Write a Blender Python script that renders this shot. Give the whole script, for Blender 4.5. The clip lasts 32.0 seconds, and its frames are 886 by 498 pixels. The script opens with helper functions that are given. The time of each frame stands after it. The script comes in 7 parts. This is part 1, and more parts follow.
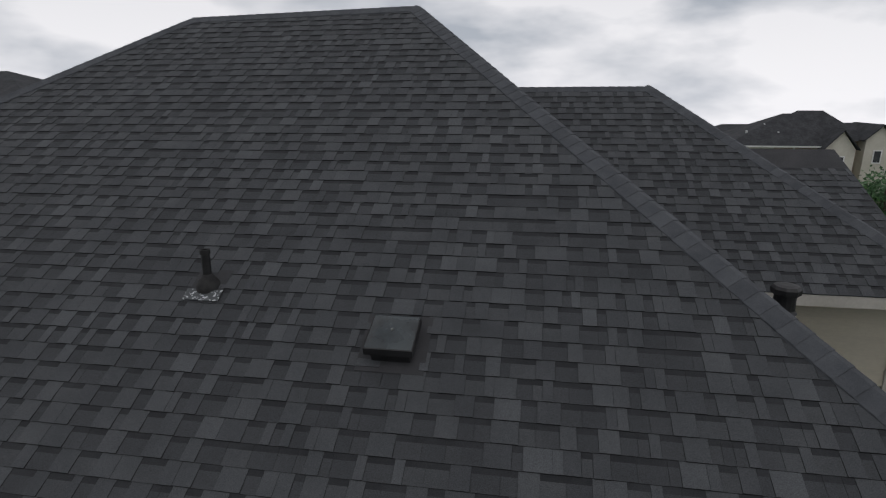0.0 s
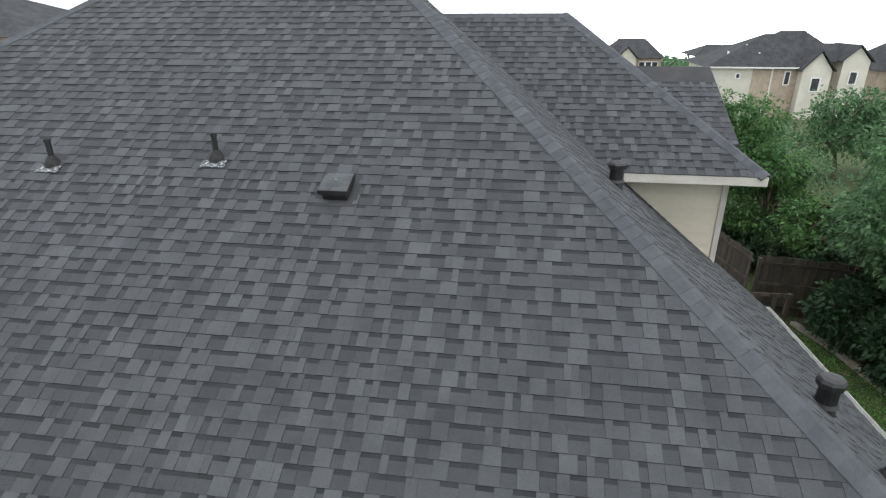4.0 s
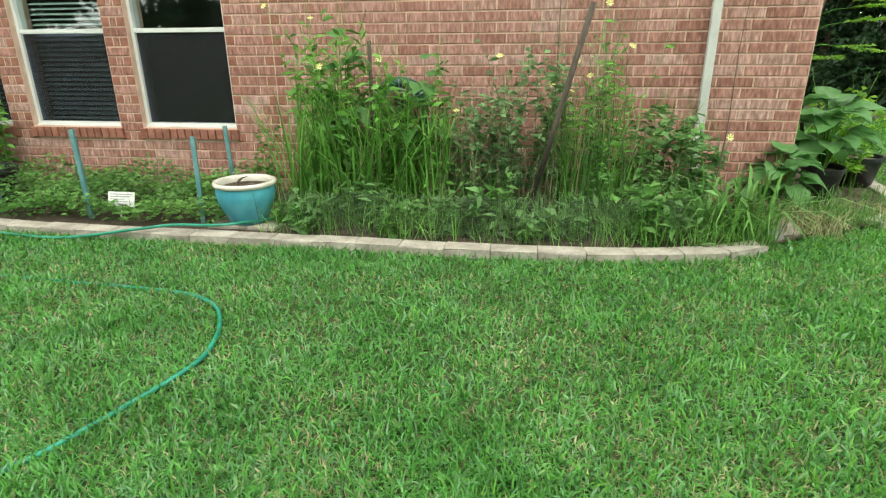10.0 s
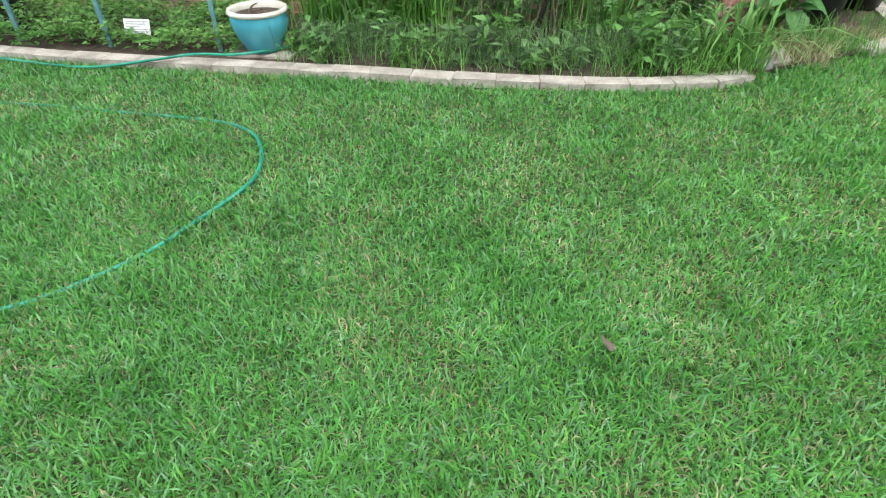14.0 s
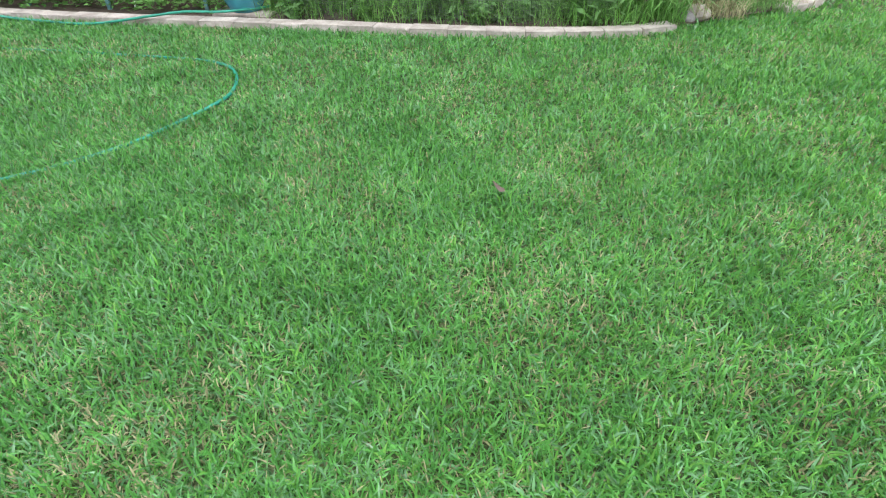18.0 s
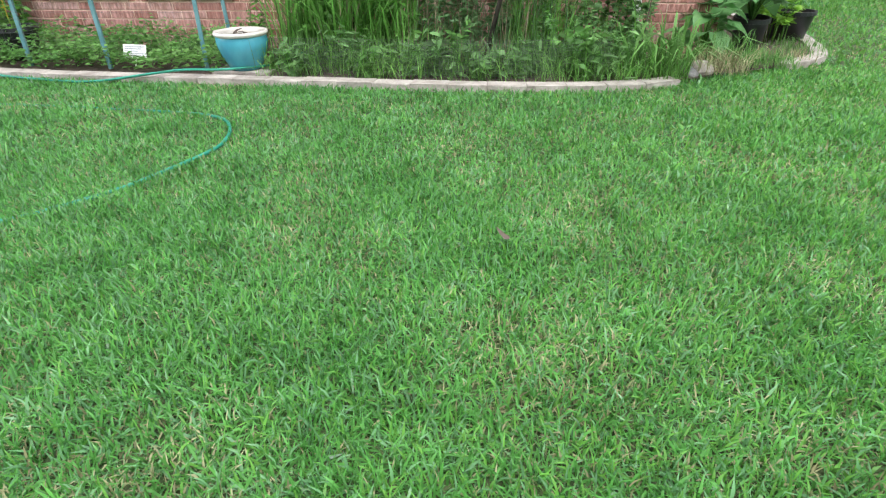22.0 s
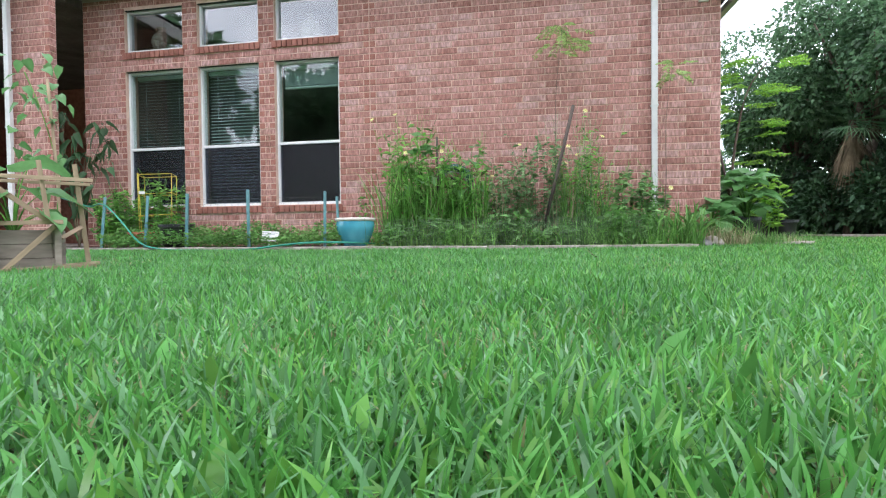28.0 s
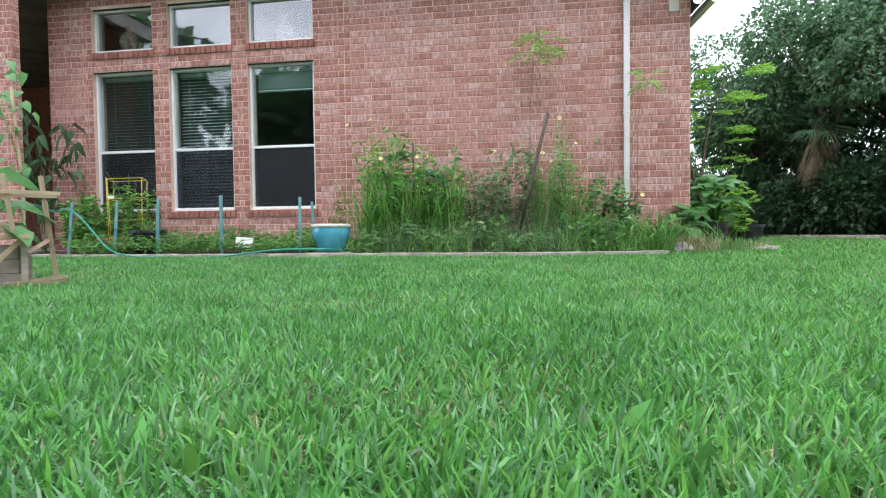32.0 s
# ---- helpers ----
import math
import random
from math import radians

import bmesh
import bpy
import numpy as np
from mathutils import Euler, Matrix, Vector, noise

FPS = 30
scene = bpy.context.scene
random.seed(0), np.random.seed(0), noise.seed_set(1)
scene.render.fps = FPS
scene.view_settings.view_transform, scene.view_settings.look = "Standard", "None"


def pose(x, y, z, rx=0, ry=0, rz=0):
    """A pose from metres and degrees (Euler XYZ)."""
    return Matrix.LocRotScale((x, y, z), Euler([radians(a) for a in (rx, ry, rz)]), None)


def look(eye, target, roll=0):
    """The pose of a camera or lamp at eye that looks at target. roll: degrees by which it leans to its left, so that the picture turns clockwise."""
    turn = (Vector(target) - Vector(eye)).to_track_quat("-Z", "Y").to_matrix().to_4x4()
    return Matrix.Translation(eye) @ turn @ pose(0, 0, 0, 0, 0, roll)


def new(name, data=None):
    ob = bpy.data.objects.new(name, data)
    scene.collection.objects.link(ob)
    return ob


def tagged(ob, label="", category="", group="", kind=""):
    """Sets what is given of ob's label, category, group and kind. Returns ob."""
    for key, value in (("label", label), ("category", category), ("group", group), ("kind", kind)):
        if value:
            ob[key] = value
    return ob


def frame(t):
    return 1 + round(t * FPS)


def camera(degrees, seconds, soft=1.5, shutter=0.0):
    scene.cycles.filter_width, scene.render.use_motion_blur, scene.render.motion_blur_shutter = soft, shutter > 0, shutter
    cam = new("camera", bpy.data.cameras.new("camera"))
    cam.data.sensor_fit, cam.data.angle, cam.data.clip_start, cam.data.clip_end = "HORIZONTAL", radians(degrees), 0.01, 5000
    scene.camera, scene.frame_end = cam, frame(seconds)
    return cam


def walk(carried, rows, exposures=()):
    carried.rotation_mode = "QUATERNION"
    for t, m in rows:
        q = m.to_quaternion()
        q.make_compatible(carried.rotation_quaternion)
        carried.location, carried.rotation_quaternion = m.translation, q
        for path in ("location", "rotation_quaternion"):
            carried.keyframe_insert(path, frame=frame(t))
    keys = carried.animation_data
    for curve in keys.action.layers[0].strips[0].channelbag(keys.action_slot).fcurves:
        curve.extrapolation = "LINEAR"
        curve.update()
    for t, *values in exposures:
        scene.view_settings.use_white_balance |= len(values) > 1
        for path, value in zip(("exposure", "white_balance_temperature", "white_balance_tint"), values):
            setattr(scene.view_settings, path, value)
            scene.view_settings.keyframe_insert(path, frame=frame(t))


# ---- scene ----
cam = camera(77.0, 32.0, soft=1.2)
PATH = [
    (0, (-0.999, 0.058, 7.85), (-1.316, 1.961, 7.321), -0.2),
    (0.5, (-1.064, 0.026, 7.764), (-1.363, 1.872, 7.054), -0.2),
    (1, (-1.084, 0.039, 7.778), (-1.382, 1.865, 7.017), -0.1),
    (1.5, (-1.056, 0.084, 7.836), (-1.356, 1.907, 7.071), -0.2),
    (2, (-0.997, 0.127, 7.954), (-1.3, 1.943, 7.173), -0.2),
    (2.5, (-0.929, -0.231, 8.033), (-1.229, 1.588, 7.258), -0.2),
    (4.5, (0.567, -2.622, 7.897), (0.292, -0.8, 7.121), -0.2),
    (5, (0.894, -2.798, 7.4), (0.611, -0.972, 6.635), -0.2),
    (5.5, (1.068, -2.873, 7.24), (0.783, -1.049, 6.471), -0.2),
    (6, (1.468, -3.11, 7.049), (1.179, -1.286, 6.282), -0.5),
    (6.5, (1.852, -3.548, 6.517), (1.561, -1.723, 5.751), -0.8),
    (7, (2.169, -4.023, 5.909), (1.88, -2.195, 5.151), -0.6),
    (7.5, (2.444, -4.381, 4.861), (2.145, -2.542, 4.135), -0.4),
    (8, (2.494, -4.579, 3.75), (2.196, -2.737, 3.032), -0.2),
    (8.5, (2.511, -4.683, 2.893), (2.228, -2.832, 2.19), -0.1),
    (9, (2.527, -4.713, 2.075), (2.252, -2.845, 1.417), -0.1),
    (9.5, (2.574, -4.696, 1.317), (2.294, -2.83, 0.654), -0.2),
    (10, (2.597, -4.716, 1.248), (2.307, -2.854, 0.578), -0.3),
    (10.5, (2.641, -4.771, 1.256), (2.353, -2.956, 0.467), -0.3),
    (11, (2.662, -4.814, 1.307), (2.374, -3.016, 0.48), -0.3),
    (11.5, (2.641, -4.843, 1.329), (2.368, -3.127, 0.339), -0.3),
    (12, (2.623, -4.815, 1.389), (2.364, -3.213, 0.22), -0.4),
    (12.5, (2.585, -4.783, 1.454), (2.333, -3.221, 0.23), -0.4),
    (13, (2.544, -4.756, 1.465), (2.29, -3.193, 0.243), -0.5),
    (13.5, (2.543, -4.807, 1.47), (2.288, -3.24, 0.254), -0.5),
    (14, (2.599, -5.106, 1.467), (2.35, -3.543, 0.245), -0.5),
    (14.5, (2.712, -5.42, 1.447), (2.464, -3.857, 0.223), -0.6),
    (16.5, (2.907, -5.7, 1.35), (2.654, -4.115, 0.156), -0.7),
    (17, (2.96, -5.733, 1.37), (2.709, -4.149, 0.175), -0.6),
    (17.5, (3.025, -5.776, 1.341), (2.772, -4.19, 0.149), -0.7),
    (18, (3.031, -5.814, 1.266), (2.778, -4.229, 0.072), -0.7),
    (18.5, (2.991, -5.846, 1.19), (2.757, -4.338, -0.102), -0.6),
    (19, (2.907, -5.83, 1.108), (2.7, -4.47, -0.344), -0.6),
    (19.5, (2.829, -5.794, 1.035), (2.644, -4.606, -0.563), -0.9),
    (20, (2.817, -5.726, 1.021), (2.635, -4.594, -0.618), -1.1),
    (20.5, (2.861, -5.671, 1.005), (2.648, -4.376, -0.504), -1.3),
    (21, (2.925, -5.642, 1.002), (2.685, -4.197, -0.359), -1.3),
    (21.5, (2.991, -5.637, 1.038), (2.725, -4.044, -0.142), -1.2),
    (22, (3.019, -5.657, 1.09), (2.74, -3.946, 0.093), -0.9),
    (22.5, (2.988, -5.683, 1.093), (2.696, -3.874, 0.291), -0.8),
    (23, (2.943, -5.678, 1.036), (2.634, -3.795, 0.435), -0.8),
    (23.5, (2.909, -5.695, 0.987), (2.591, -3.761, 0.589), -0.8),
    (24, (2.904, -5.721, 0.952), (2.582, -3.756, 0.765), -0.8),
    (24.5, (2.915, -5.742, 0.989), (2.592, -3.769, 0.927), -0.8),
    (26.5, (2.744, -6.647, 0.862), (2.402, -4.678, 0.78), -0.8),
    (27, (2.713, -6.868, 0.543), (2.35, -4.903, 0.48), -0.5),
    (27.5, (2.731, -6.932, 0.288), (2.351, -4.969, 0.244), -0.5),
    (28, (2.719, -6.94, 0.175), (2.335, -4.978, 0.124), -0.6),
    (28.5, (2.758, -6.844, 0.213), (2.381, -4.88, 0.16), -0.6),
    (29, (2.792, -6.74, 0.324), (2.43, -4.774, 0.275), -0.6),
    (29.5, (2.865, -6.678, 0.314), (2.533, -4.707, 0.27), -0.6),
    (30, (2.94, -6.703, 0.298), (2.631, -4.727, 0.25), -0.6),
    (30.5, (2.928, -6.788, 0.3), (2.638, -4.81, 0.257), -0.6),
    (31, (2.844, -6.9, 0.361), (2.555, -4.922, 0.309), -0.7),
    (31.5, (2.749, -6.965, 0.355), (2.455, -4.987, 0.298), -0.7),
    (32, (2.727, -6.959, 0.281), (2.427, -4.983, 0.217), -0.7),
]
EXPOSURES = [(0, -1.66, 6400, 13), (0.5, -1.36, 6400, 11), (1.5, -0.72, 6400, 10), (2.5, -0.22, 6400, 10), (4.5, 0.04, 6350, 9), (6, 0.28, 6350, 9), (7, 0.35, 6550, 7), (8, 0.42, 6800, 3), (9, 0.64, 6950, 0), (11, 0.92, 6850, -1), (13, 0.98, 6400, 6), (17, 1.02, 6050, 13), (20, 0.98, 6050, 18), (22, 1.05, 6150, 14), (24, 1.02, 6150, 13), (27, 0.87, 5900, 17), (29, 0.86, 5900, 16), (32, 0.84, 5900, 16)]
walk(cam, [(t, look(e, a, r)) for t, e, a, r in PATH], EXPOSURES)

# ---------------------------------------------------------------- world, sun
SUN_ELEV, SUN_ROT = 52.0, 200.0
world = bpy.data.worlds.new("overcast_sky")
scene.world = world
world.use_nodes = True
_nt = world.node_tree
_bg = _nt.nodes["Background"]
_sky = _nt.nodes.new("ShaderNodeTexSky")
_sky.sky_type, _sky.sun_disc = "NISHITA", False
_sky.sun_elevation, _sky.sun_rotation = radians(SUN_ELEV), radians(SUN_ROT)
_sky.dust_density, _sky.air_density = 4.0, 1.0
_co = _nt.nodes.new("ShaderNodeTexCoord")
_map = _nt.nodes.new("ShaderNodeMapping")
_map.inputs["Scale"].default_value = (1.0, 1.0, 2.6)
_cl = _nt.nodes.new("ShaderNodeTexNoise")
_cl.inputs["Scale"].default_value, _cl.inputs["Detail"].default_value = 3.2, 7.0
_ramp = _nt.nodes.new("ShaderNodeValToRGB")
_ramp.color_ramp.elements[0].position, _ramp.color_ramp.elements[0].color = 0.36, (10.5, 11.4, 12.4, 1)
_ramp.color_ramp.elements[1].position, _ramp.color_ramp.elements[1].color = 0.56, (21.5, 21.5, 21.5, 1)
_mix = _nt.nodes.new("ShaderNodeMix")
_mix.data_type = "RGBA"
_mix.inputs["Factor"].default_value = 0.88
_nt.links.new(_co.outputs["Generated"], _map.inputs["Vector"])
_nt.links.new(_map.outputs["Vector"], _cl.inputs["Vector"])
_nt.links.new(_cl.outputs["Fac"], _ramp.inputs["Fac"])
_nt.links.new(_sky.outputs["Color"], _mix.inputs["A"])
_nt.links.new(_ramp.outputs["Color"], _mix.inputs["B"])
_sep = _nt.nodes.new("ShaderNodeSeparateXYZ")
_low = _nt.nodes.new("ShaderNodeMapRange")
_low.inputs["From Min"].default_value, _low.inputs["From Max"].default_value = 0.0, 0.5
_low.inputs["To Min"].default_value, _low.inputs["To Max"].default_value = 1.8, 0.95
_glow = _nt.nodes.new("ShaderNodeVectorMath")
_glow.operation = "SCALE"
_nt.links.new(_co.outputs["Generated"], _sep.inputs["Vector"])
_nt.links.new(_sep.outputs["Z"], _low.inputs["Value"])
_nt.links.new(_mix.outputs["Result"], _glow.inputs[0])
_nt.links.new(_low.outputs["Result"], _glow.inputs["Scale"])
_nt.links.new(_glow.outputs["Vector"], _bg.inputs["Color"])
_bg.inputs["Strength"].default_value = 0.085
sun = new("sun", bpy.data.lights.new("sun", "SUN"))
sun.data.energy, sun.data.angle, sun.data.color = 0.9, radians(20), (1.0, 0.96, 0.9)
sun.matrix_world = look((0, 0, 30), (-6, 14, 0))


# ---------------------------------------------------------------- materials
def material(name, color, color2=None, scale=8.0, rough=0.7, bump=0.0, bump_scale=None, metal=0.0, detail=5.0,
             per_object=0.0, per_island=0.0, spec=0.5, low=0.35, high=0.65, grain=0.0, grain_scale=60.0, stretch=(1, 1, 1), rough2=None,
             transmission=0.0, sheen_back=0.0):
    """Principled material with noise between two colours, fine grain and relief."""
    m = bpy.data.materials.new(name)
    m.use_nodes = True
    nt = m.node_tree
    bs = nt.nodes["Principled BSDF"]
    bs.inputs["Metallic"].default_value = metal
    bs.inputs["Roughness"].default_value = rough
    bs.inputs["Specular IOR Level"].default_value = spec
    if transmission:
        bs.inputs["Transmission Weight"].default_value = transmission
    co = nt.nodes.new("ShaderNodeTexCoord")
    mp = nt.nodes.new("ShaderNodeMapping")
    mp.inputs["Scale"].default_value = stretch
    nt.links.new(co.outputs["Object"], mp.inputs["Vector"])
    n1 = nt.nodes.new("ShaderNodeTexNoise")
    n1.inputs["Scale"].default_value, n1.inputs["Detail"].default_value = scale, detail
    nt.links.new(mp.outputs["Vector"], n1.inputs["Vector"])
    rp = nt.nodes.new("ShaderNodeValToRGB")
    c2 = color2 or color
    rp.color_ramp.elements[0].position, rp.color_ramp.elements[0].color = low, (*color, 1)
    rp.color_ramp.elements[1].position, rp.color_ramp.elements[1].color = high, (*c2, 1)
    nt.links.new(n1.outputs["Fac"], rp.inputs["Fac"])
    out = rp.outputs["Color"]
    if grain:
        n2 = nt.nodes.new("ShaderNodeTexNoise")
        n2.inputs["Scale"].default_value, n2.inputs["Detail"].default_value = grain_scale, 3.0
        nt.links.new(mp.outputs["Vector"], n2.inputs["Vector"])
        mr = nt.nodes.new("ShaderNodeMapRange")
        mr.inputs["From Min"].default_value, mr.inputs["From Max"].default_value = 0.25, 0.75
        mr.inputs["To Min"].default_value, mr.inputs["To Max"].default_value = 1 - grain, 1 + grain
        nt.links.new(n2.outputs["Fac"], mr.inputs["Value"])
        mx = nt.nodes.new("ShaderNodeMix")
        mx.data_type, mx.blend_type = "RGBA", "MULTIPLY"
        mx.inputs["Factor"].default_value = 1.0
        nt.links.new(out, mx.inputs["A"])
        nt.links.new(mr.outputs["Result"], mx.inputs["B"])
        out = mx.outputs["Result"]
    for amount, node, sock in ((per_object, "ShaderNodeObjectInfo", "Random"), (per_island, "ShaderNodeNewGeometry", "Random Per Island")):
        if amount:
            oi = nt.nodes.new(node)
            mr = nt.nodes.new("ShaderNodeMapRange")
            mr.inputs["To Min"].default_value, mr.inputs["To Max"].default_value = 1 - amount, 1 + amount
            nt.links.new(oi.outputs[sock], mr.inputs["Value"])
            mx = nt.nodes.new("ShaderNodeMix")
            mx.data_type, mx.blend_type = "RGBA", "MULTIPLY"
            mx.inputs["Factor"].default_value = 1.0
            nt.links.new(out, mx.inputs["A"])
            nt.links.new(mr.outputs["Result"], mx.inputs["B"])
            out = mx.outputs["Result"]
    nt.links.new(out, bs.inputs["Base Color"])
    if rough2 is not None:
        mr = nt.nodes.new("ShaderNodeMapRange")
        mr.inputs["To Min"].default_value, mr.inputs["To Max"].default_value = rough, rough2
        nt.links.new(n1.outputs["Fac"], mr.inputs["Value"])
        nt.links.new(mr.outputs["Result"], bs.inputs["Roughness"])
    if bump:
        nb = nt.nodes.new("ShaderNodeTexNoise")
        nb.inputs["Scale"].default_value, nb.inputs["Detail"].default_value = bump_scale or scale * 6, 4.0
        nt.links.new(mp.outputs["Vector"], nb.inputs["Vector"])
        bp = nt.nodes.new("ShaderNodeBump")
        bp.inputs["Strength"].default_value, bp.inputs["Distance"].default_value = bump, 0.01
        nt.links.new(nb.outputs["Fac"], bp.inputs["Height"])
        nt.links.new(bp.outputs["Normal"], bs.inputs["Normal"])
    if sheen_back:
        tr = nt.nodes.new("ShaderNodeBsdfTranslucent")
        ms = nt.nodes.new("ShaderNodeMixShader")
        ms.inputs[0].default_value = sheen_back
        nt.links.new(out, tr.inputs["Color"])
        nt.links.new(bs.outputs[0], ms.inputs[1])
        nt.links.new(tr.outputs[0], ms.inputs[2])
        nt.links.new(ms.outputs[0], nt.nodes["Material Output"].inputs["Surface"])
    return m


def shift_pieces(m):
    """Gives each piece its own patch of the grain."""
    nt = m.node_tree
    oi = nt.nodes.new("ShaderNodeObjectInfo")
    mu = nt.nodes.new("ShaderNodeVectorMath")
    mu.operation = "SCALE"
    mu.inputs[0].default_value = (41.0, 17.0, 29.0)
    nt.links.new(oi.outputs["Random"], mu.inputs["Scale"])
    for n in nt.nodes:
        if n.type == "MAPPING":
            nt.links.new(mu.outputs["Vector"], n.inputs["Location"])
    return m


def spread(m, stops, source="object"):
    """Replaces the base colour's ramp input by a per-piece random value through the colour stops, times the noise."""
    nt = m.node_tree
    bs = nt.nodes["Principled BSDF"]
    link = bs.inputs["Base Color"].links[0]
    prev = link.from_socket
    src = nt.nodes.new("ShaderNodeObjectInfo" if source == "object" else "ShaderNodeNewGeometry")
    rp = nt.nodes.new("ShaderNodeValToRGB")
    rp.color_ramp.interpolation = "CONSTANT"
    els = rp.color_ramp.elements
    while len(els) < len(stops):
        els.new(0.5)
    for e, (p, c) in zip(els, stops):
        e.position, e.color = p, (*c, 1)
    nt.links.new(src.outputs["Random" if source == "object" else "Random Per Island"], rp.inputs["Fac"])
    mx = nt.nodes.new("ShaderNodeMix")
    mx.data_type, mx.blend_type = "RGBA", "MULTIPLY"
    mx.inputs["Factor"].default_value = 1.0
    nt.links.new(rp.outputs["Color"], mx.inputs["A"])
    nt.links.new(prev, mx.inputs["B"])
    nt.links.new(mx.outputs["Result"], bs.inputs["Base Color"])
    for n in nt.nodes:
        if n.type == "BSDF_TRANSLUCENT":
            nt.links.new(mx.outputs["Result"], n.inputs["Color"])
    return shift_pieces(m) if source == "object" else m


BRICKS = [(0.0, (0.355, 0.162, 0.128)), (0.2, (0.403, 0.199, 0.163)), (0.42, (0.372, 0.177, 0.143)), (0.6, (0.420, 0.224, 0.186)), (0.78, (0.312, 0.138, 0.107)), (0.88, (0.433, 0.248, 0.214))]
def brick_mat(name, source):
    return spread(material(name, (0.80, 0.78, 0.76), (1.42, 1.60, 1.70), scale=24, rough=0.9, bump=0.35, bump_scale=90, grain=0.34, grain_scale=44, stretch=(1.7, 1.7, 0.45), low=0.40, high=0.68, detail=3.0), BRICKS, source)
MAT_BRICK = brick_mat("brick_face", "object")
MAT_BRICK_JOINED = brick_mat("brick_face_joined", "island")
# Cut brick ends; on the porch walls this darkness stands in for shade.
MAT_BRICK_DARK = material("brick_cut_end_and_porch_shade", (0.26, 0.10, 0.072), (0.37, 0.16, 0.12), scale=14, rough=0.9, bump=0.3, bump_scale=90, per_object=0.15, grain=0.1)
MAT_MORTAR = material("mortar", (0.601, 0.419, 0.332), (0.711, 0.520, 0.416), scale=6, rough=0.95, bump=0.4, bump_scale=120, grain=0.12)
TOOTH = [(0.0, (0.066, 0.071, 0.077)), (0.2, (0.073, 0.079, 0.085)), (0.42, (0.083, 0.089, 0.095)), (0.66, (0.077, 0.083, 0.089)), (0.86, (0.090, 0.097, 0.104))]
LAYER = [(0.0, (0.052, 0.056, 0.061)), (0.25, (0.060, 0.064, 0.069)), (0.5, (0.070, 0.075, 0.080)), (0.75, (0.056, 0.060, 0.065))]
def shingle_mat(name, stops, source):
    return spread(material(name, (0.84, 0.84, 0.85), (1.16, 1.15, 1.15), scale=2.5, rough=0.92, bump=0.6, bump_scale=260, grain=0.42, grain_scale=170, low=0.3, high=0.7), stops, source)
MAT_TOOTH = shingle_mat("asphalt_shingle_tooth", TOOTH, "object")
MAT_LAYER = shingle_mat("asphalt_shingle_layer", LAYER, "object")
MAT_TOOTH_JOINED = shingle_mat("asphalt_shingle_tooth_joined", TOOTH, "island")
MAT_LAYER_JOINED = shingle_mat("asphalt_shingle_layer_joined", LAYER, "island")
MAT_CUT = material("asphalt_cut_edge", (0.008, 0.008, 0.009), (0.016, 0.016, 0.017), scale=40, rough=1.0)
MAT_BAND = material("dark_granule_band", (0.024, 0.026, 0.029), (0.038, 0.041, 0.045), scale=4, rough=0.95, bump=0.5, bump_scale=260, grain=0.35, grain_scale=170)
MAT_DECK = material("shingle_underlayer", (0.045, 0.046, 0.05), (0.06, 0.06, 0.064), scale=3, rough=0.95, bump=0.4, bump_scale=200, grain=0.2, grain_scale=150)
MAT_RIDGE = material("ridge_cap_shingle", (0.070, 0.076, 0.086), (0.096, 0.103, 0.114), scale=5, rough=0.9, bump=0.5, bump_scale=240, grain=0.3, grain_scale=180, per_object=0.08)
MAT_WHITE = material("white_painted_metal", (0.59, 0.60, 0.575), (0.67, 0.675, 0.65), scale=3, rough=0.45, grain=0.07, grain_scale=20)
MAT_TRIM = material("cream_painted_trim", (0.53, 0.51, 0.45), (0.60, 0.58, 0.52), scale=2.5, rough=0.6, grain=0.06, grain_scale=25)
MAT_SIDING = material("cream_lap_siding", (0.60, 0.55, 0.43), (0.66, 0.61, 0.49), scale=1.6, rough=0.65, bump=0.1, bump_scale=60, grain=0.05, grain_scale=40, stretch=(0.3, 1, 1), per_object=0.03)
MAT_SOFFIT = material("grey_green_soffit", (0.36, 0.36, 0.31), (0.44, 0.44, 0.38), scale=3, rough=0.7, grain=0.05)
MAT_VINYL = material("white_window_frame", (0.70, 0.715, 0.71), (0.78, 0.79, 0.785), scale=5, rough=0.35, grain=0.04)
MAT_BLIND = material("pale_green_blind", (0.44, 0.57, 0.53), (0.50, 0.62, 0.58), scale=6, rough=0.55)
MAT_GRIME = material("gutter_grime", (0.16, 0.15, 0.12), (0.30, 0.29, 0.25), scale=7, rough=0.9, grain=0.25, grain_scale=40)
MAT_BLACK = material("black_painted_metal", (0.012, 0.012, 0.013), (0.03, 0.03, 0.032), scale=6, rough=0.4, rough2=0.6, grain=0.2)
MAT_RUBBER = material("black_rubber", (0.012, 0.012, 0.012), (0.028, 0.028, 0.028), scale=20, rough=0.75, grain=0.15)
MAT_FLASH = material("worn_metal_flashing", (0.085, 0.095, 0.10), (0.60, 0.62, 0.64), scale=42, rough=0.5, metal=0.2, low=0.55, high=0.60, grain=0.1)
MAT_GALV = material("galvanised_metal", (0.22, 0.23, 0.23), (0.36, 0.37, 0.36), scale=12, rough=0.45, metal=0.6, grain=0.1)
MAT_SMOKE = material("smoked_acrylic", (0.012, 0.016, 0.018), (0.05, 0.066, 0.072), scale=3.2, rough=0.2, rough2=0.34, grain=0.05, spec=0.8)
MAT_SOIL = material("garden_soil", (0.045, 0.032, 0.022), (0.10, 0.072, 0.05), scale=9, rough=1.0, bump=1.0, bump_scale=40, grain=0.35, grain_scale=70)
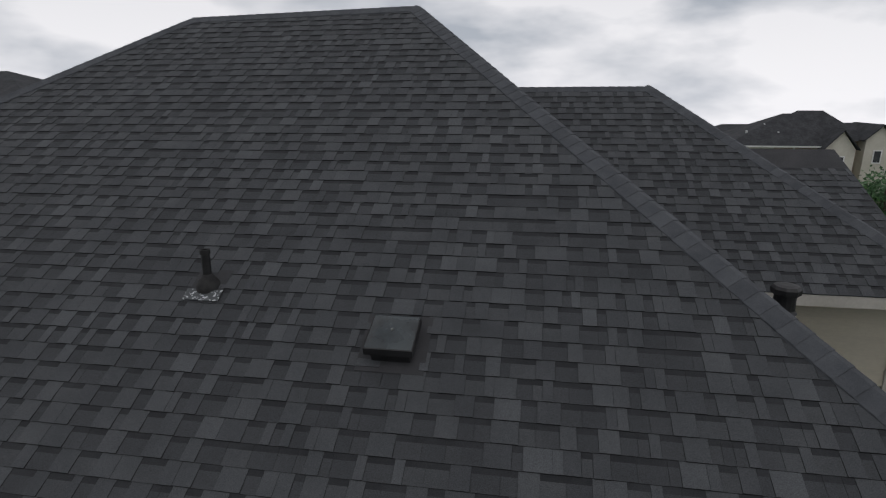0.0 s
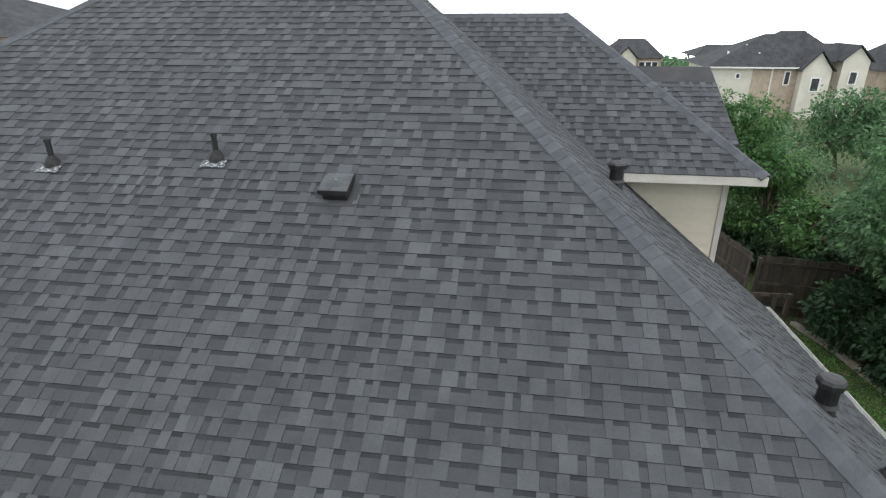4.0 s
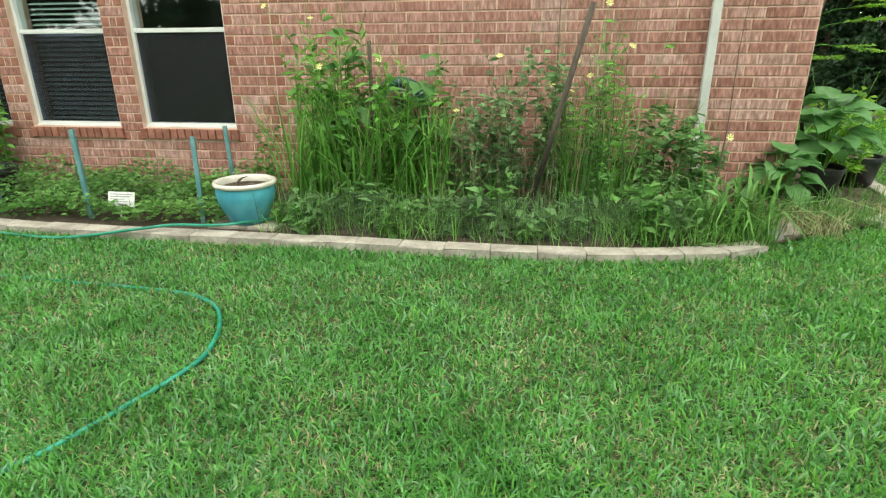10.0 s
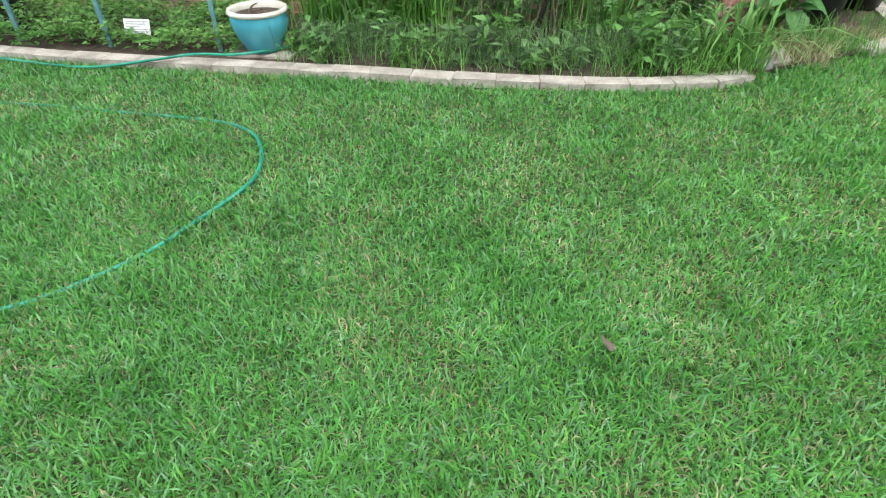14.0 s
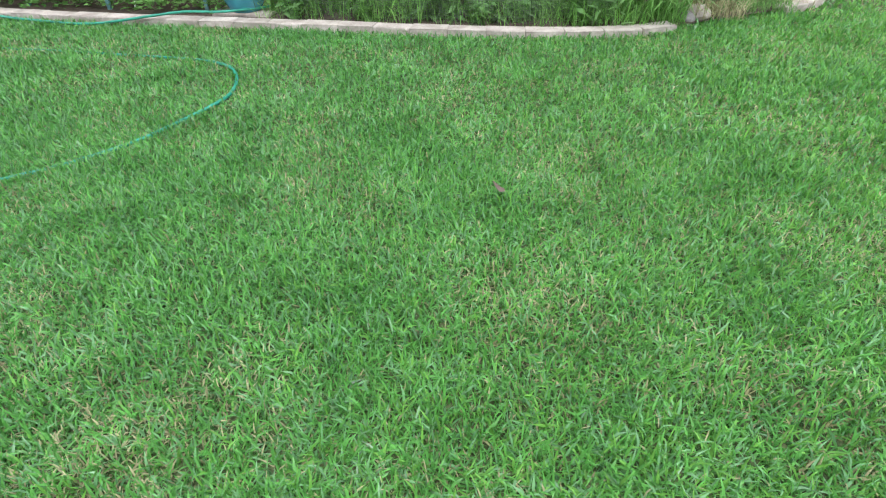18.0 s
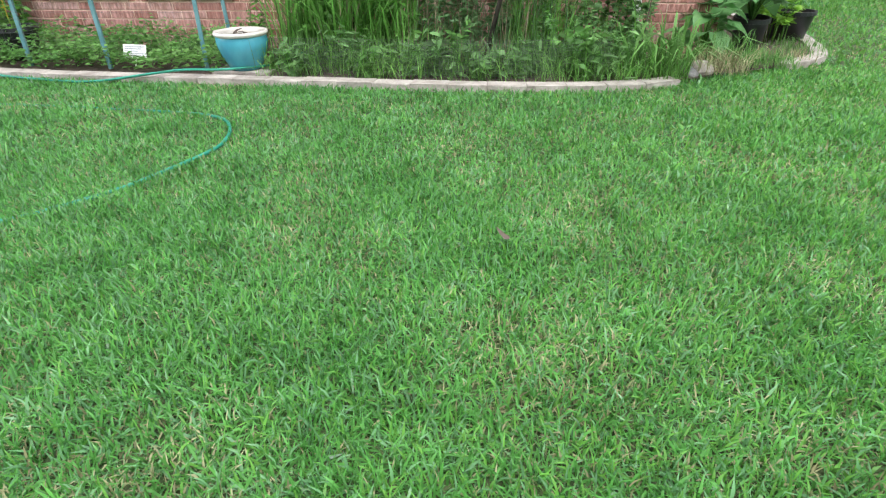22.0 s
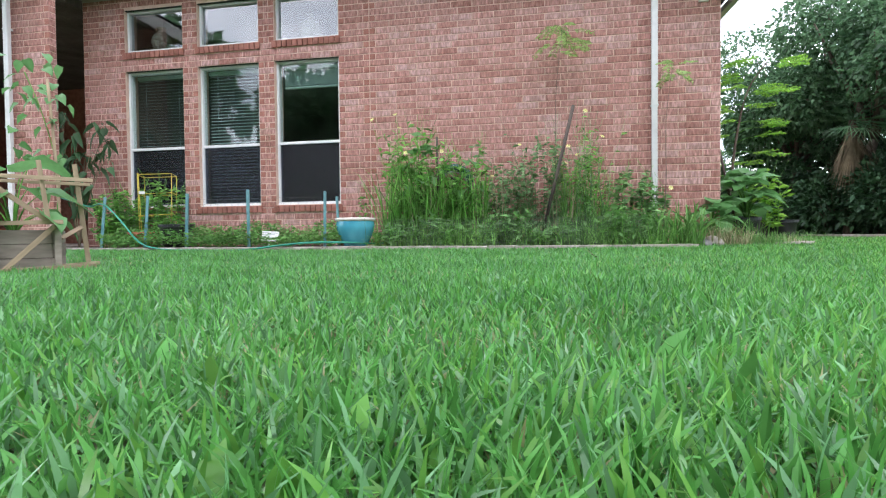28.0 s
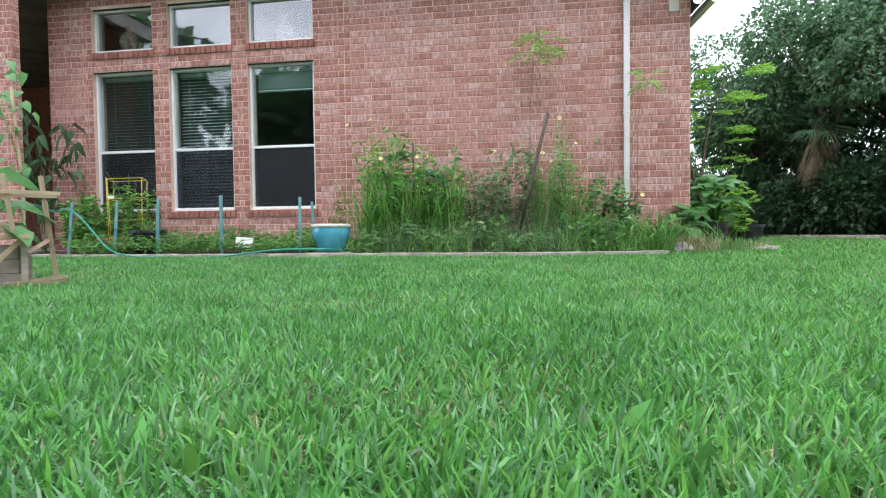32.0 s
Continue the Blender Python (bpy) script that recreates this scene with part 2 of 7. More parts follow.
MAT_LAWN = material("lawn_thatch", (0.032, 0.060, 0.015), (0.088, 0.112, 0.042), scale=16, rough=1.0, bump=0.9, bump_scale=90, grain=0.55, grain_scale=60)
MAT_CURB = material("bed_edging_concrete", (0.30, 0.265, 0.225), (0.47, 0.425, 0.37), scale=7, rough=0.9, bump=0.4, bump_scale=70, grain=0.18, grain_scale=50, per_object=0.04)
MAT_BLUE = material("turquoise_glaze", (0.055, 0.29, 0.40), (0.10, 0.40, 0.50), scale=4, rough=0.12, grain=0.06, grain_scale=18, stretch=(1, 1, 0.4))
MAT_CREAM = material("cream_glaze", (0.62, 0.58, 0.50), (0.72, 0.69, 0.62), scale=9, rough=0.2)
MAT_STAKE = material("blue_green_stake", (0.09, 0.23, 0.26), (0.17, 0.34, 0.36), scale=18, rough=0.6, grain=0.2, stretch=(1, 1, 0.3))
MAT_DARKWOOD = material("dark_old_wood", (0.045, 0.034, 0.028), (0.10, 0.08, 0.065), scale=8, rough=0.95, bump=0.4, bump_scale=60, grain=0.25, stretch=(1, 1, 0.25))
MAT_ROCK = material("grey_rock", (0.12, 0.115, 0.11), (0.26, 0.25, 0.235), scale=9, rough=0.95, bump=0.7, bump_scale=40, grain=0.25)
MAT_HOSE = material("green_hose", (0.012, 0.20, 0.125), (0.03, 0.30, 0.20), scale=14, rough=0.4, grain=0.1)
MAT_REEL = material("dark_green_plastic", (0.008, 0.060, 0.042), (0.016, 0.10, 0.07), scale=10, rough=0.45, grain=0.12)
MAT_CARD = material("white_plant_tag", (0.72, 0.72, 0.70), (0.80, 0.80, 0.78), scale=9, rough=0.5)
MAT_INK = material("grey_print", (0.33, 0.34, 0.36), rough=0.6)
MAT_NURSERY = material("black_plastic_pot", (0.012, 0.013, 0.015), (0.028, 0.03, 0.034), scale=8, rough=0.45, grain=0.1)
MAT_TERRA = material("terracotta", (0.34, 0.12, 0.06), (0.44, 0.17, 0.09), scale=8, rough=0.85, grain=0.12)
MAT_WOOD = material("weathered_lath", (0.30, 0.22, 0.14), (0.44, 0.34, 0.22), scale=5, rough=0.85, bump=0.3, bump_scale=60, grain=0.2, grain_scale=40, stretch=(1, 1, 0.2), per_object=0.12)
MAT_BOARD = material("grey_weathered_board", (0.20, 0.165, 0.135), (0.34, 0.29, 0.24), scale=4, rough=0.9, bump=0.35, bump_scale=50, grain=0.22, grain_scale=40, stretch=(0.2, 0.2, 1), per_object=0.1)
MAT_FENCE = material("old_fence_board_and_porch_shade", (0.046, 0.039, 0.033), (0.088, 0.076, 0.065), scale=3, rough=0.95, bump=0.35, bump_scale=40, grain=0.25, grain_scale=30, stretch=(1, 1, 0.2), per_object=0.22)
MAT_YELLOW = material("yellow_wire", (0.55, 0.42, 0.03), (0.62, 0.50, 0.06), scale=8, rough=0.4)
MAT_ROOM = material("room_dimness_in_paint", (0.13, 0.12, 0.11), (0.17, 0.16, 0.14), scale=2, rough=0.9)
MAT_BARK = material("bark", (0.09, 0.065, 0.048), (0.18, 0.14, 0.11), scale=10, rough=0.95, bump=0.8, bump_scale=30, grain=0.2, stretch=(1, 1, 0.25))
MAT_TWIG = material("dry_stem", (0.20, 0.155, 0.10), (0.36, 0.29, 0.19), scale=10, rough=0.9, per_island=0.3)
MAT_MESH = material("chicken_wire", (0.10, 0.105, 0.10), (0.18, 0.18, 0.175), scale=20, rough=0.55, metal=0.5)


def leaf_mat(name, a, b, back=0.35, rough=0.5, island=0.25):
    return material(name, a, b, scale=3, rough=rough, per_island=island, sheen_back=back, spec=0.35, grain=0.1, grain_scale=30)


MAT_GRASS = leaf_mat("grass_blade", (0.093, 0.289, 0.056), (0.142, 0.389, 0.087), 0.40, 0.28, 0.36)
MAT_GRASS_FRESH = leaf_mat("young_grass_blade", (0.125, 0.323, 0.051), (0.175, 0.404, 0.074), 0.40, 0.28, 0.34)
MAT_GRASS_BLUE = leaf_mat("blue_green_grass_blade", (0.123, 0.291, 0.114), (0.204, 0.398, 0.185), 0.34, 0.24, 0.34)
MAT_GRASS_DRY = leaf_mat("dry_grass_blade", (0.23, 0.225, 0.105), (0.45, 0.43, 0.25), 0.25, 0.85, 0.35)
MAT_LEAF_TREE = leaf_mat("shade_tree_leaf", (0.077, 0.166, 0.079), (0.151, 0.265, 0.127), 0.48, 0.36, 0.5)
MAT_LEAF_HEDGE = leaf_mat("dark_hedge_leaf", (0.031, 0.078, 0.036), (0.068, 0.138, 0.060), 0.25, 0.5, 0.4)
MAT_LEAF_BRIGHT = leaf_mat("young_tree_leaf", (0.20, 0.42, 0.05), (0.32, 0.56, 0.085), 0.5, 0.5, 0.28)
MAT_FROND_DEAD = leaf_mat("dead_palm_frond", (0.12, 0.092, 0.056), (0.25, 0.195, 0.12), 0.25, 0.8, 0.4)
MAT_LEAF_PALE = leaf_mat("pale_sapling_leaf", (0.30, 0.46, 0.13), (0.44, 0.58, 0.22), 0.5, 0.5, 0.3)
MAT_LEAF_BED = leaf_mat("garden_leaf", (0.125, 0.315, 0.058), (0.24, 0.48, 0.11), 0.48, 0.40, 0.6)
MAT_LEAF_GREY = leaf_mat("grey_green_leaf", (0.13, 0.265, 0.10), (0.23, 0.385, 0.17), 0.38, 0.5, 0.5)
MAT_LEAF_BIG = leaf_mat("broad_leaf", (0.125, 0.29, 0.095), (0.21, 0.41, 0.16), 0.4, 0.30, 0.25)
MAT_LEAF_LIGHT_TREE = leaf_mat("light_tree_leaf", (0.066, 0.158, 0.05), (0.13, 0.25, 0.085), 0.4, 0.40, 0.5)
MAT_LEAF_SHRUB = leaf_mat("soft_shrub_leaf", (0.135, 0.285, 0.095), (0.235, 0.41, 0.155), 0.48, 0.42, 0.55)
MAT_LEAF_BRIGHTER = leaf_mat("fresh_green_leaf", (0.11, 0.27, 0.06), (0.19, 0.37, 0.10), 0.4, 0.5, 0.35)
MAT_PETAL = leaf_mat("yellow_petal", (0.84, 0.82, 0.22), (0.88, 0.87, 0.50), 0.3, 0.6, 0.1)
MAT_VASE = material("patterned_glazed_vase", (0.17, 0.17, 0.115), (0.46, 0.47, 0.37), scale=26, rough=0.08, low=0.45, high=0.55, spec=0.8)


def glass_mat(name, tint, rough=0.02, gloss=0.09):
    m = bpy.data.materials.new(name)
    m.use_nodes = True
    nt = m.node_tree
    nt.nodes.remove(nt.nodes["Principled BSDF"])
    tr = nt.nodes.new("ShaderNodeBsdfTransparent")
    tr.inputs["Color"].default_value = (*tint, 1)
    gl = nt.nodes.new("ShaderNodeBsdfGlossy")
    gl.inputs["Roughness"].default_value = rough
    ms = nt.nodes.new("ShaderNodeMixShader")
    ms.inputs[0].default_value = gloss
    nt.links.new(tr.outputs[0], ms.inputs[1])
    nt.links.new(gl.outputs[0], ms.inputs[2])
    nt.links.new(ms.outputs[0], nt.nodes["Material Output"].inputs["Surface"])
    return m


MAT_GLASS = glass_mat("window_glass", (0.86, 0.90, 0.89), 0.02, 0.065)
MAT_GLASS_TOP = glass_mat("transom_glass", (0.76, 0.80, 0.80), 0.02, 0.14)
MAT_SCREEN = glass_mat("insect_screen", (0.46, 0.48, 0.55), 0.55, 0.03)
MAT_LAMP = bpy.data.materials.new("lit_bulb")
MAT_LAMP.use_nodes = True
MAT_LAMP.node_tree.nodes["Principled BSDF"].inputs["Emission Color"].default_value = (1.0, 0.93, 0.78, 1)
MAT_LAMP.node_tree.nodes["Principled BSDF"].inputs["Emission Strength"].default_value = 0.9


for _m in (MAT_CURB, MAT_WOOD, MAT_BOARD, MAT_FENCE, MAT_RIDGE, MAT_BRICK_DARK):
    shift_pieces(_m)


# ---------------------------------------------------------------- mesh helpers
def mesh_of(bm, name, mat, smooth=False):
    me = bpy.data.meshes.new(name)
    bm.to_mesh(me)
    bm.free()
    me.materials.append(mat)
    if smooth:
        me.polygons.foreach_set("use_smooth", [True] * len(me.polygons))
    return me


def part(name, bm, mat=None, parent=None, label="", smooth=False, at=None):
    """Links a bmesh (or a mesh) as one object, under parent if given."""
    me = bm if isinstance(bm, bpy.types.Mesh) else mesh_of(bm, name, mat, smooth)
    ob = new(name, me)
    if at is not None:
        ob.matrix_basis = at
    if parent is not None:
        ob.parent = parent
    if label:
        tagged(ob, label=label)
    return ob


def empty(name, at=None, **tags):
    ob = new(name)
    ob.empty_display_size = 0.1
    if at is not None:
        ob.matrix_basis = at
    return tagged(ob, **tags)


def raw(verts, faces, name, mat, smooth=False):
    me = bpy.data.meshes.new(name)
    me.from_pydata([tuple(v) for v in verts], [], faces)
    me.materials.append(mat)
    if smooth:
        me.polygons.foreach_set("use_smooth", [True] * len(me.polygons))
    return me


def box(bm, x0, x1, y0, y1, z0, z1, bevel=0.0):
    if bevel:
        b2 = bmesh.new()
        r = bmesh.ops.create_cube(b2, size=1.0)
        for v in b2.verts:
            v.co = Vector((x0 + (v.co.x + 0.5) * (x1 - x0), y0 + (v.co.y + 0.5) * (y1 - y0), z0 + (v.co.z + 0.5) * (z1 - z0)))
        bmesh.ops.bevel(b2, geom=b2.edges[:], offset=bevel, segments=2, affect="EDGES", profile=0.6)
        me = bpy.data.meshes.new("tmp")
        b2.to_mesh(me)
        b2.free()
        bm.from_mesh(me)
        bpy.data.meshes.remove(me)
        return bm
    vs = [bm.verts.new(p) for p in ((x0, y0, z0), (x1, y0, z0), (x1, y1, z0), (x0, y1, z0), (x0, y0, z1), (x1, y0, z1), (x1, y1, z1), (x0, y1, z1))]
    for f in ((0, 3, 2, 1), (4, 5, 6, 7), (0, 1, 5, 4), (1, 2, 6, 5), (2, 3, 7, 6), (3, 0, 4, 7)):
        bm.faces.new([vs[i] for i in f])
    return bm


def boxes(*specs, bevel=0.0):
    bm = bmesh.new()
    for s in specs:
        box(bm, *s, bevel=bevel)
    return bm


def lathe(profile, seg=24, bm=None):
    """Turns (radius, height) pairs round z; closes where the radius is 0."""
    bm = bm or bmesh.new()
    rings = []
    for r, z in profile:
        if r < 1e-6:
            rings.append([bm.verts.new((0, 0, z))])
        else:
            rings.append([bm.verts.new((r * math.cos(2 * math.pi * i / seg), r * math.sin(2 * math.pi * i / seg), z)) for i in range(seg)])
    for a, b in zip(rings, rings[1:]):
        for i in range(seg):
            j = (i + 1) % seg
            if len(a) == 1 and len(b) == 1:
                continue
            if len(a) == 1:
                bm.faces.new((a[0], b[j], b[i]))
            elif len(b) == 1:
                bm.faces.new((a[i], a[j], b[0]))
            else:
                bm.faces.new((a[i], a[j], b[j], b[i]))
    bmesh.ops.recalc_face_normals(bm, faces=bm.faces[:])
    return bm


def tube_geo(points, radii, seg=6, verts=None, faces=None, cap=True):
    """Appends a tapered tube along points to vertex and face lists."""
    verts = [] if verts is None else verts
    faces = [] if faces is None else faces
    pts = [Vector(p) for p in points]
    if not isinstance(radii, (list, tuple)):
        radii = [radii] * len(pts)
    base = len(verts)
    up = Vector((0.0, 0.0, 1.0))
    for i, p in enumerate(pts):
        d = (pts[min(i + 1, len(pts) - 1)] - pts[max(i - 1, 0)]).normalized()
        s = d.cross(up if abs(d.z) < 0.95 else Vector((1, 0, 0))).normalized()
        u = s.cross(d)
        for k in range(seg):
            a = 2 * math.pi * k / seg
            verts.append(p + (s * math.cos(a) + u * math.sin(a)) * radii[i])
    for i in range(len(pts) - 1):
        for k in range(seg):
            a, b = base + i * seg + k, base + i * seg + (k + 1) % seg
            faces.append((a, b, b + seg, a + seg))
    if cap:
        faces.append(tuple(base + k for k in reversed(range(seg))))
        faces.append(tuple(base + (len(pts) - 1) * seg + k for k in range(seg)))
    return verts, faces


def tube(points, radii, mat, name, seg=8, smooth=True):
    v, f = tube_geo(points, radii, seg)
    return raw(v, f, name, mat, smooth)


def catmull(pts, n=6):
    """A smooth line through the points."""
    P = [Vector(p) for p in pts]
    P = [P[0] * 2 - P[1]] + P + [P[-1] * 2 - P[-2]]
    out = []
    for i in range(1, len(P) - 2):
        for k in range(n):
            t = k / n
            a, b, c, d = P[i - 1], P[i], P[i + 1], P[i + 2]
            out.append(0.5 * ((2 * b) + (c - a) * t + (2 * a - 5 * b + 4 * c - d) * t * t + (3 * b - a - 3 * c + d) * t ** 3))
    out.append(P[-2])
    return out

# ---------------------------------------------------------------- the plan
WALL_L, WALL_R, WALL_TOP = -3.87, 4.63, 3.62
JOINT_X = 0.42
COURSE, BRICK_L, JOINT = 0.0815, 0.268, 0.012
HEADER = 0.083
WIN_X = [(-3.19, -2.28), (-2.05, -1.14), (-0.91, 0.0)]
WIN_Z0, WIN_Z1, RAIL_Z, TRAN_Z0, TRAN_Z1 = 0.60, 2.52, 1.43, 2.79, 3.38
EAVE_Y, EAVE_Z, PITCH = -0.36, 3.81, 0.60
CORNER_X = 4.06
SIDE_GX, SIDE_GY = -0.83, -0.045
SIDE_E = (4.915, 3.10)
RIDGE_Y, RIDGE_YL = 8.38, 8.22
GUTTER_Z = 3.745


def roof_z(x, y):
    return EAVE_Z + PITCH * (y - EAVE_Y)


def side_z(x, y):
    return EAVE_Z + SIDE_GX * (x - CORNER_X) + SIDE_GY * (y - EAVE_Y)


def hip_x(y):
    return CORNER_X + (PITCH - SIDE_GY) * (y - EAVE_Y) / SIDE_GX


def side_eave_x(y):
    """Where the side slope comes down to its eave."""
    return CORNER_X + (SIDE_E[1] - EAVE_Z - SIDE_GY * (y - EAVE_Y)) / SIDE_GX


RIDGE_Z = roof_z(0, RIDGE_Y)
RIDGE_R, RIDGE_L = hip_x(RIDGE_Y), -6.1
RIDGE_ZL = roof_z(0, RIDGE_YL)
LEFT_EAVE_X = -13.3


def slab(points, thick, name, mat):
    """A flat slab under a polygon given in order from above."""
    n = len(points)
    v = [Vector(p) for p in points] + [Vector(p) - Vector((0, 0, thick)) for p in points]
    f = [tuple(range(n)), tuple(reversed(range(n, 2 * n)))] + [(i, i + n, (i + 1) % n + n, (i + 1) % n) for i in range(n)]
    return raw(v, f, name, mat)


# ---------------------------------------------------------------- ground
def ease(t):
    t = min(1.0, max(0.0, t))
    return t * t * (3 - 2 * t)


def lawn_z(x, y):
    """The lawn dips a little towards the planter and away from the house; far off the land falls away."""
    dip = -0.045 * ease((1.0 - x) / 1.0) * ease((-2.9 - y) / 1.0)
    return min(dip, -0.02 * ease((-5.5 - y) / 1.2)) - 0.055 * max(0.0, math.hypot(x, y - 4) - 24)


def ground_mesh():
    vs, fs = [], []
    ax = [-600, -300, -150, -90, -60, -45, -34, -27, -22, -18, -15] + [-12 + i * 0.5 for i in range(49)] + [15, 18, 22, 27, 34, 45, 60, 90, 150, 300, 600]
    for y in ax:
        for x in ax:
            vs.append((x, y, lawn_z(x, y)))
    n = len(ax)
    for j in range(n - 1):
        for i in range(n - 1):
            fs.append((j * n + i, j * n + i + 1, (j + 1) * n + i + 1, (j + 1) * n + i))
    return raw(vs, fs, "ground", MAT_LAWN)


ground = tagged(part("ground", ground_mesh(), None), label="green lawn ground with straw-coloured thatch", category="ground", kind="structure")

# ---------------------------------------------------------------- back wall of brick with six openings
def openings():
    out = []
    for a, b in WIN_X:
        out += [(a, b, WIN_Z0, WIN_Z1), (a, b, TRAN_Z0, TRAN_Z1)]
    return out


def wall_cells(x0, x1, z0, z1, y0, y1):
    """The wall body as blocks round the openings."""
    xs = sorted({x0, x1, *[v for a, b, _, _ in openings() for v in (a, b) if x0 < v < x1]})
    bm = bmesh.new()
    for a, b in zip(xs, xs[1:]):
        holes = sorted((o[2], o[3]) for o in openings() if o[0] < (a + b) / 2 < o[1])
        z = z0
        for h0, h1 in holes:
            box(bm, a, b, y0, y1, z, h0)
            z = h1
        box(bm, a, b, y0, y1, z, z1)
    return bm


WALL_CUT = 4.20
wall_back = tagged(part("wall_back", wall_cells(WALL_L, WALL_CUT, -0.05, WALL_TOP, 0.0, 0.24), MAT_MORTAR),
                   label="red brick house wall with pale mortar joints", category="wall", kind="structure")

# ---------------------------------------------------------------- roof
FAR_Y, SIDE_END_Y = 13.5, 7.42
roof = empty("roof", label="hipped roof of dark grey asphalt shingles", category="roof", kind="structure")
part("back_slope", slab([(LEFT_EAVE_X, EAVE_Y, EAVE_Z), (CORNER_X, EAVE_Y, EAVE_Z), (RIDGE_R, RIDGE_Y, RIDGE_Z), (RIDGE_L, RIDGE_YL, RIDGE_ZL)], 0.04, "back_slope", MAT_DECK), None, roof)
se0, se1 = side_eave_x(EAVE_Y), side_eave_x(SIDE_END_Y)
part("side_slope", slab([(CORNER_X, EAVE_Y, EAVE_Z), (se0, EAVE_Y, SIDE_E[1]), (se1, SIDE_END_Y, SIDE_E[1]), (2.6, SIDE_END_Y, side_z(2.6, SIDE_END_Y)), (RIDGE_R, RIDGE_Y, RIDGE_Z)], 0.04, "side_slope", MAT_DECK), None, roof)
part("rake_edge", slab([(2.9, SIDE_END_Y, side_z(2.9, SIDE_END_Y) - 0.042), (se1, SIDE_END_Y, SIDE_E[1] - 0.042), (se1, SIDE_END_Y + 0.02, SIDE_E[1] - 0.042), (2.9, SIDE_END_Y + 0.02, side_z(2.9, SIDE_END_Y) - 0.042)], 0.13, "rake_edge", MAT_TRIM), None, roof, "cream rake board at the end of the side slope")
part("far_slope", slab([(RIDGE_L, RIDGE_YL, RIDGE_ZL), (RIDGE_R, RIDGE_Y, RIDGE_Z), (RIDGE_R - 0.6, FAR_Y, RIDGE_Z - 2.3), (LEFT_EAVE_X, FAR_Y, RIDGE_Z - 2.3)], 0.04, "far_slope", MAT_DECK), None, roof)
part("left_slope", slab([(LEFT_EAVE_X, EAVE_Y, EAVE_Z), (RIDGE_L, RIDGE_YL, RIDGE_ZL), (LEFT_EAVE_X, FAR_Y + 4, EAVE_Z)], 0.04, "left_slope", MAT_DECK), None, roof)

# ---------------------------------------------------------------- eaves: soffit, fascia, gutter, downspout, rake
part("wall_corner", boxes((WALL_CUT, WALL_R, 0.0, 0.24, -0.05, 3.18)), MAT_MORTAR, wall_back)
part("wall_corner", boxes((WALL_CUT, 4.40, 0.0, 0.24, 3.18, 3.36)), MAT_MORTAR, wall_back)
soffit = tagged(part("soffit", slab([(WALL_L - 0.2, EAVE_Y, 3.655), (4.10, EAVE_Y, 3.655), (4.10, 0.05, 3.625), (WALL_L - 0.2, 0.05, 3.625)], 0.02, "soffit", MAT_SOFFIT)),
                label="painted grey-green soffit under the eave", category="soffit", kind="structure")
fascia = tagged(part("fascia", boxes((-9.0, CORNER_X - 0.02, EAVE_Y - 0.022, EAVE_Y, 3.63, EAVE_Z - 0.045)), MAT_TRIM), label="cream fascia board behind the gutter", category="fascia", kind="structure")


def gutter(x0, x1, y, ztop):
    """A K-style gutter: back, floor, curved face and a rolled front lip, with end caps and hangers."""
    g = empty("gutter", label="white metal rain gutter along the eave", category="gutter")
    prof = [(0.0, 0.0), (0.0, -0.092), (-0.058, -0.092), (-0.078, -0.066), (-0.112, -0.042), (-0.118, -0.012), (-0.128, -0.008), (-0.128, 0.006), (-0.104, 0.006), (-0.104, -0.004), (-0.11, -0.014), (-0.105, -0.038), (-0.072, -0.060), (-0.054, -0.086), (-0.006, -0.086), (-0.006, 0.0)]
    v = [(x, y + a, ztop + b) for x in (x0, x1) for a, b in prof]
    n = len(prof)
    f = [(i, (i + 1) % n, (i + 1) % n + n, i + n) for i in range(n)]
    part("trough", raw(v, f, "trough", MAT_WHITE), None, g)
    part("grime_lining", boxes((x0 + 0.01, x1 - 0.01, y - 0.054, y - 0.008, ztop - 0.085, ztop - 0.07), (x0 + 0.01, x1 - 0.01, y - 0.0095, y - 0.0065, ztop - 0.08, ztop - 0.01)), MAT_GRIME, g, "grey grime lining the gutter")
    for x in (x0, x1):
        part("end_cap", raw([(x, y + a, ztop + b) for a, b in prof[:8]], [tuple(range(8))], "end_cap", MAT_WHITE), None, g)
    hang = None
    for i in range(17):
        x = x1 - 0.16 - i * 0.715
        if x < x0:
            break
        if hang is None:
            hang = mesh_of(boxes((-0.011, 0.011, y - 0.135, y - 0.002, ztop + 0.007, ztop + 0.012), (-0.013, 0.013, y - 0.139, y - 0.118, ztop + 0.003, ztop + 0.022), bevel=0.001), "hanger", MAT_WHITE)
        part("hanger", hang, None, g, at=pose(x, 0, 0))
    return g


gutter(-9.0, 4.10, EAVE_Y - 0.024, GUTTER_Z)


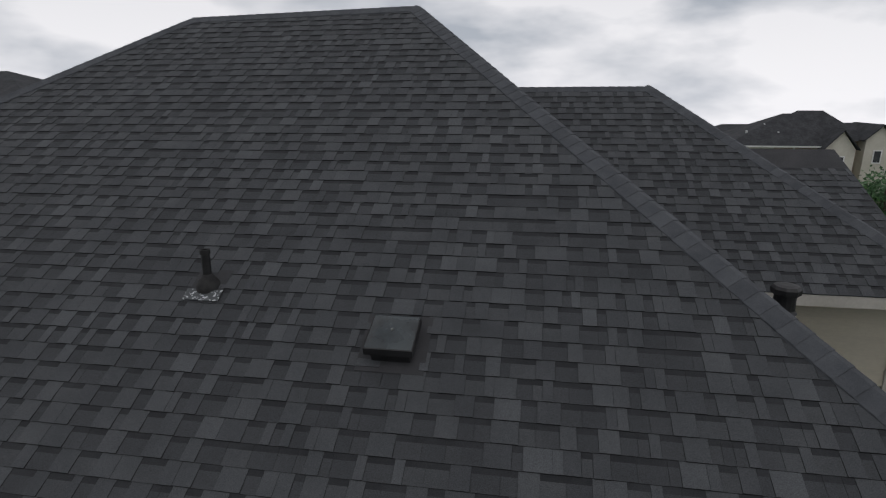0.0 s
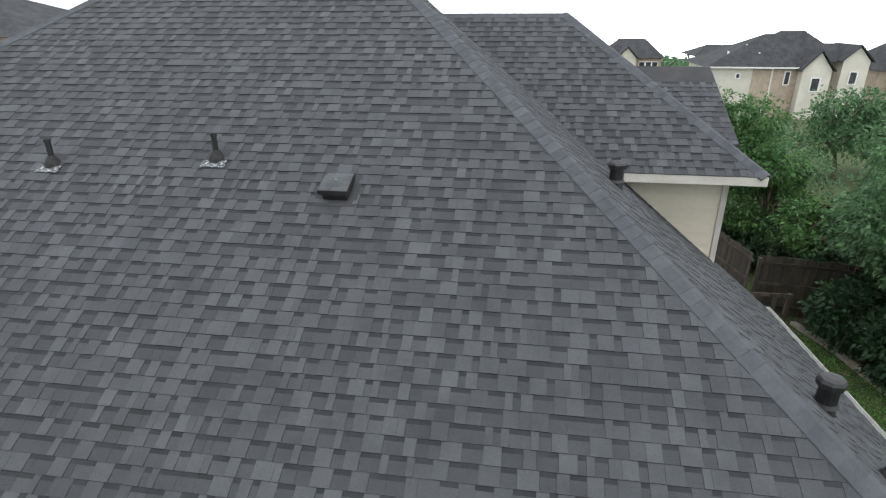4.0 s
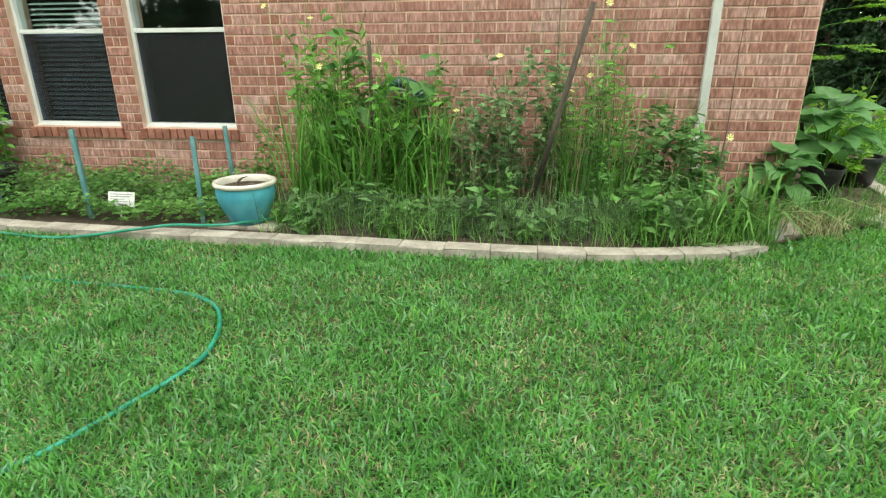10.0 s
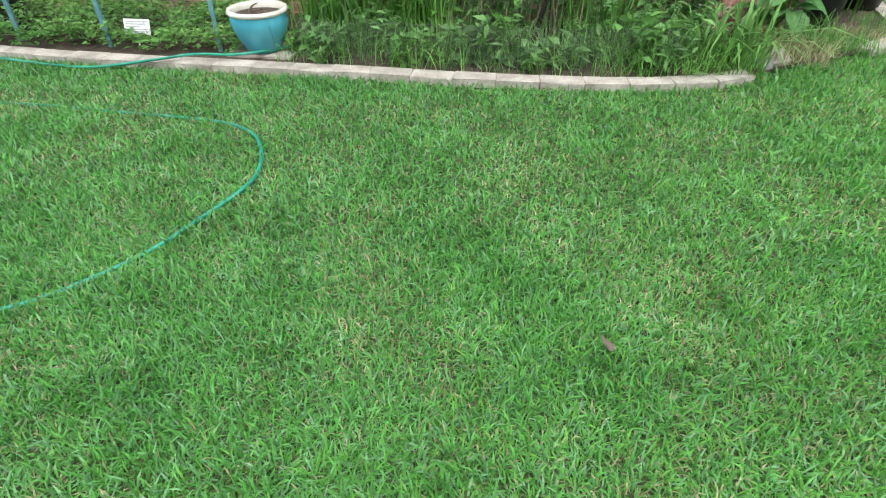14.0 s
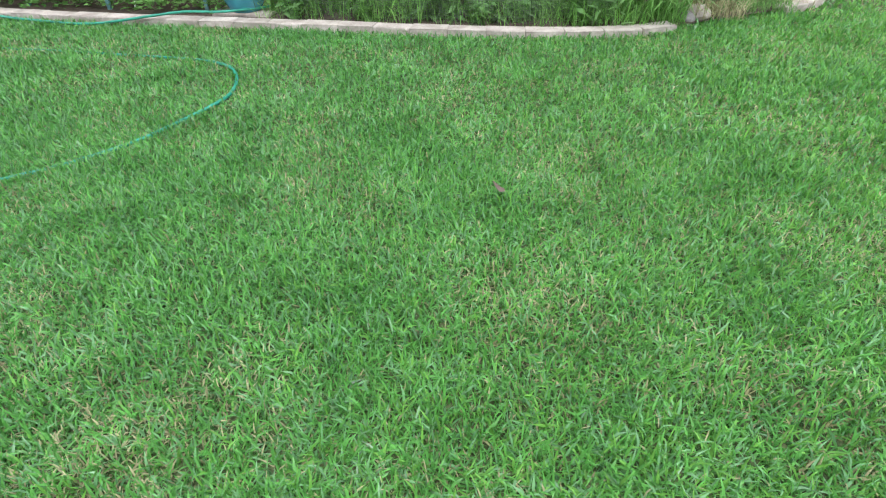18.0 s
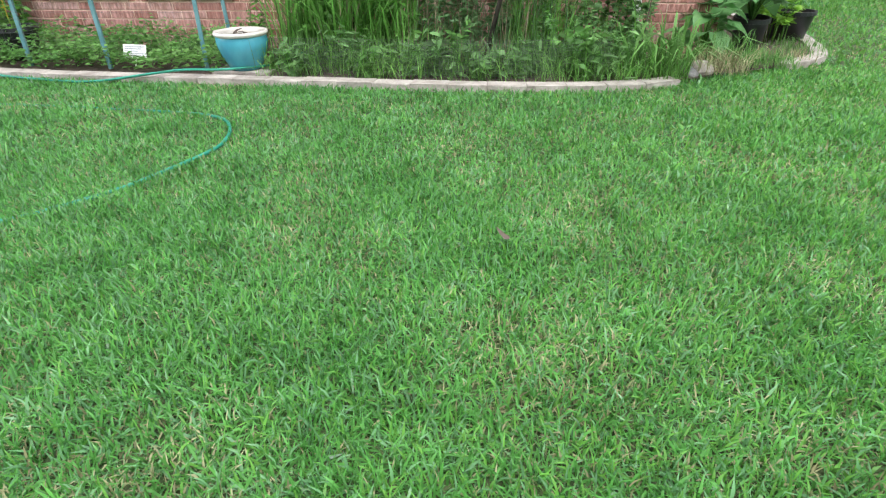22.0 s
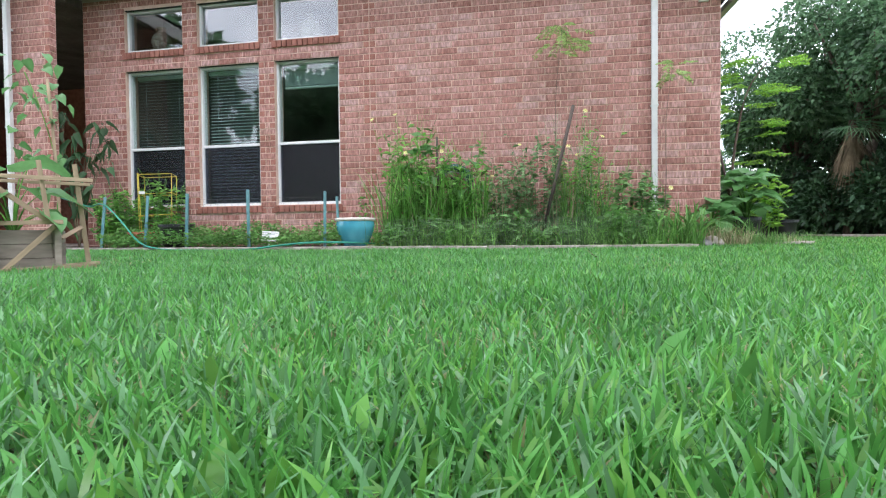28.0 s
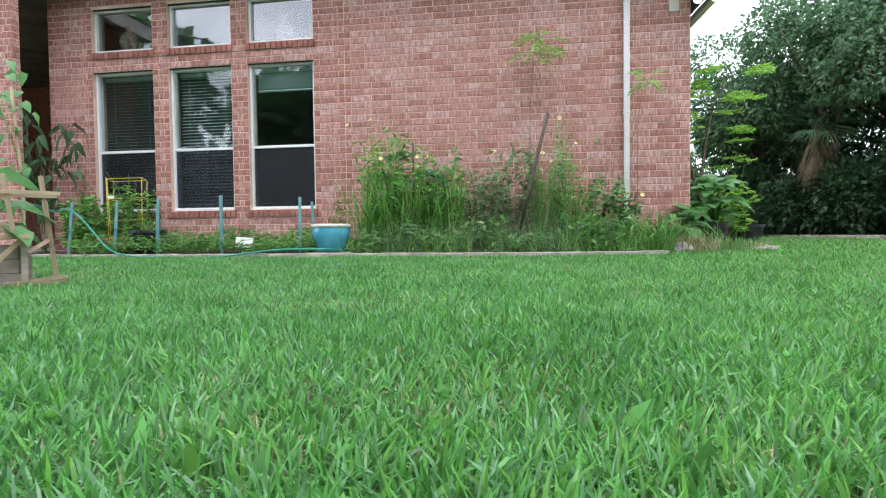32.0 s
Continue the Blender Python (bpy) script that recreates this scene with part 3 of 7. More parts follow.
def downspout(name, x, y, z0, z1, outlet_x, outlet_y, label):
    d = empty(name, label=label, category="downspout")
    def run(pts, w=0.062, t=0.045):
        vs, fs = [], []
        for i, p in enumerate(pts):
            p = Vector(p)
            for a, b in ((-w / 2, -t / 2), (w / 2, -t / 2), (w / 2, t / 2), (-w / 2, t / 2)):
                vs.append((p.x + a, p.y + b, p.z))
        for i in range(len(pts) - 1):
            for k in range(4):
                fs.append((i * 4 + k, i * 4 + (k + 1) % 4, i * 4 + 4 + (k + 1) % 4, i * 4 + 4 + k))
        fs += [(3, 2, 1, 0), tuple(len(vs) - 4 + k for k in range(4))]
        return raw(vs, fs, "pipe", MAT_WHITE)
    part("pipe", run([(x, y, z0), (x, y, (z0 + z1) / 2 - 0.2)]), None, d)
    part("pipe", run([(x, y, (z0 + z1) / 2 - 0.22), (x, y, z1 - 0.25)], 0.068, 0.05), None, d)
    part("elbow", run([(x, y, z1 - 0.27), (x, y - 0.004, z1 - 0.24), (x + (outlet_x - x) * 0.12, y + (outlet_y - y) * 0.14, z1 - 0.205), (x + (outlet_x - x) * 0.82, y + (outlet_y - y) * 0.82, z1 - 0.12), (outlet_x, outlet_y, z1 - 0.075), (outlet_x, outlet_y, z1)], 0.07, 0.055), None, d)
    for z in (z1 - 0.7, (z0 + z1) / 2 - 0.2, z0 + 0.5):
        part("strap", boxes((x - 0.042, x + 0.042, y - 0.03, y + 0.052, z, z + 0.02), bevel=0.002), MAT_WHITE, d)
    return d


downspout("downspout", 3.90, -0.055, 0.05, GUTTER_Z - 0.095, 4.00, EAVE_Y - 0.085, "white metal downspout fixed to the brick wall")

# rake board and boxed return at the corner
E0 = side_eave_x(EAVE_Y)
def rake_board(y0, y1):
    """The sloped board that ends in a squared eave return."""
    pts = [(CORNER_X - 0.02, EAVE_Z - 0.035), (E0, SIDE_E[1] - 0.035), (E0 - 0.005, SIDE_E[1] - 0.10), (4.53, SIDE_E[1] - 0.095), (4.49, SIDE_E[1] + 0.12), (4.04, EAVE_Z - 0.20)]
    n = len(pts)
    v = [(x, y, z) for y in (y0, y1) for x, z in pts]
    f = [tuple(reversed(range(n))), tuple(range(n, 2 * n))] + [(i, (i + 1) % n, (i + 1) % n + n, i + n) for i in range(n)]
    return raw(v, f, "rake_board", MAT_TRIM)


rake = empty("rake_trim", label="cream rake board with a boxed eave return", category="trim", kind="structure")
part("rake_board", rake_board(EAVE_Y - 0.03, EAVE_Y - 0.005), None, rake)
part("rake_soffit", slab([(4.49, EAVE_Y - 0.004, SIDE_E[1] + 0.12), (4.49, 0.03, SIDE_E[1] + 0.12), (4.05, 0.03, EAVE_Z - 0.22), (4.05, EAVE_Y - 0.004, EAVE_Z - 0.22)], 0.012, "rake_soffit", MAT_TRIM), None, rake)
part("return_box", boxes((4.545, E0 - 0.012, EAVE_Y + 0.0, 0.04, SIDE_E[1] - 0.098, SIDE_E[1] - 0.045), bevel=0.004), MAT_TRIM, rake)
part("return_cheek", boxes((4.50, 4.543, EAVE_Y + 0.0, 0.04, SIDE_E[1] - 0.098, SIDE_E[1] + 0.12), bevel=0.003), MAT_TRIM, rake)
part("return_cheek", boxes((4.39, 4.497, -0.025, -0.002, 2.82, 3.22), bevel=0.003), MAT_TRIM, rake)

# flood lamps on the return
def flood_lamp(m):
    o = empty("flood_lamp", m, label="lit white flood lamp bulb under the eave return", category="lamp", group="flood lamps")
    part("holder", lathe([(0, 0), (0.03, 0), (0.034, 0.03), (0.028, 0.06), (0.0, 0.062)], 16), MAT_WHITE, o, smooth=True)
    part("bulb", lathe([(0, -0.13), (0.045, -0.128), (0.062, -0.115), (0.058, -0.085), (0.036, -0.03), (0.026, 0.0), (0, 0.002)], 20), MAT_LAMP, o, smooth=True)
    return o


flood_lamp(pose(4.66, -0.22, 2.91, -20, 15, 0) @ Matrix.Scale(0.72, 4))
flood_lamp(pose(4.80, -0.20, 2.91, -40, -30, 0) @ Matrix.Scale(0.72, 4))
tagged(part("lamp_base", lathe([(0, 0.06), (0.055, 0.06), (0.06, 0.05), (0.06, 0.035), (0, 0.03)], 18), MAT_WHITE, at=pose(4.73, -0.18, 2.92)), label="round white lamp base under the eave return", category="lamp base")

# ---------------------------------------------------------------- upper storey beside the roof, with lap siding
U_Y, U_X0, U_X1 = 6.92, -0.6, 3.31
U_EAVE_Y, U_EAVE_Z = 6.42, 5.75
U_PITCH = 0.657
U_RIDGE = (0.757, 9.793)
upper = empty("upper_storey", label="upper storey with cream lap siding and a shingled hip roof", category="house wall", kind="structure")
part("wall", boxes((U_X0, U_X1 - 0.02, U_Y + 0.02, 13.0, -0.05, 5.62)), MAT_SIDING, upper)
lap = None
for i in range(13):
    z = 2.978 + i * 0.210
    if lap is None:
        b = bmesh.new()
        vs = [b.verts.new(p) for p in ((U_X0, 0.0, 0), (U_X1 - 0.07, 0.0, 0), (U_X1 - 0.07, 0.028, 0.222), (U_X0, 0.028, 0.222), (U_X0, 0.034, 0.004), (U_X1 - 0.07, 0.034, 0.004))]
        b.faces.new((vs[0], vs[1], vs[2], vs[3]))
        b.faces.new((vs[0], vs[4], vs[5], vs[1]))
        lap = mesh_of(b, "board", MAT_SIDING)
    part("board", lap, None, upper, at=pose(0, U_Y - 0.012, z))
part("corner_trim", boxes((U_X1 - 0.07, U_X1 + 0.02, U_Y - 0.025, U_Y + 0.075, 2.5, 5.61), bevel=0.004), MAT_TRIM, upper)
part("frieze", boxes((U_X0, U_X1 + 0.37, U_EAVE_Y - 0.025, U_EAVE_Y, U_EAVE_Z - 0.145, U_EAVE_Z - 0.004), bevel=0.004), MAT_TRIM, upper, "cream fascia board")
part("soffit", boxes((U_X0, U_X1 + 0.36, U_EAVE_Y, U_Y + 0.02, U_EAVE_Z - 0.14, U_EAVE_Z - 0.12)), MAT_SOFFIT, upper)
UC = (3.675, U_EAVE_Y, U_EAVE_Z)
UR = (U_RIDGE[0], U_RIDGE[1], U_EAVE_Z + U_PITCH * (U_RIDGE[1] - U_EAVE_Y))
part("roof_deck", slab([(-4.0, U_EAVE_Y, U_EAVE_Z), UC, UR, (-4.0, UR[1], UR[2])], 0.03, "roof_deck", MAT_DECK), None, upper)
part("roof_deck", slab([UC, (3.675, 14.0, U_EAVE_Z), UR], 0.03, "roof_deck", MAT_DECK), None, upper)
part("roof_deck", slab([(-4.0, UR[1], UR[2]), UR, (3.675, 14.0, U_EAVE_Z), (-4.0, 14.0, U_EAVE_Z)], 0.03, "roof_deck", MAT_DECK), None, upper)
# lower gable wing behind it
G_X, G_RY, G_RZ = 3.47, 9.49, 7.05
G_EY, G_EZ = 6.9, 5.83
part("wing_roof", slab([(1.6, G_EY + 0.4, G_EZ + 0.2), (G_X + 0.03, G_EY + 0.4, G_EZ + 0.2), (G_X, G_RY, G_RZ), (1.6, G_RY, G_RZ)], 0.04, "wing_roof", MAT_DECK), None, upper)
part("wing_roof", slab([(1.6, G_RY, G_RZ), (G_X, G_RY, G_RZ), (3.5, G_RY + 2.0, 6.1), (1.6, G_RY + 2.0, 6.1)], 0.04, "wing_roof", MAT_DECK), None, upper)

side_gutter = empty("side_gutter", label="white metal gutter along the side eave", category="gutter")
_a, _b = Vector((side_eave_x(EAVE_Y) + 0.02, EAVE_Y, SIDE_E[1])), Vector((side_eave_x(SIDE_END_Y) + 0.02, SIDE_END_Y, SIDE_E[1]))
_d = _b - _a
_m = Matrix.Translation(_a) @ Matrix.Rotation(math.atan2(_d.y, _d.x), 4, "Z")
part("outer_wall", boxes((0, _d.length, -0.10, -0.09, -0.09, 0.0), bevel=0.003), MAT_WHITE, side_gutter, at=_m)
part("bottom", boxes((0, _d.length, -0.09, -0.02, -0.09, -0.08)), MAT_WHITE, side_gutter, at=_m)
part("back_wall", boxes((0, _d.length, -0.03, -0.018, -0.08, -0.02)), MAT_WHITE, side_gutter, at=_m)
for _x in (-0.008, _d.length):
    part("end_cap", boxes((_x, _x + 0.008, -0.10, -0.018, -0.09, 0.0)), MAT_WHITE, side_gutter, at=_m)

# ---------------------------------------------------------------- side and inner walls, porch
tagged(part("wall_side", raw([(WALL_R, 0.02, -0.05), (WALL_R, 0.02, 2.93), (WALL_R - 1.22, 7.25, 2.93), (WALL_R - 1.22, 7.25, -0.05), (WALL_R - 0.24, 0.02, -0.05), (WALL_R - 0.24, 0.02, 2.93), (WALL_R - 1.46, 7.25, 2.93), (WALL_R - 1.46, 7.25, -0.05)],
                       [(0, 3, 2, 1), (4, 5, 6, 7), (1, 2, 6, 5), (0, 1, 5, 4), (2, 3, 7, 6)], "wall_side", MAT_BRICK_JOINED)), label="red brick side wall of the house", category="wall", kind="structure")
# Porch shade is put into the dark brick colour of these walls.
tagged(part("wall_porch", boxes((WALL_L, WALL_L + 0.22, 0.24, 4.0, -0.05, 3.6)), MAT_BRICK_DARK), label="brick return wall of the covered porch, shade put into its dark colour", category="wall", kind="structure")
tagged(part("wall_porch_back", boxes((-9.0, WALL_L, 3.6, 3.8, -0.05, 3.6)), MAT_BRICK_DARK), label="brick wall at the back of the porch, shade put into its dark colour", category="wall", kind="structure")
# The very dark board colour stands in for shade under the porch roof.
porch_ceiling = tagged(part("porch_ceiling", boxes((-9.0, WALL_L, -0.3, 3.8, 3.45, 3.58)), MAT_FENCE), label="porch ceiling with the shade put into its dark colour", category="ceiling", kind="structure")
# Out-of-view wall, added to block sky light from the porch.
tagged(part("wall_porch_end", boxes((-9.2, -9.0, -0.5, 3.8, -0.05, 3.6)), MAT_BRICK_DARK), label="unseen end wall added to keep light out of the porch", category="wall", kind="structure")
porch_floor = tagged(part("porch_floor", boxes((-9.0, WALL_L - 0.02, -0.5, 3.6, -0.05, 0.07)), MAT_CURB), label="grey concrete porch floor", category="floor", kind="structure")
# The unlit look of the room is put into its dark wall colour.
room = empty("room", label="plain room behind the windows, dimness put into its wall colour", category="room", kind="structure")
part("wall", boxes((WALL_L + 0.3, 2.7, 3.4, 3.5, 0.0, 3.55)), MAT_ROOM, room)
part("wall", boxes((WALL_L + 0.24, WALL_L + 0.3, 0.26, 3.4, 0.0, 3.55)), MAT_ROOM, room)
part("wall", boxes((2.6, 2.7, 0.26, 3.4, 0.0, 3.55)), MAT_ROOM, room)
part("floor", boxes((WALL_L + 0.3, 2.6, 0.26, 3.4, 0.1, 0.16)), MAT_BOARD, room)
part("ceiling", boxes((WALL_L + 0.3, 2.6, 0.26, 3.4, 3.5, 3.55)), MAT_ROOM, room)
ledge = tagged(part("window_ledge", boxes((WIN_X[0][0] - 0.2, 0.2, 0.26, 0.62, 2.81, 2.87), bevel=0.005), MAT_TRIM), label="cream plant ledge inside under the transom windows", category="ledge", kind="structure")


# ---------------------------------------------------------------- windows
def frame_ring(x0, x1, z0, z1, y0, y1, wl, wr, wb, wt):
    return boxes((x0, x0 + wl, y0, y1, z0, z1), (x1 - wr, x1, y0, y1, z0, z1), (x0 + wl, x1 - wr, y0, y1, z0, z0 + wb), (x0 + wl, x1 - wr, y0, y1, z1 - wt, z1), bevel=0.003)


def window_unit(i, x0, x1):
    w = empty(f"window_{i}", label="tall white-framed single-hung window in the brick wall", category="window", kind="structure")
    part("window_frame", frame_ring(x0 + 0.002, x1 - 0.002, WIN_Z0 + 0.002, WIN_Z1 - 0.002, 0.050, 0.15, 0.030, 0.030, 0.036, 0.028), MAT_VINYL, w)
    part("meeting_rail", boxes((x0 + 0.032, x1 - 0.032, 0.056, 0.115, RAIL_Z - 0.018, RAIL_Z + 0.018), bevel=0.003), MAT_VINYL, w)
    p = part("pane", boxes((x0 + 0.032, x1 - 0.032, 0.088, 0.092, RAIL_Z + 0.018, WIN_Z1 - 0.030)), MAT_GLASS, w)
    q = part("pane", boxes((x0 + 0.032, x1 - 0.032, 0.100, 0.104, WIN_Z0 + 0.038, RAIL_Z - 0.018)), MAT_GLASS, w)
    s = part("insect_screen", boxes((x0 + 0.036, x1 - 0.036, 0.074, 0.076, WIN_Z0 + 0.042, RAIL_Z - 0.020)), MAT_SCREEN, w, "dark mesh insect screen")
    part("window_sill", boxes((x0 + 0.004, x1 - 0.004, 0.03, 0.16, WIN_Z0 + 0.001, WIN_Z0 + 0.016), bevel=0.003), MAT_VINYL, w)
    for o in (p, q, s):
        o.visible_shadow = False
    t = empty(f"window_{i + 3}", label="square white-framed transom window in the brick wall", category="window", kind="structure")
    part("window_frame", frame_ring(x0 + 0.002, x1 - 0.002, TRAN_Z0 + 0.002, TRAN_Z1 - 0.002, 0.050, 0.15, 0.032, 0.030, 0.036, 0.028), MAT_VINYL, t)
    o = part("pane", boxes((x0 + 0.034, x1 - 0.032, 0.095, 0.099, TRAN_Z0 + 0.038, TRAN_Z1 - 0.030)), MAT_GLASS_TOP, t)
    o.visible_shadow = False


for i, (a, b) in enumerate(WIN_X, 1):
    window_unit(i, a, b)


def blind(x0, x1, ztop, zbot, tilt, label, stacked=False):
    bl = empty("window_blind", label=label, category="blind", group="window blinds")
    part("head_rail", boxes((x0, x1, 0.17, 0.225, ztop - 0.05, ztop), bevel=0.004), MAT_BLIND, bl)
    slat = boxes((-(x1 - x0) / 2 + 0.01, (x1 - x0) / 2 - 0.01, -0.025, 0.025, -0.0013, 0.0013))
    me = mesh_of(slat, "slat", MAT_BLIND)
    z, step = ztop - 0.07, 0.007 if stacked else 0.044
    while z > zbot + 0.02:
        part("slat", me, None, bl, at=pose((x0 + x1) / 2, 0.197, z, 0 if stacked else tilt))
        z -= step
    part("bottom_rail", boxes((x0 + 0.008, x1 - 0.008, 0.172, 0.222, zbot - 0.012, zbot + 0.008), bevel=0.003), MAT_BLIND, bl)
    if not stacked:
        for x in (x0 + 0.14, x1 - 0.14):
            part("ladder_cord", tube([(x, 0.17, ztop - 0.05), (x, 0.17, zbot)], 0.002, MAT_BLIND, "ladder_cord", 5), None, bl)


blind(WIN_X[0][0] + 0.05, WIN_X[0][1] - 0.05, WIN_Z1 - 0.03, WIN_Z0 + 0.06, 14, "pale green slatted blind lowered behind the window")
blind(WIN_X[1][0] + 0.05, WIN_X[1][1] - 0.05, WIN_Z1 - 0.03, WIN_Z0 + 0.06, 24, "pale green slatted blind lowered behind the window")
blind(WIN_X[2][0] + 0.05, WIN_X[2][1] - 0.05, WIN_Z1 - 0.03, WIN_Z1 - 0.32, 0, "pale green slatted blind pulled up in a bunch", True)


def vase(x, y, s):
    v = empty("vase", pose(x, y, 2.871), label="round patterned ceramic vase on the plant ledge", category="vase", group="vases on the ledge")
    part("body", lathe([(0, 0), (0.075 * s, 0), (0.12 * s, 0.06 * s), (0.145 * s, 0.14 * s), (0.13 * s, 0.22 * s), (0.075 * s, 0.285 * s), (0.06 * s, 0.30 * s)], 24), MAT_VASE, v, smooth=True)
    part("neck", lathe([(0.06 * s, 0.30 * s), (0.055 * s, 0.33 * s), (0.075 * s, 0.36 * s), (0.07 * s, 0.36 * s), (0.05 * s, 0.33 * s), (0.05 * s, 0.30 * s)], 24), MAT_VASE, v, "glossy flared vase neck", smooth=True)


vase(-2.86, 0.34, 1.0)
vase(-0.54, 0.34, 1.0)


# ---------------------------------------------------------------- roof vents
def on_back(x, y):
    return Matrix.Translation((x, y, roof_z(x, y) + 0.012)) @ Matrix.Rotation(math.atan(PITCH), 4, "X")


def on_side(x, y):
    n = Vector((-SIDE_GX, -SIDE_GY, 1)).normalized()
    down = Vector((-SIDE_GX, -SIDE_GY, -(SIDE_GX ** 2 + SIDE_GY ** 2))).normalized()
    side = n.cross(down) * -1
    m = Matrix((side, down * -1, n)).transposed().to_4x4()
    return Matrix.Translation((x, y, side_z(x, y) + 0.012)) @ m


def upright(m):
    """The turn that sets a thing on a slope straight up again."""
    return m.to_3x3().inverted().to_4x4()


def pipe_jack(m, h, label, r=0.034):
    j = empty("vent_pipe", m, label=label, category="vent pipe", group="roof vent pipes")
    part("flashing", boxes((-0.14, 0.14, -0.13, 0.17, 0.0, 0.006), bevel=0.002), MAT_DECK, j)
    part("flashing_apron", boxes((-0.15, 0.15, -0.16, -0.05, 0.016, 0.021), bevel=0.002), MAT_FLASH, j, "worn white-speckled metal flashing")
    u = upright(m)
    part("boot", lathe([(0.10, -0.03), (0.095, 0.015), (0.072, 0.055), (0.05, 0.08), (0.043, 0.10), (0.036, 0.103)], 20), MAT_RUBBER, j, smooth=True, at=u)
    part("pipe", lathe([(r, 0.05), (r, h), (r * 0.78, h), (r * 0.76, h - 0.08), (0, h - 0.08)], 18), MAT_BLACK, j, smooth=False, at=u)
    part("collar", lathe([(r * 1.22, h - 0.03), (r * 1.22, h + 0.004), (r * 0.8, h + 0.004)], 18), MAT_RUBBER, j, at=u)
    return j


pipe_jack(on_back(-3.545, 3.92), 0.30, "black vent pipe with worn speckled flashing on the roof")
pipe_jack(on_back(-5.64, 3.76), 0.30, "black vent pipe with worn speckled flashing on the roof")
pipe_jack(on_back(2.437, 0.345), 0.34, "black vent pipe with a loose wire on the roof")
wire = tagged(part("loose_wire", tube(catmull([(2.515, 0.225, roof_z(0, 0.225) + 0.30), (2.595, 0.225, roof_z(0, 0.225) + 0.24), (2.605, 0.225, roof_z(0, 0.225) + 0.12), (2.565, 0.185, roof_z(0, 0.185) + 0.03)]), 0.004, MAT_RUBBER, "loose_wire", 6), None), label="thin black wire hanging beside the vent pipe", category="wire")


VENT_TILT = Matrix.Translation((0, 0, 0.035)) @ Matrix.Rotation(radians(-11), 4, "X")
def box_vent(m):
    b = empty("box_vent", m, label="square black box vent with a smoked lid on the roof", category="roof vent")
    part("flange", boxes((-0.30, 0.30, -0.28, 0.32, 0.0, 0.006), bevel=0.002), MAT_DECK, b)
    part("throat", boxes((-0.17, 0.17, -0.17, 0.17, 0.0, 0.12), bevel=0.006), MAT_BLACK, b)
    def shell(rings, close):
        bm = bmesh.new()
        prev = None
        for h, z in rings:
            ring = [bm.verts.new((sx * h, sy * h, z)) for sx, sy in ((-1, -1), (1, -1), (1, 1), (-1, 1))]
            if prev:
                for k in range(4):
                    bm.faces.new((prev[k], prev[(k + 1) % 4], ring[(k + 1) % 4], ring[k]))
            prev = ring
        if close:
            bm.faces.new(prev)
        return bm
    part("skirt", shell([(0.17, 0.05), (0.200, 0.05), (0.212, 0.056), (0.212, 0.128), (0.204, 0.134)], False), MAT_BLACK, b, "black painted skirt of the vent", at=VENT_TILT)
    part("lid", shell([(0.203, 0.132), (0.17, 0.146), (0.12, 0.155), (0.06, 0.160)], True), MAT_SMOKE, b, "weathered smoky blue-grey lid", smooth=True, at=VENT_TILT)
    part("screw", lathe([(0.014, 0.160), (0.012, 0.172), (0, 0.174)], 10), MAT_GALV, b, at=VENT_TILT)


box_vent(on_back(-1.925, 3.545) @ Matrix.Scale(0.8, 4))


def hood_vent(m, h, w, label):
    v = empty("flue_vent", m, label=label, category="flue vent", group="hooded flue vents")
    u = upright(m)
    part("flashing", boxes((-w, w, -w, w, 0.0, 0.006), bevel=0.002), MAT_DECK, v)
    def ring_of(bm, r, z):
        return [bm.verts.new((r * math.cos(a), r * math.sin(a), z)) for a in [math.pi / 4 * k + 0.4 for k in range(8)]]
    def prismatic(rings):
        bm = bmesh.new()
        prev = None
        for r, z in rings:
            ring = ring_of(bm, r, z)
            if prev:
                for k in range(8):
                    bm.faces.new((prev[k], prev[(k + 1) % 8], ring[(k + 1) % 8], ring[k]))
            prev = ring
        bm.faces.new(prev)
        return bm
    part("shaft", lathe([(w * 0.80, -0.10), (w * 0.66, h * 0.12), (w * 0.62, h * 0.8), (0, h * 0.8)], 14), MAT_BLACK, v, at=u, smooth=False)
    part("hood", prismatic(((w * 0.60, h * 0.74), (w * 0.86, h * 0.75), (w * 0.88, h * 0.90), (w * 0.74, h * 0.98), (w * 0.35, h))), MAT_BLACK, v, "black angular vent hood", at=u)
    part("storm_collar", lathe([(w * 0.66, h * 0.24), (w * 0.80, h * 0.20), (w * 0.64, h * 0.30)], 16), MAT_BLACK, v, at=u)


hood_vent(on_side(2.94, 2.41), 0.36, 0.14, "black hooded flue vent on the side slope")
pipe_jack(on_side(3.16, 1.75), 0.27, "black vent pipe on the side slope")
hood_vent(on_side(1.35, 5.42), 0.34, 0.15, "black hooded flue vent beside the upper wall")

# ---------------------------------------------------------------- planting bed, edging, pots
EDGE = catmull([(-6.2, -0.70, 0), (-4.4, -0.92, 0), (-2.64, -1.10, 0), (-1.5, -1.25, 0), (-0.4, -1.30, 0), (0.6, -1.305, 0), (1.4, -1.315, 0), (2.3, -1.33, 0), (3.2, -1.29, 0), (3.9, -1.12, 0), (4.45, -0.79, 0), (5.0, -0.45, 0), (5.48, -0.05, 0), (5.66, 0.32, 0), (5.75, 0.75, 0), (5.8, 1.4, 0), (5.65, 2.4, 0), (5.4, 4.0, 0)], 8)
bed_v = [(p.x, p.y, 0.035) for p in EDGE] + [(min(p.x, 4.62 if p.y > -0.3 else p.x), 0.05 if p.y <= 0.0 else p.y, 0.055) for p in EDGE]
nE = len(EDGE)
bed_f = [(i, i + 1, i + 1 + nE, i + nE) for i in range(nE - 1)]
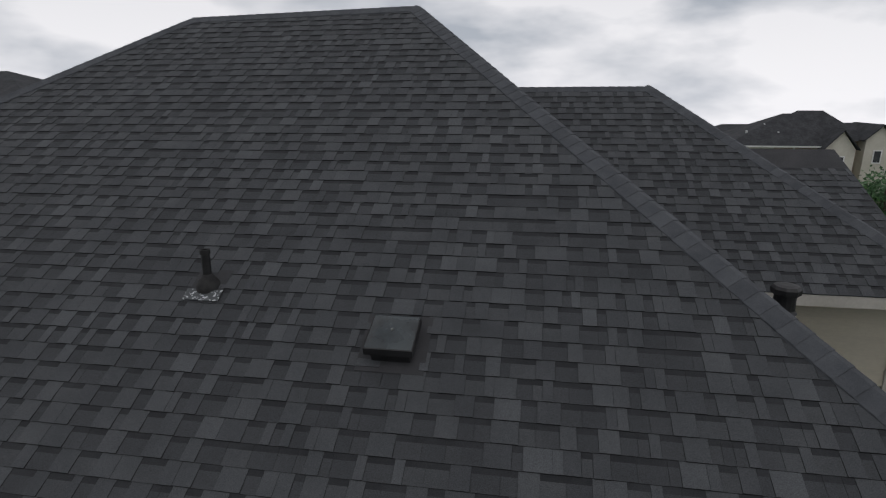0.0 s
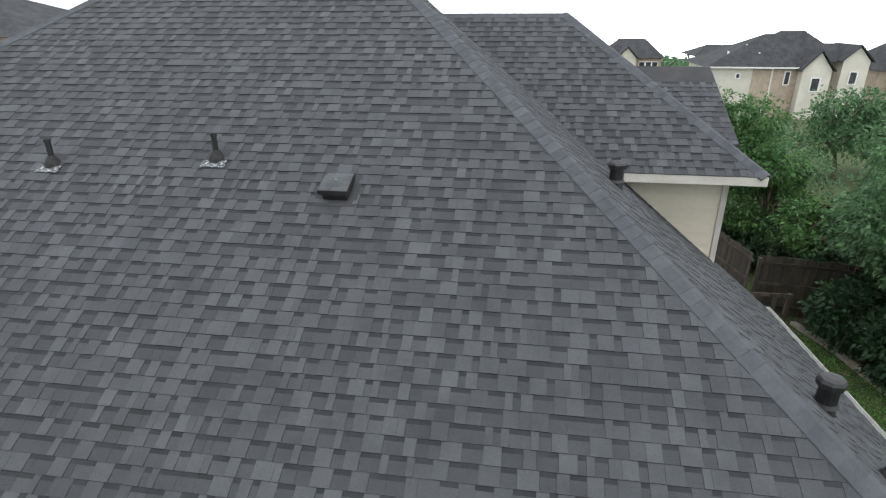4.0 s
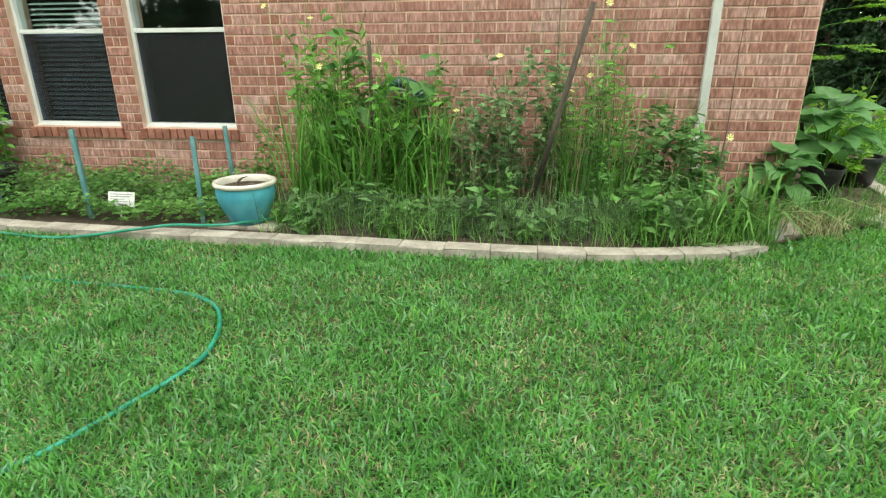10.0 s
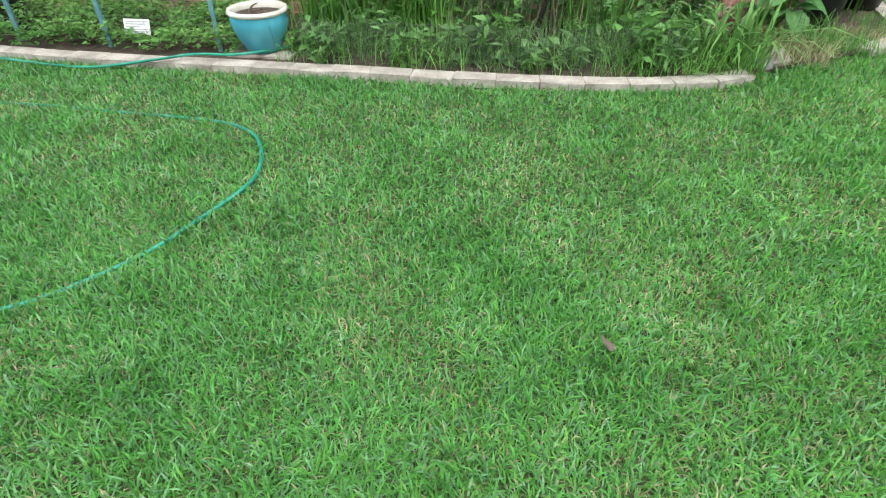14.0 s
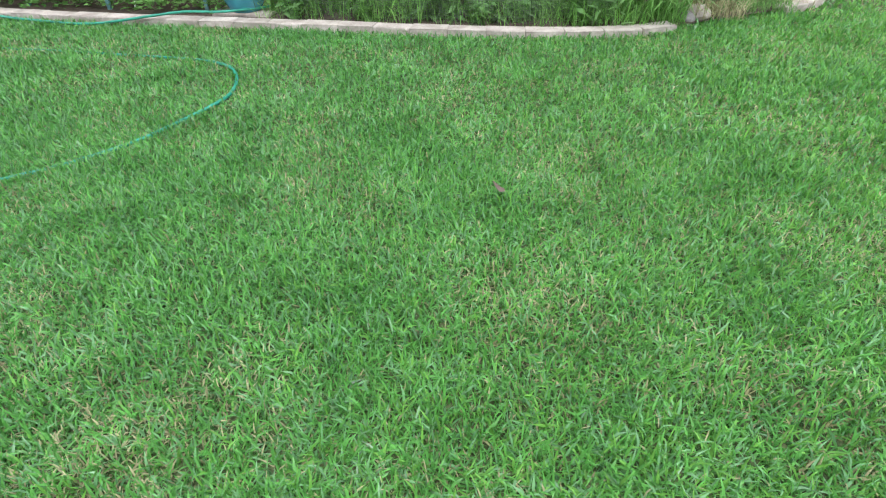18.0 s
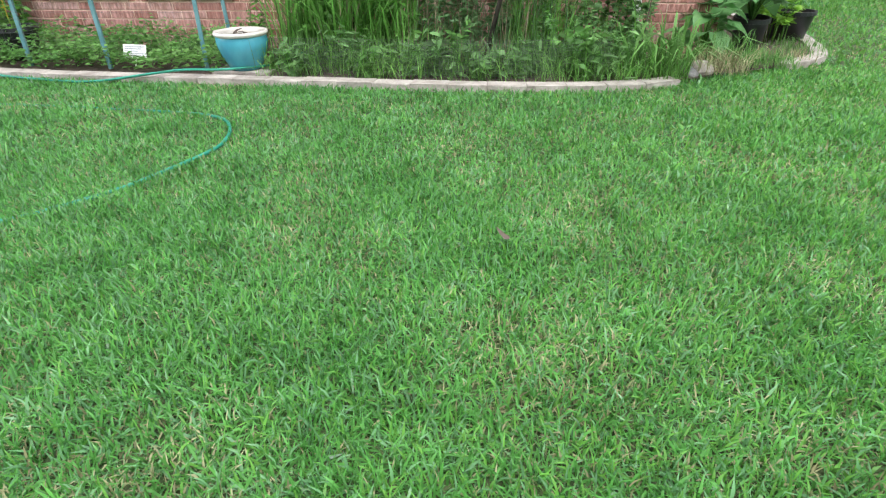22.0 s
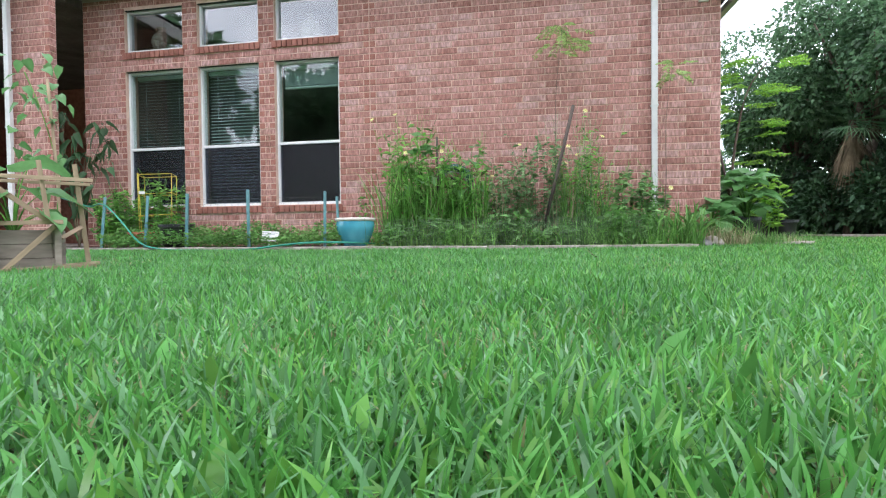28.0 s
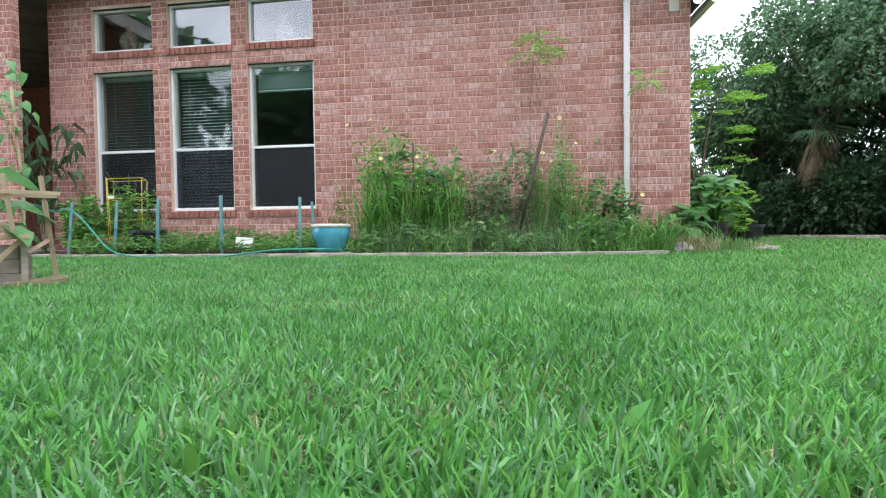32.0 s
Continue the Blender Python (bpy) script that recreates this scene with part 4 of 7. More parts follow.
bed = tagged(part("planting_bed", raw(bed_v, bed_f, "planting_bed", MAT_SOIL), None), label="dark garden soil bed along the wall", category="garden bed", kind="structure")

edging = empty("bed_edging", label="pale concrete edging blocks round the planting bed", category="edging", kind="structure")
def edging_blocks():
    """Blocks one after the other along the edge line."""
    L = [0.0]
    for a, b in zip(EDGE, EDGE[1:]):
        L.append(L[-1] + (b - a).length)
    def at(s):
        for i in range(len(L) - 1):
            if L[i + 1] >= s:
                t = (s - L[i]) / (L[i + 1] - L[i])
                return EDGE[i].lerp(EDGE[i + 1], t), (EDGE[i + 1] - EDGE[i]).normalized()
        return EDGE[-1], (EDGE[-1] - EDGE[-2]).normalized()
    kinds = []
    for k in range(3):
        b = boxes((-0.148, 0.148, -0.07, 0.07, -0.03, 0.062), bevel=0.008)
        rr = random.Random(k)
        for v in b.verts:
            v.co += Vector((rr.uniform(-0.001, 0.001), rr.uniform(-0.004, 0.004), rr.uniform(-0.002, 0.002)))
        kinds.append(mesh_of(b, "block", MAT_CURB))
    s, i = 0.15, 0
    rr = random.Random(8)
    while s < L[-1]:
        p, d = at(s)
        if not (p.x > 4.0 and p.x < 5.1 and p.y < 0.2):
            part("block", kinds[i % 3], None, edging, at=Matrix.Translation((p.x, p.y, rr.uniform(-0.004, 0.0))) @ Matrix.Rotation(math.atan2(d.y, d.x) + rr.uniform(-0.02, 0.02), 4, "Z"))
        s += 0.297
        i += 1


edging_blocks()
paver = tagged(part("flat_stone", boxes((0.30, 0.82, -1.14, -0.80, 0.03, 0.062), bevel=0.01), MAT_CURB), label="flat concrete paver under the blue pot", category="paver")


def glazed_pot(x, y, z):
    p = empty("glazed_pot", pose(x, y, z), label="turquoise glazed ceramic pot with a cream rim", category="plant pot")
    prof = [(0, 0), (0.138, 0), (0.150, 0.012), (0.176, 0.06), (0.212, 0.13), (0.236, 0.20), (0.244, 0.25), (0.236, 0.30)]
    part("bowl", lathe(prof, 40), MAT_BLUE, p, smooth=True)
    part("rim", lathe([(0.234, 0.298), (0.250, 0.305), (0.256, 0.322), (0.248, 0.338), (0.225, 0.338), (0.212, 0.325), (0.21, 0.29), (0.208, 0.26)], 40), MAT_CREAM, p, smooth=True)
    part("soil", lathe([(0.215, 0.285), (0.14, 0.295), (0, 0.30)], 24), MAT_SOIL, p)
    tw = []
    rr = random.Random(4)
    v, f = [], []
    for k in range(4):
        a = rr.uniform(0, 6.28)
        q = [Vector((rr.uniform(-0.08, 0.08), rr.uniform(-0.08, 0.08), 0.28))]
        for s in range(4):
            q.append(q[-1] + Vector((math.cos(a) * 0.045 + rr.uniform(-0.02, 0.02), math.sin(a) * 0.045 + rr.uniform(-0.02, 0.02), 0.03 - 0.012 * s)))
        tube_geo(catmull(q, 3), [0.011 - 0.0007 * i for i in range(13)], 6, v, f)
    part("dead_stump", raw(v, f, "dead_stump", MAT_BARK, True), None, p, "dry brown dead stump")
    return p


glazed_pot(0.56, -1.0, 0.062).scale = (0.88, 0.88, 0.92)


def nursery_pot(m, r, h, label, mat=None, rim=True):
    mat = mat or MAT_NURSERY
    p = empty("nursery_pot", m, label=label, category="plant pot", group="pots in the bed")
    part("body", lathe([(0, 0), (r * 0.78, 0), (r * 0.98, h * 0.86), (r * 0.99, h * 0.88)], 24), mat, p, smooth=True)
    part("rim", lathe([(r * 0.99, h * 0.86), (r * 1.06, h * 0.87), (r * 1.06, h), (r * 0.97, h), (r * 0.95, h * 0.8)], 24), mat, p)
    part("soil", lathe([(r * 0.955, h * 0.86), (0, h * 0.89)], 20), MAT_SOIL, p)
    return p


nursery_pot(pose(4.98, 0.24, 0.05, 4, 0, 0), 0.15, 0.30, "black plastic nursery pot under a broad-leaved plant")
nursery_pot(pose(5.60, 0.98, 0.05), 0.215, 0.27, "black plastic nursery pot at the bed corner")
nursery_pot(pose(-1.93, -0.68, 0.05), 0.20, 0.29, "black plastic nursery pot beside the tomato cage")
nursery_pot(pose(-2.36, -0.74, 0.05), 0.17, 0.20, "terracotta pot beside the tomato cage", MAT_TERRA)
nursery_pot(pose(-4.6, -0.85, 0.07), 0.20, 0.24, "terracotta pot near the porch pillar", MAT_TERRA)


stone = bmesh.new()
bmesh.ops.create_icosphere(stone, subdivisions=2, radius=0.13)
for _v in stone.verts:
    _v.co = Vector((_v.co.x * 1.1, _v.co.y * 0.8, _v.co.z * 0.6)) * (1 + 0.22 * noise.noise(_v.co * 9))
tagged(part("stone", stone, MAT_CURB, None, at=pose(4.36, -0.70, 0.06, 0, 0, 30)), label="grey stone lying in the gap of the bed edging", category="stone")

# stakes, hose, tag
def stake(x, y, h, lean):
    s = tagged(part("garden_stake", boxes((-0.016, 0.016, -0.016, 0.016, -0.05, h), bevel=0.004), MAT_STAKE, at=pose(x, y, 0.05, lean[0], lean[1], random.uniform(0, 40))),
               label="blue-green wooden stake standing in the bed", category="stake", group="garden stakes")
    return s


for x, y, h, lean in ((-2.79, -0.95, 0.64, (0, 5)), (-2.17, -0.95, 0.64, (0, 4)), (-1.58, -0.98, 0.65, (0, 2)), (-0.73, -1.03, 0.67, (1, 0)), (0.20, -1.02, 0.63, (0, 1)), (0.10, -0.33, 0.62, (0, -2))):
    stake(x, y, h, lean)


def line(name, pts, r, mat, label, cat, n=6):
    return tagged(part(name, tube([Vector((p.x, p.y, p.z + lawn_z(p.x, p.y))) for p in catmull(pts, n)], r, mat, name, 8), None), label=label, category=cat)


line("garden_hose", [(-3.9, -2.2, 0.0), (-2.4, -2.12, 0.0), (-1.2, -2.08, 0.0), (-0.43, -2.09, 0.002), (0.06, -2.12, 0.004), (0.55, -2.15, 0.006), (0.82, -2.20, 0.012), (1.02, -2.31, 0.018), (1.14, -2.46, 0.022), (1.23, -2.66, 0.024), (1.255, -2.88, 0.022), (1.14, -3.24, 0.014), (1.05, -3.47, 0.014), (0.90, -3.68, 0.013), (0.74, -3.82, 0.012), (0.3, -4.08, 0.010), (-0.5, -4.55, 0.006), (-2.0, -5.1, 0.0)], 0.011, MAT_HOSE, "green rubber garden hose curving over the lawn", "hose")
line("soaker_hose", [(1.55, -0.12, 0.62), (1.35, -0.35, 0.42), (1.1, -0.62, 0.22), (0.92, -0.82, 0.12), (0.80, -0.92, 0.085), (0.5, -1.25, 0.105), (0.15, -1.30, 0.105), (-0.1, -1.38, 0.085), (-0.6, -1.46, 0.03), (-1.1, -1.43, 0.03), (-1.65, -1.34, 0.045), (-2.0, -1.24, 0.12), (-2.35, -1.08, 0.34), (-2.58, -1.02, 0.52), (-2.76, -0.98, 0.60), (-3.1, -0.8, 0.585), (-3.45, -0.66, 0.66), (-3.9, -0.5, 0.75)], 0.0105, MAT_HOSE, "green hose lying over the bed edging and a stake", "hose")
tag_ob = empty("plant_tag", pose(-0.50, -0.96, 0.18, 72, 3, 10), label="white printed plant tag lying in the bed", category="plant tag")
part("card", boxes((-0.10, 0.10, -0.058, 0.058, 0, 0.003)), MAT_CARD, tag_ob)
for i in range(5):
    part("print_bar", boxes((-0.085, 0.085 - 0.03 * (i % 3), 0.036 - i * 0.019, 0.042 - i * 0.019, 0.003, 0.0036)), MAT_INK, tag_ob)
part("peg", boxes((-0.006, 0.006, -0.16, -0.05, -0.006, 0.0)), MAT_CARD, tag_ob)


# folding square tomato cage of yellow wire
def tomato_cage(x, y):
    c = empty("tomato_cage", pose(x, y, 0.05, 0, 0, 28), label="yellow square wire tomato cage in the bed", category="plant cage")
    s = 0.20
    ring = [(-s, -s), (s, -s), (s, s), (-s, s), (-s, -s)]
    for z in (0.42, 0.70, 0.95):
        part("ring", tube([(a, b, z + 0.012 * a / s) for a, b in ring], 0.0045, MAT_YELLOW, "ring", 5), None, c)
    for k, (a, b) in enumerate(ring[:4]):
        part("leg", tube([(a * 0.93, b * 0.93, -0.05), (a, b, 0.955)], 0.0045, MAT_YELLOW, "leg", 5), None, c)
        part("leg", tube([(a * 0.80, b * 0.93, -0.05), (a * 0.95, b, 0.955)], 0.0045, MAT_YELLOW, "leg", 5), None, c) if k == 0 else None
    part("clip_tag", boxes((-0.035, 0.035, -0.012, 0.0, 0.0, 0.035), bevel=0.003), MAT_CARD, c, "small white plastic clip", at=pose(-s + 0.05, -s - 0.005, 0.69))


tomato_cage(-2.42, -0.38)


# ---------------------------------------------------------------- raised planter of boards and laths at the lawn
PLANTER = pose(-0.27, -4.0, -0.045, 0, 0, 40)
def planter():
    p = empty("raised_planter", PLANTER, label="weathered wooden planter box with a leaning lath trellis", category="planter")
    for i in range(3):
        part("board", boxes((-1.3, -0.05, 0.03, 0.052, 0.015 + i * 0.088, 0.100 + i * 0.088), bevel=0.003), MAT_BOARD, p)
        part("board", boxes((-0.05, -0.028, 0.03, 0.55, 0.015 + i * 0.088, 0.100 + i * 0.088), bevel=0.003), MAT_BOARD, p)
    part("corner_post", boxes((-0.034, 0.0, -0.006, 0.028, -0.02, 0.31), bevel=0.003), MAT_BOARD, p)
    part("soil", boxes((-1.3, -0.052, 0.053, 0.55, 0.02, 0.235)), MAT_SOIL, p)
    def lath(a, b, w=0.026, t=0.010):
        a, b = Vector(a), Vector(b)
        d = (b - a)
        z = d.normalized()
        x = Vector((0, 1, 0)).cross(z).normalized()
        q = Matrix((x, z.cross(x), z)).transposed().to_4x4()
        part("lath", boxes((-w / 2, w / 2, -t / 2, t / 2, 0, d.length), bevel=0.002), MAT_WOOD, p, at=Matrix.Translation(a) @ q)
    y = -0.013
    lath((-0.33, y + 0.03, -0.02), (-0.335, y + 0.03, 0.29))
    lath((-0.30, y, 0.02), (-0.03, y, 0.30), 0.03)
    lath((-0.40, y, 0.60), (-0.05, y, 0.32), 0.03)
    lath((-1.3, y - 0.014, 0.625), (0.175, y - 0.014, 0.585), 0.024)
    lath((-0.105, y, 0.70), (-0.06, y, 0.31))
    lath((-0.375, y, 0.56), (-0.335, y, 0.30))
    lath((-0.80, y, -0.02), (-0.82, y, 0.70))
    lath((0.055, 0.30, 0.72), (0.125, 0.36, -0.02), 0.03)
    lath((-1.3, y - 0.014, 0.285), (0.015, y - 0.014, 0.325), 0.026)
    lath((-1.3, y - 0.014, -0.005), (0.185, y - 0.014, 0.048), 0.028)
    lath((0.0, 0.01, 0.05), (0.18, 0.38, 0.05))
    lath((0.0, 0.01, 0.225), (0.085, 0.33, 0.30))
    lath((-0.6, 0.28, 0.60), (0.14, 0.30, 0.585), 0.022)
planter()

# ---------------------------------------------------------------- porch pillar
PIL = (-4.08, -3.415, -1.0, -0.89)
pillar = empty("porch_pillar", label="square red brick porch pillar", category="pillar", kind="structure")
part("core", boxes((PIL[0] + 0.012, PIL[1] - 0.012, PIL[2] + 0.012, PIL[3], -0.05, 3.56)), MAT_MORTAR, pillar)
downspout("downspout", -3.98, PIL[2] - 0.06, 0.05, 3.5, -3.98, PIL[2] - 0.12, "white metal downspout on the porch pillar")
porch_eave = empty("porch_eave", label="painted soffit and fascia of the porch eave", category="soffit", kind="structure")
part("soffit", boxes((-9.0, -3.55, -1.55, -0.38, 3.56, 3.60)), MAT_SOFFIT, porch_eave)
part("fascia", boxes((-9.0, -3.53, -1.58, -1.552, 3.54, 3.76)), MAT_TRIM, porch_eave)
part("fascia", boxes((-3.548, -3.52, -1.55, -0.40, 3.54, 3.76)), MAT_TRIM, porch_eave)
part("roof_deck", slab([(-9.0, -1.6, 3.78), (-3.5, -1.6, 3.78), (-3.5, -0.3, 3.80), (-9.0, -0.3, 3.80)], 0.015, "roof_deck", MAT_DECK), None, porch_eave)

# dark stakes among the plants and by the corner
for a, b, r, lab in (((2.59, -0.72, 0.05), (2.95, -0.86, 1.53), 0.021, "dark weathered wooden stake leaning among the plants"), ((1.42, -0.55, 0.05), (1.40, -0.5, 1.32), 0.014, "dark weathered wooden stake leaning among the plants"), ((4.98, 0.45, 0.05), (4.70, 0.5, 1.45), 0.015, "dark thin stake leaning by the house corner")):
    tagged(part("wooden_stake", tube([a, b], r, MAT_DARKWOOD, "wooden_stake", 6), None), label=lab, category="stake", group="wooden stakes")


# hose reel hung on the wall, behind the plants
reel = empty("hose_reel", pose(1.53, -0.10, 0.80), label="green hose reel fixed to the brick wall", category="hose reel")
part("arch", tube([(0.21 * math.cos(a), 0.0, 0.02 + 0.19 * math.sin(a)) for a in [math.pi * k / 12 for k in range(13)]], 0.045, MAT_REEL, "arch", 10), None, reel)
part("inner_arch", tube([(0.155 * math.cos(a), -0.02, 0.02 + 0.135 * math.sin(a)) for a in [math.pi * k / 12 for k in range(13)]], 0.012, MAT_GALV, "inner_arch", 6), None, reel, "pale inner hoop of the reel")
for _k in range(5):
    _a = math.pi * (0.18 + 0.16 * _k)
    part("rib", tube([(0.155 * math.cos(_a), -0.03, 0.02 + 0.135 * math.sin(_a)), (0.235 * math.cos(_a), -0.045, 0.02 + 0.215 * math.sin(_a))], 0.008, MAT_GALV, "rib", 5), None, reel)
part("side_post", boxes((-0.225, -0.19, -0.05, 0.05, -0.25, 0.03), bevel=0.006), MAT_REEL, reel)
part("side_post", boxes((0.19, 0.225, -0.05, 0.05, -0.25, 0.03), bevel=0.006), MAT_REEL, reel)
part("tray", boxes((-0.25, 0.25, -0.06, 0.07, -0.28, -0.24), bevel=0.01), MAT_RUBBER, reel)
part("bracket", boxes((-0.05, 0.05, 0.02, 0.08, -0.2, 0.1), bevel=0.006), MAT_RUBBER, reel)

# ---------------------------------------------------------------- leaves and plants
def fast_mesh(name, verts, quads, mat):
    """A mesh from numpy arrays: verts (n, 3), faces (m, k)."""
    me = bpy.data.meshes.new(name)
    n, (m, k) = len(verts), quads.shape
    me.vertices.add(n)
    me.vertices.foreach_set("co", np.ascontiguousarray(verts, dtype=np.float32).ravel())
    me.loops.add(m * k)
    me.loops.foreach_set("vertex_index", np.ascontiguousarray(quads, dtype=np.int32).ravel())
    me.polygons.add(m)
    me.polygons.foreach_set("loop_start", np.arange(m, dtype=np.int32) * k)
    me.update(calc_edges=True)
    me.materials.append(mat)
    return me


def unit(v):
    return v / np.maximum(np.linalg.norm(v, axis=1, keepdims=True), 1e-9)


def leaf_mesh(name, P, D, L, W, mat, rng, cup=0.18):
    """Small pointed leaves at P along D, each two folded halves."""
    n = len(P)
    D = unit(D)
    S = unit(np.cross(D, unit(rng.normal(size=(n, 3)) * 0.6 + np.array([0, 0, 1.0]))))
    U = np.cross(S, D)
    L, W = L[:, None], W[:, None]
    base, tip = P, P + D * L - np.array([0, 0, 1.0]) * L * 0.12
    a = P + D * L * 0.45 + S * W / 2 + U * W * cup
    b = P + D * L * 0.45 - S * W / 2 + U * W * cup
    V = np.stack([base, a, tip, b], 1).reshape(-1, 3)
    i = np.arange(n)[:, None] * 4
    F = np.concatenate([i + np.array([[0, 1, 2]]), i + np.array([[0, 2, 3]])], 0)
    return fast_mesh(name, V, F, mat)


def blade_mesh(name, P, H, W, mat, rng, lean=0.5, curl=0.6):
    """Upright strap blades with a bend, two quads and a tip each."""
    n = len(P)
    a = rng.uniform(0, 2 * np.pi, n)
    d = np.stack([np.cos(a), np.sin(a), np.zeros(n)], 1)
    s = np.stack([-np.sin(a), np.cos(a), np.zeros(n)], 1)
    tw = rng.uniform(-0.9, 0.9, n)[:, None]
    s = unit(s * np.cos(tw) + d * np.sin(tw))
    k = (rng.uniform(0.05, 1.0, n) * lean)[:, None]
    H, W = H[:, None], W[:, None]
    up = np.array([0, 0, 1.0])
    p1 = P + up * H * 0.5 + d * H * k * 0.35
    p2 = P + up * H * (0.85 - 0.25 * k * curl) + d * H * k * 0.8
    p3 = P + up * H * (1.0 - 0.6 * k * curl) + d * H * k * (1.15 + curl * 0.3)
    V = np.stack([P - s * W * 0.35, P + s * W * 0.35, p1 + s * W * 0.5, p1 - s * W * 0.5, p2 + s * W * 0.36, p2 - s * W * 0.36, p3], 1).reshape(-1, 3)
    i = np.arange(n)[:, None] * 7
    T = [np.array([[0, 1, 2]]), np.array([[0, 2, 3]]), np.array([[3, 2, 4]]), np.array([[3, 4, 5]]), np.array([[5, 4, 6]])]
    F = np.concatenate([i + t for t in T], 0)
    return fast_mesh(name, V, F, mat)


def turf_mesh(name, P, H, W, mat, rng, fine=False):
    """Lawn blades: some upright, some lying, each a narrow strip that bends over to a point; fine blades have one more joint and a fold."""
    n = len(P)
    a = rng.uniform(0, 2 * np.pi, n)
    d = np.stack([np.cos(a), np.sin(a), np.zeros(n)], 1)
    s = np.stack([-np.sin(a), np.cos(a), np.zeros(n)], 1)
    tw = rng.uniform(-0.9, 0.9, n)[:, None]
    tilt = (0.05 + 1.05 * rng.random(n) ** 1.4 if fine else 0.08 + 1.35 * rng.random(n) ** 1.05)[:, None]
    bend = (rng.uniform(0.05, 0.75, n) + 0.3 * (rng.random(n) < 0.25))[:, None]
    H, W = H[:, None], W[:, None]
    up = np.array([0, 0, 1.0])
    along = lambda ang: d * np.sin(ang) + up * np.maximum(np.cos(ang), -0.25)
    w = unit(s * np.cos(tw) + np.cross(along(tilt), s) * np.sin(tw))
    if not fine:
        p1 = P + along(tilt) * H * 0.55
        p2 = p1 + along(tilt + bend) * H * 0.47
        V = np.stack([P - w * W * 0.42, P + w * W * 0.42, p1 + w * W * 0.5, p1 - w * W * 0.5, p2], 1).reshape(-1, 3)
        i = np.arange(n)[:, None] * 5
        T = ((0, 1, 2), (0, 2, 3), (3, 2, 4))
    else:
        p1 = P + along(tilt) * H * 0.36
        p2 = p1 + along(tilt + bend * 0.5) * H * 0.34
        p3 = p2 + along(tilt + bend) * H * 0.32
        tip = w * W * rng.uniform(-0.12, 0.12, n)[:, None]
        V = np.stack([P - w * W * 0.40, P + w * W * 0.40, p1 + w * W * 0.5, p1 - w * W * 0.5, p2 + w * W * 0.44, p2 - w * W * 0.44, p3 + tip], 1).reshape(-1, 3)
        i = np.arange(n)[:, None] * 7
        T = ((0, 1, 2), (0, 2, 3), (3, 2, 4), (3, 4, 5), (5, 4, 6))
    F = np.concatenate([i + np.array([t]) for t in T], 0)
    return fast_mesh(name, V, F, mat)


def broad_leaf(l, w, droop):
    """One large heart-shaped leaf with a midrib crease and waved margin, along +y."""
    vs, fs = [], []
    prof = [(0.0, 0.0), (0.04, 0.36), (0.2, 0.49), (0.42, 0.47), (0.65, 0.34), (0.85, 0.16), (1.0, 0.0)]
    for i, (t, h) in enumerate(prof):
        y, z = l * t, -droop * l * t * t + 0.02 * l
        wave = 0.05 * w * math.sin(i * 2.4)
        vs += [(-h * w, y - (0.06 * l if i == 1 else 0), z + 0.12 * w * h * 2 + wave), (-h * w * 0.5, y, z + 0.03 * w), (0, y, z), (h * w * 0.5, y, z + 0.03 * w), (h * w, y - (0.06 * l if i == 1 else 0), z + 0.12 * w * h * 2 - wave)]
    for i in range(len(prof) - 1):
        for k in range(4):
            a = i * 5 + k
            fs.append((a, a + 1, a + 6, a + 5))
    return vs, fs


def stems_mesh(name, lines, r0, mat, seg=5):
    v, f = [], []
    for pts in lines:
        n = len(pts)
        tube_geo(pts, [r0 * (1 - 0.75 * i / (n - 1)) for i in range(n)], seg, v, f)
    return raw(v, f, name, mat, True)


def stem_line(rr, base, h, lean, wob=0.04, n=6):
    a, pts = rr.uniform(0, 6.28), []
    for i in range(n):
        t = i / (n - 1)
        pts.append(Vector(base) + Vector((math.cos(a) * lean * h * t * t + rr.uniform(-wob, wob) * t * h, math.sin(a) * lean * h * t * t + rr.uniform(-wob, wob) * t * h, h * t)))
    return pts


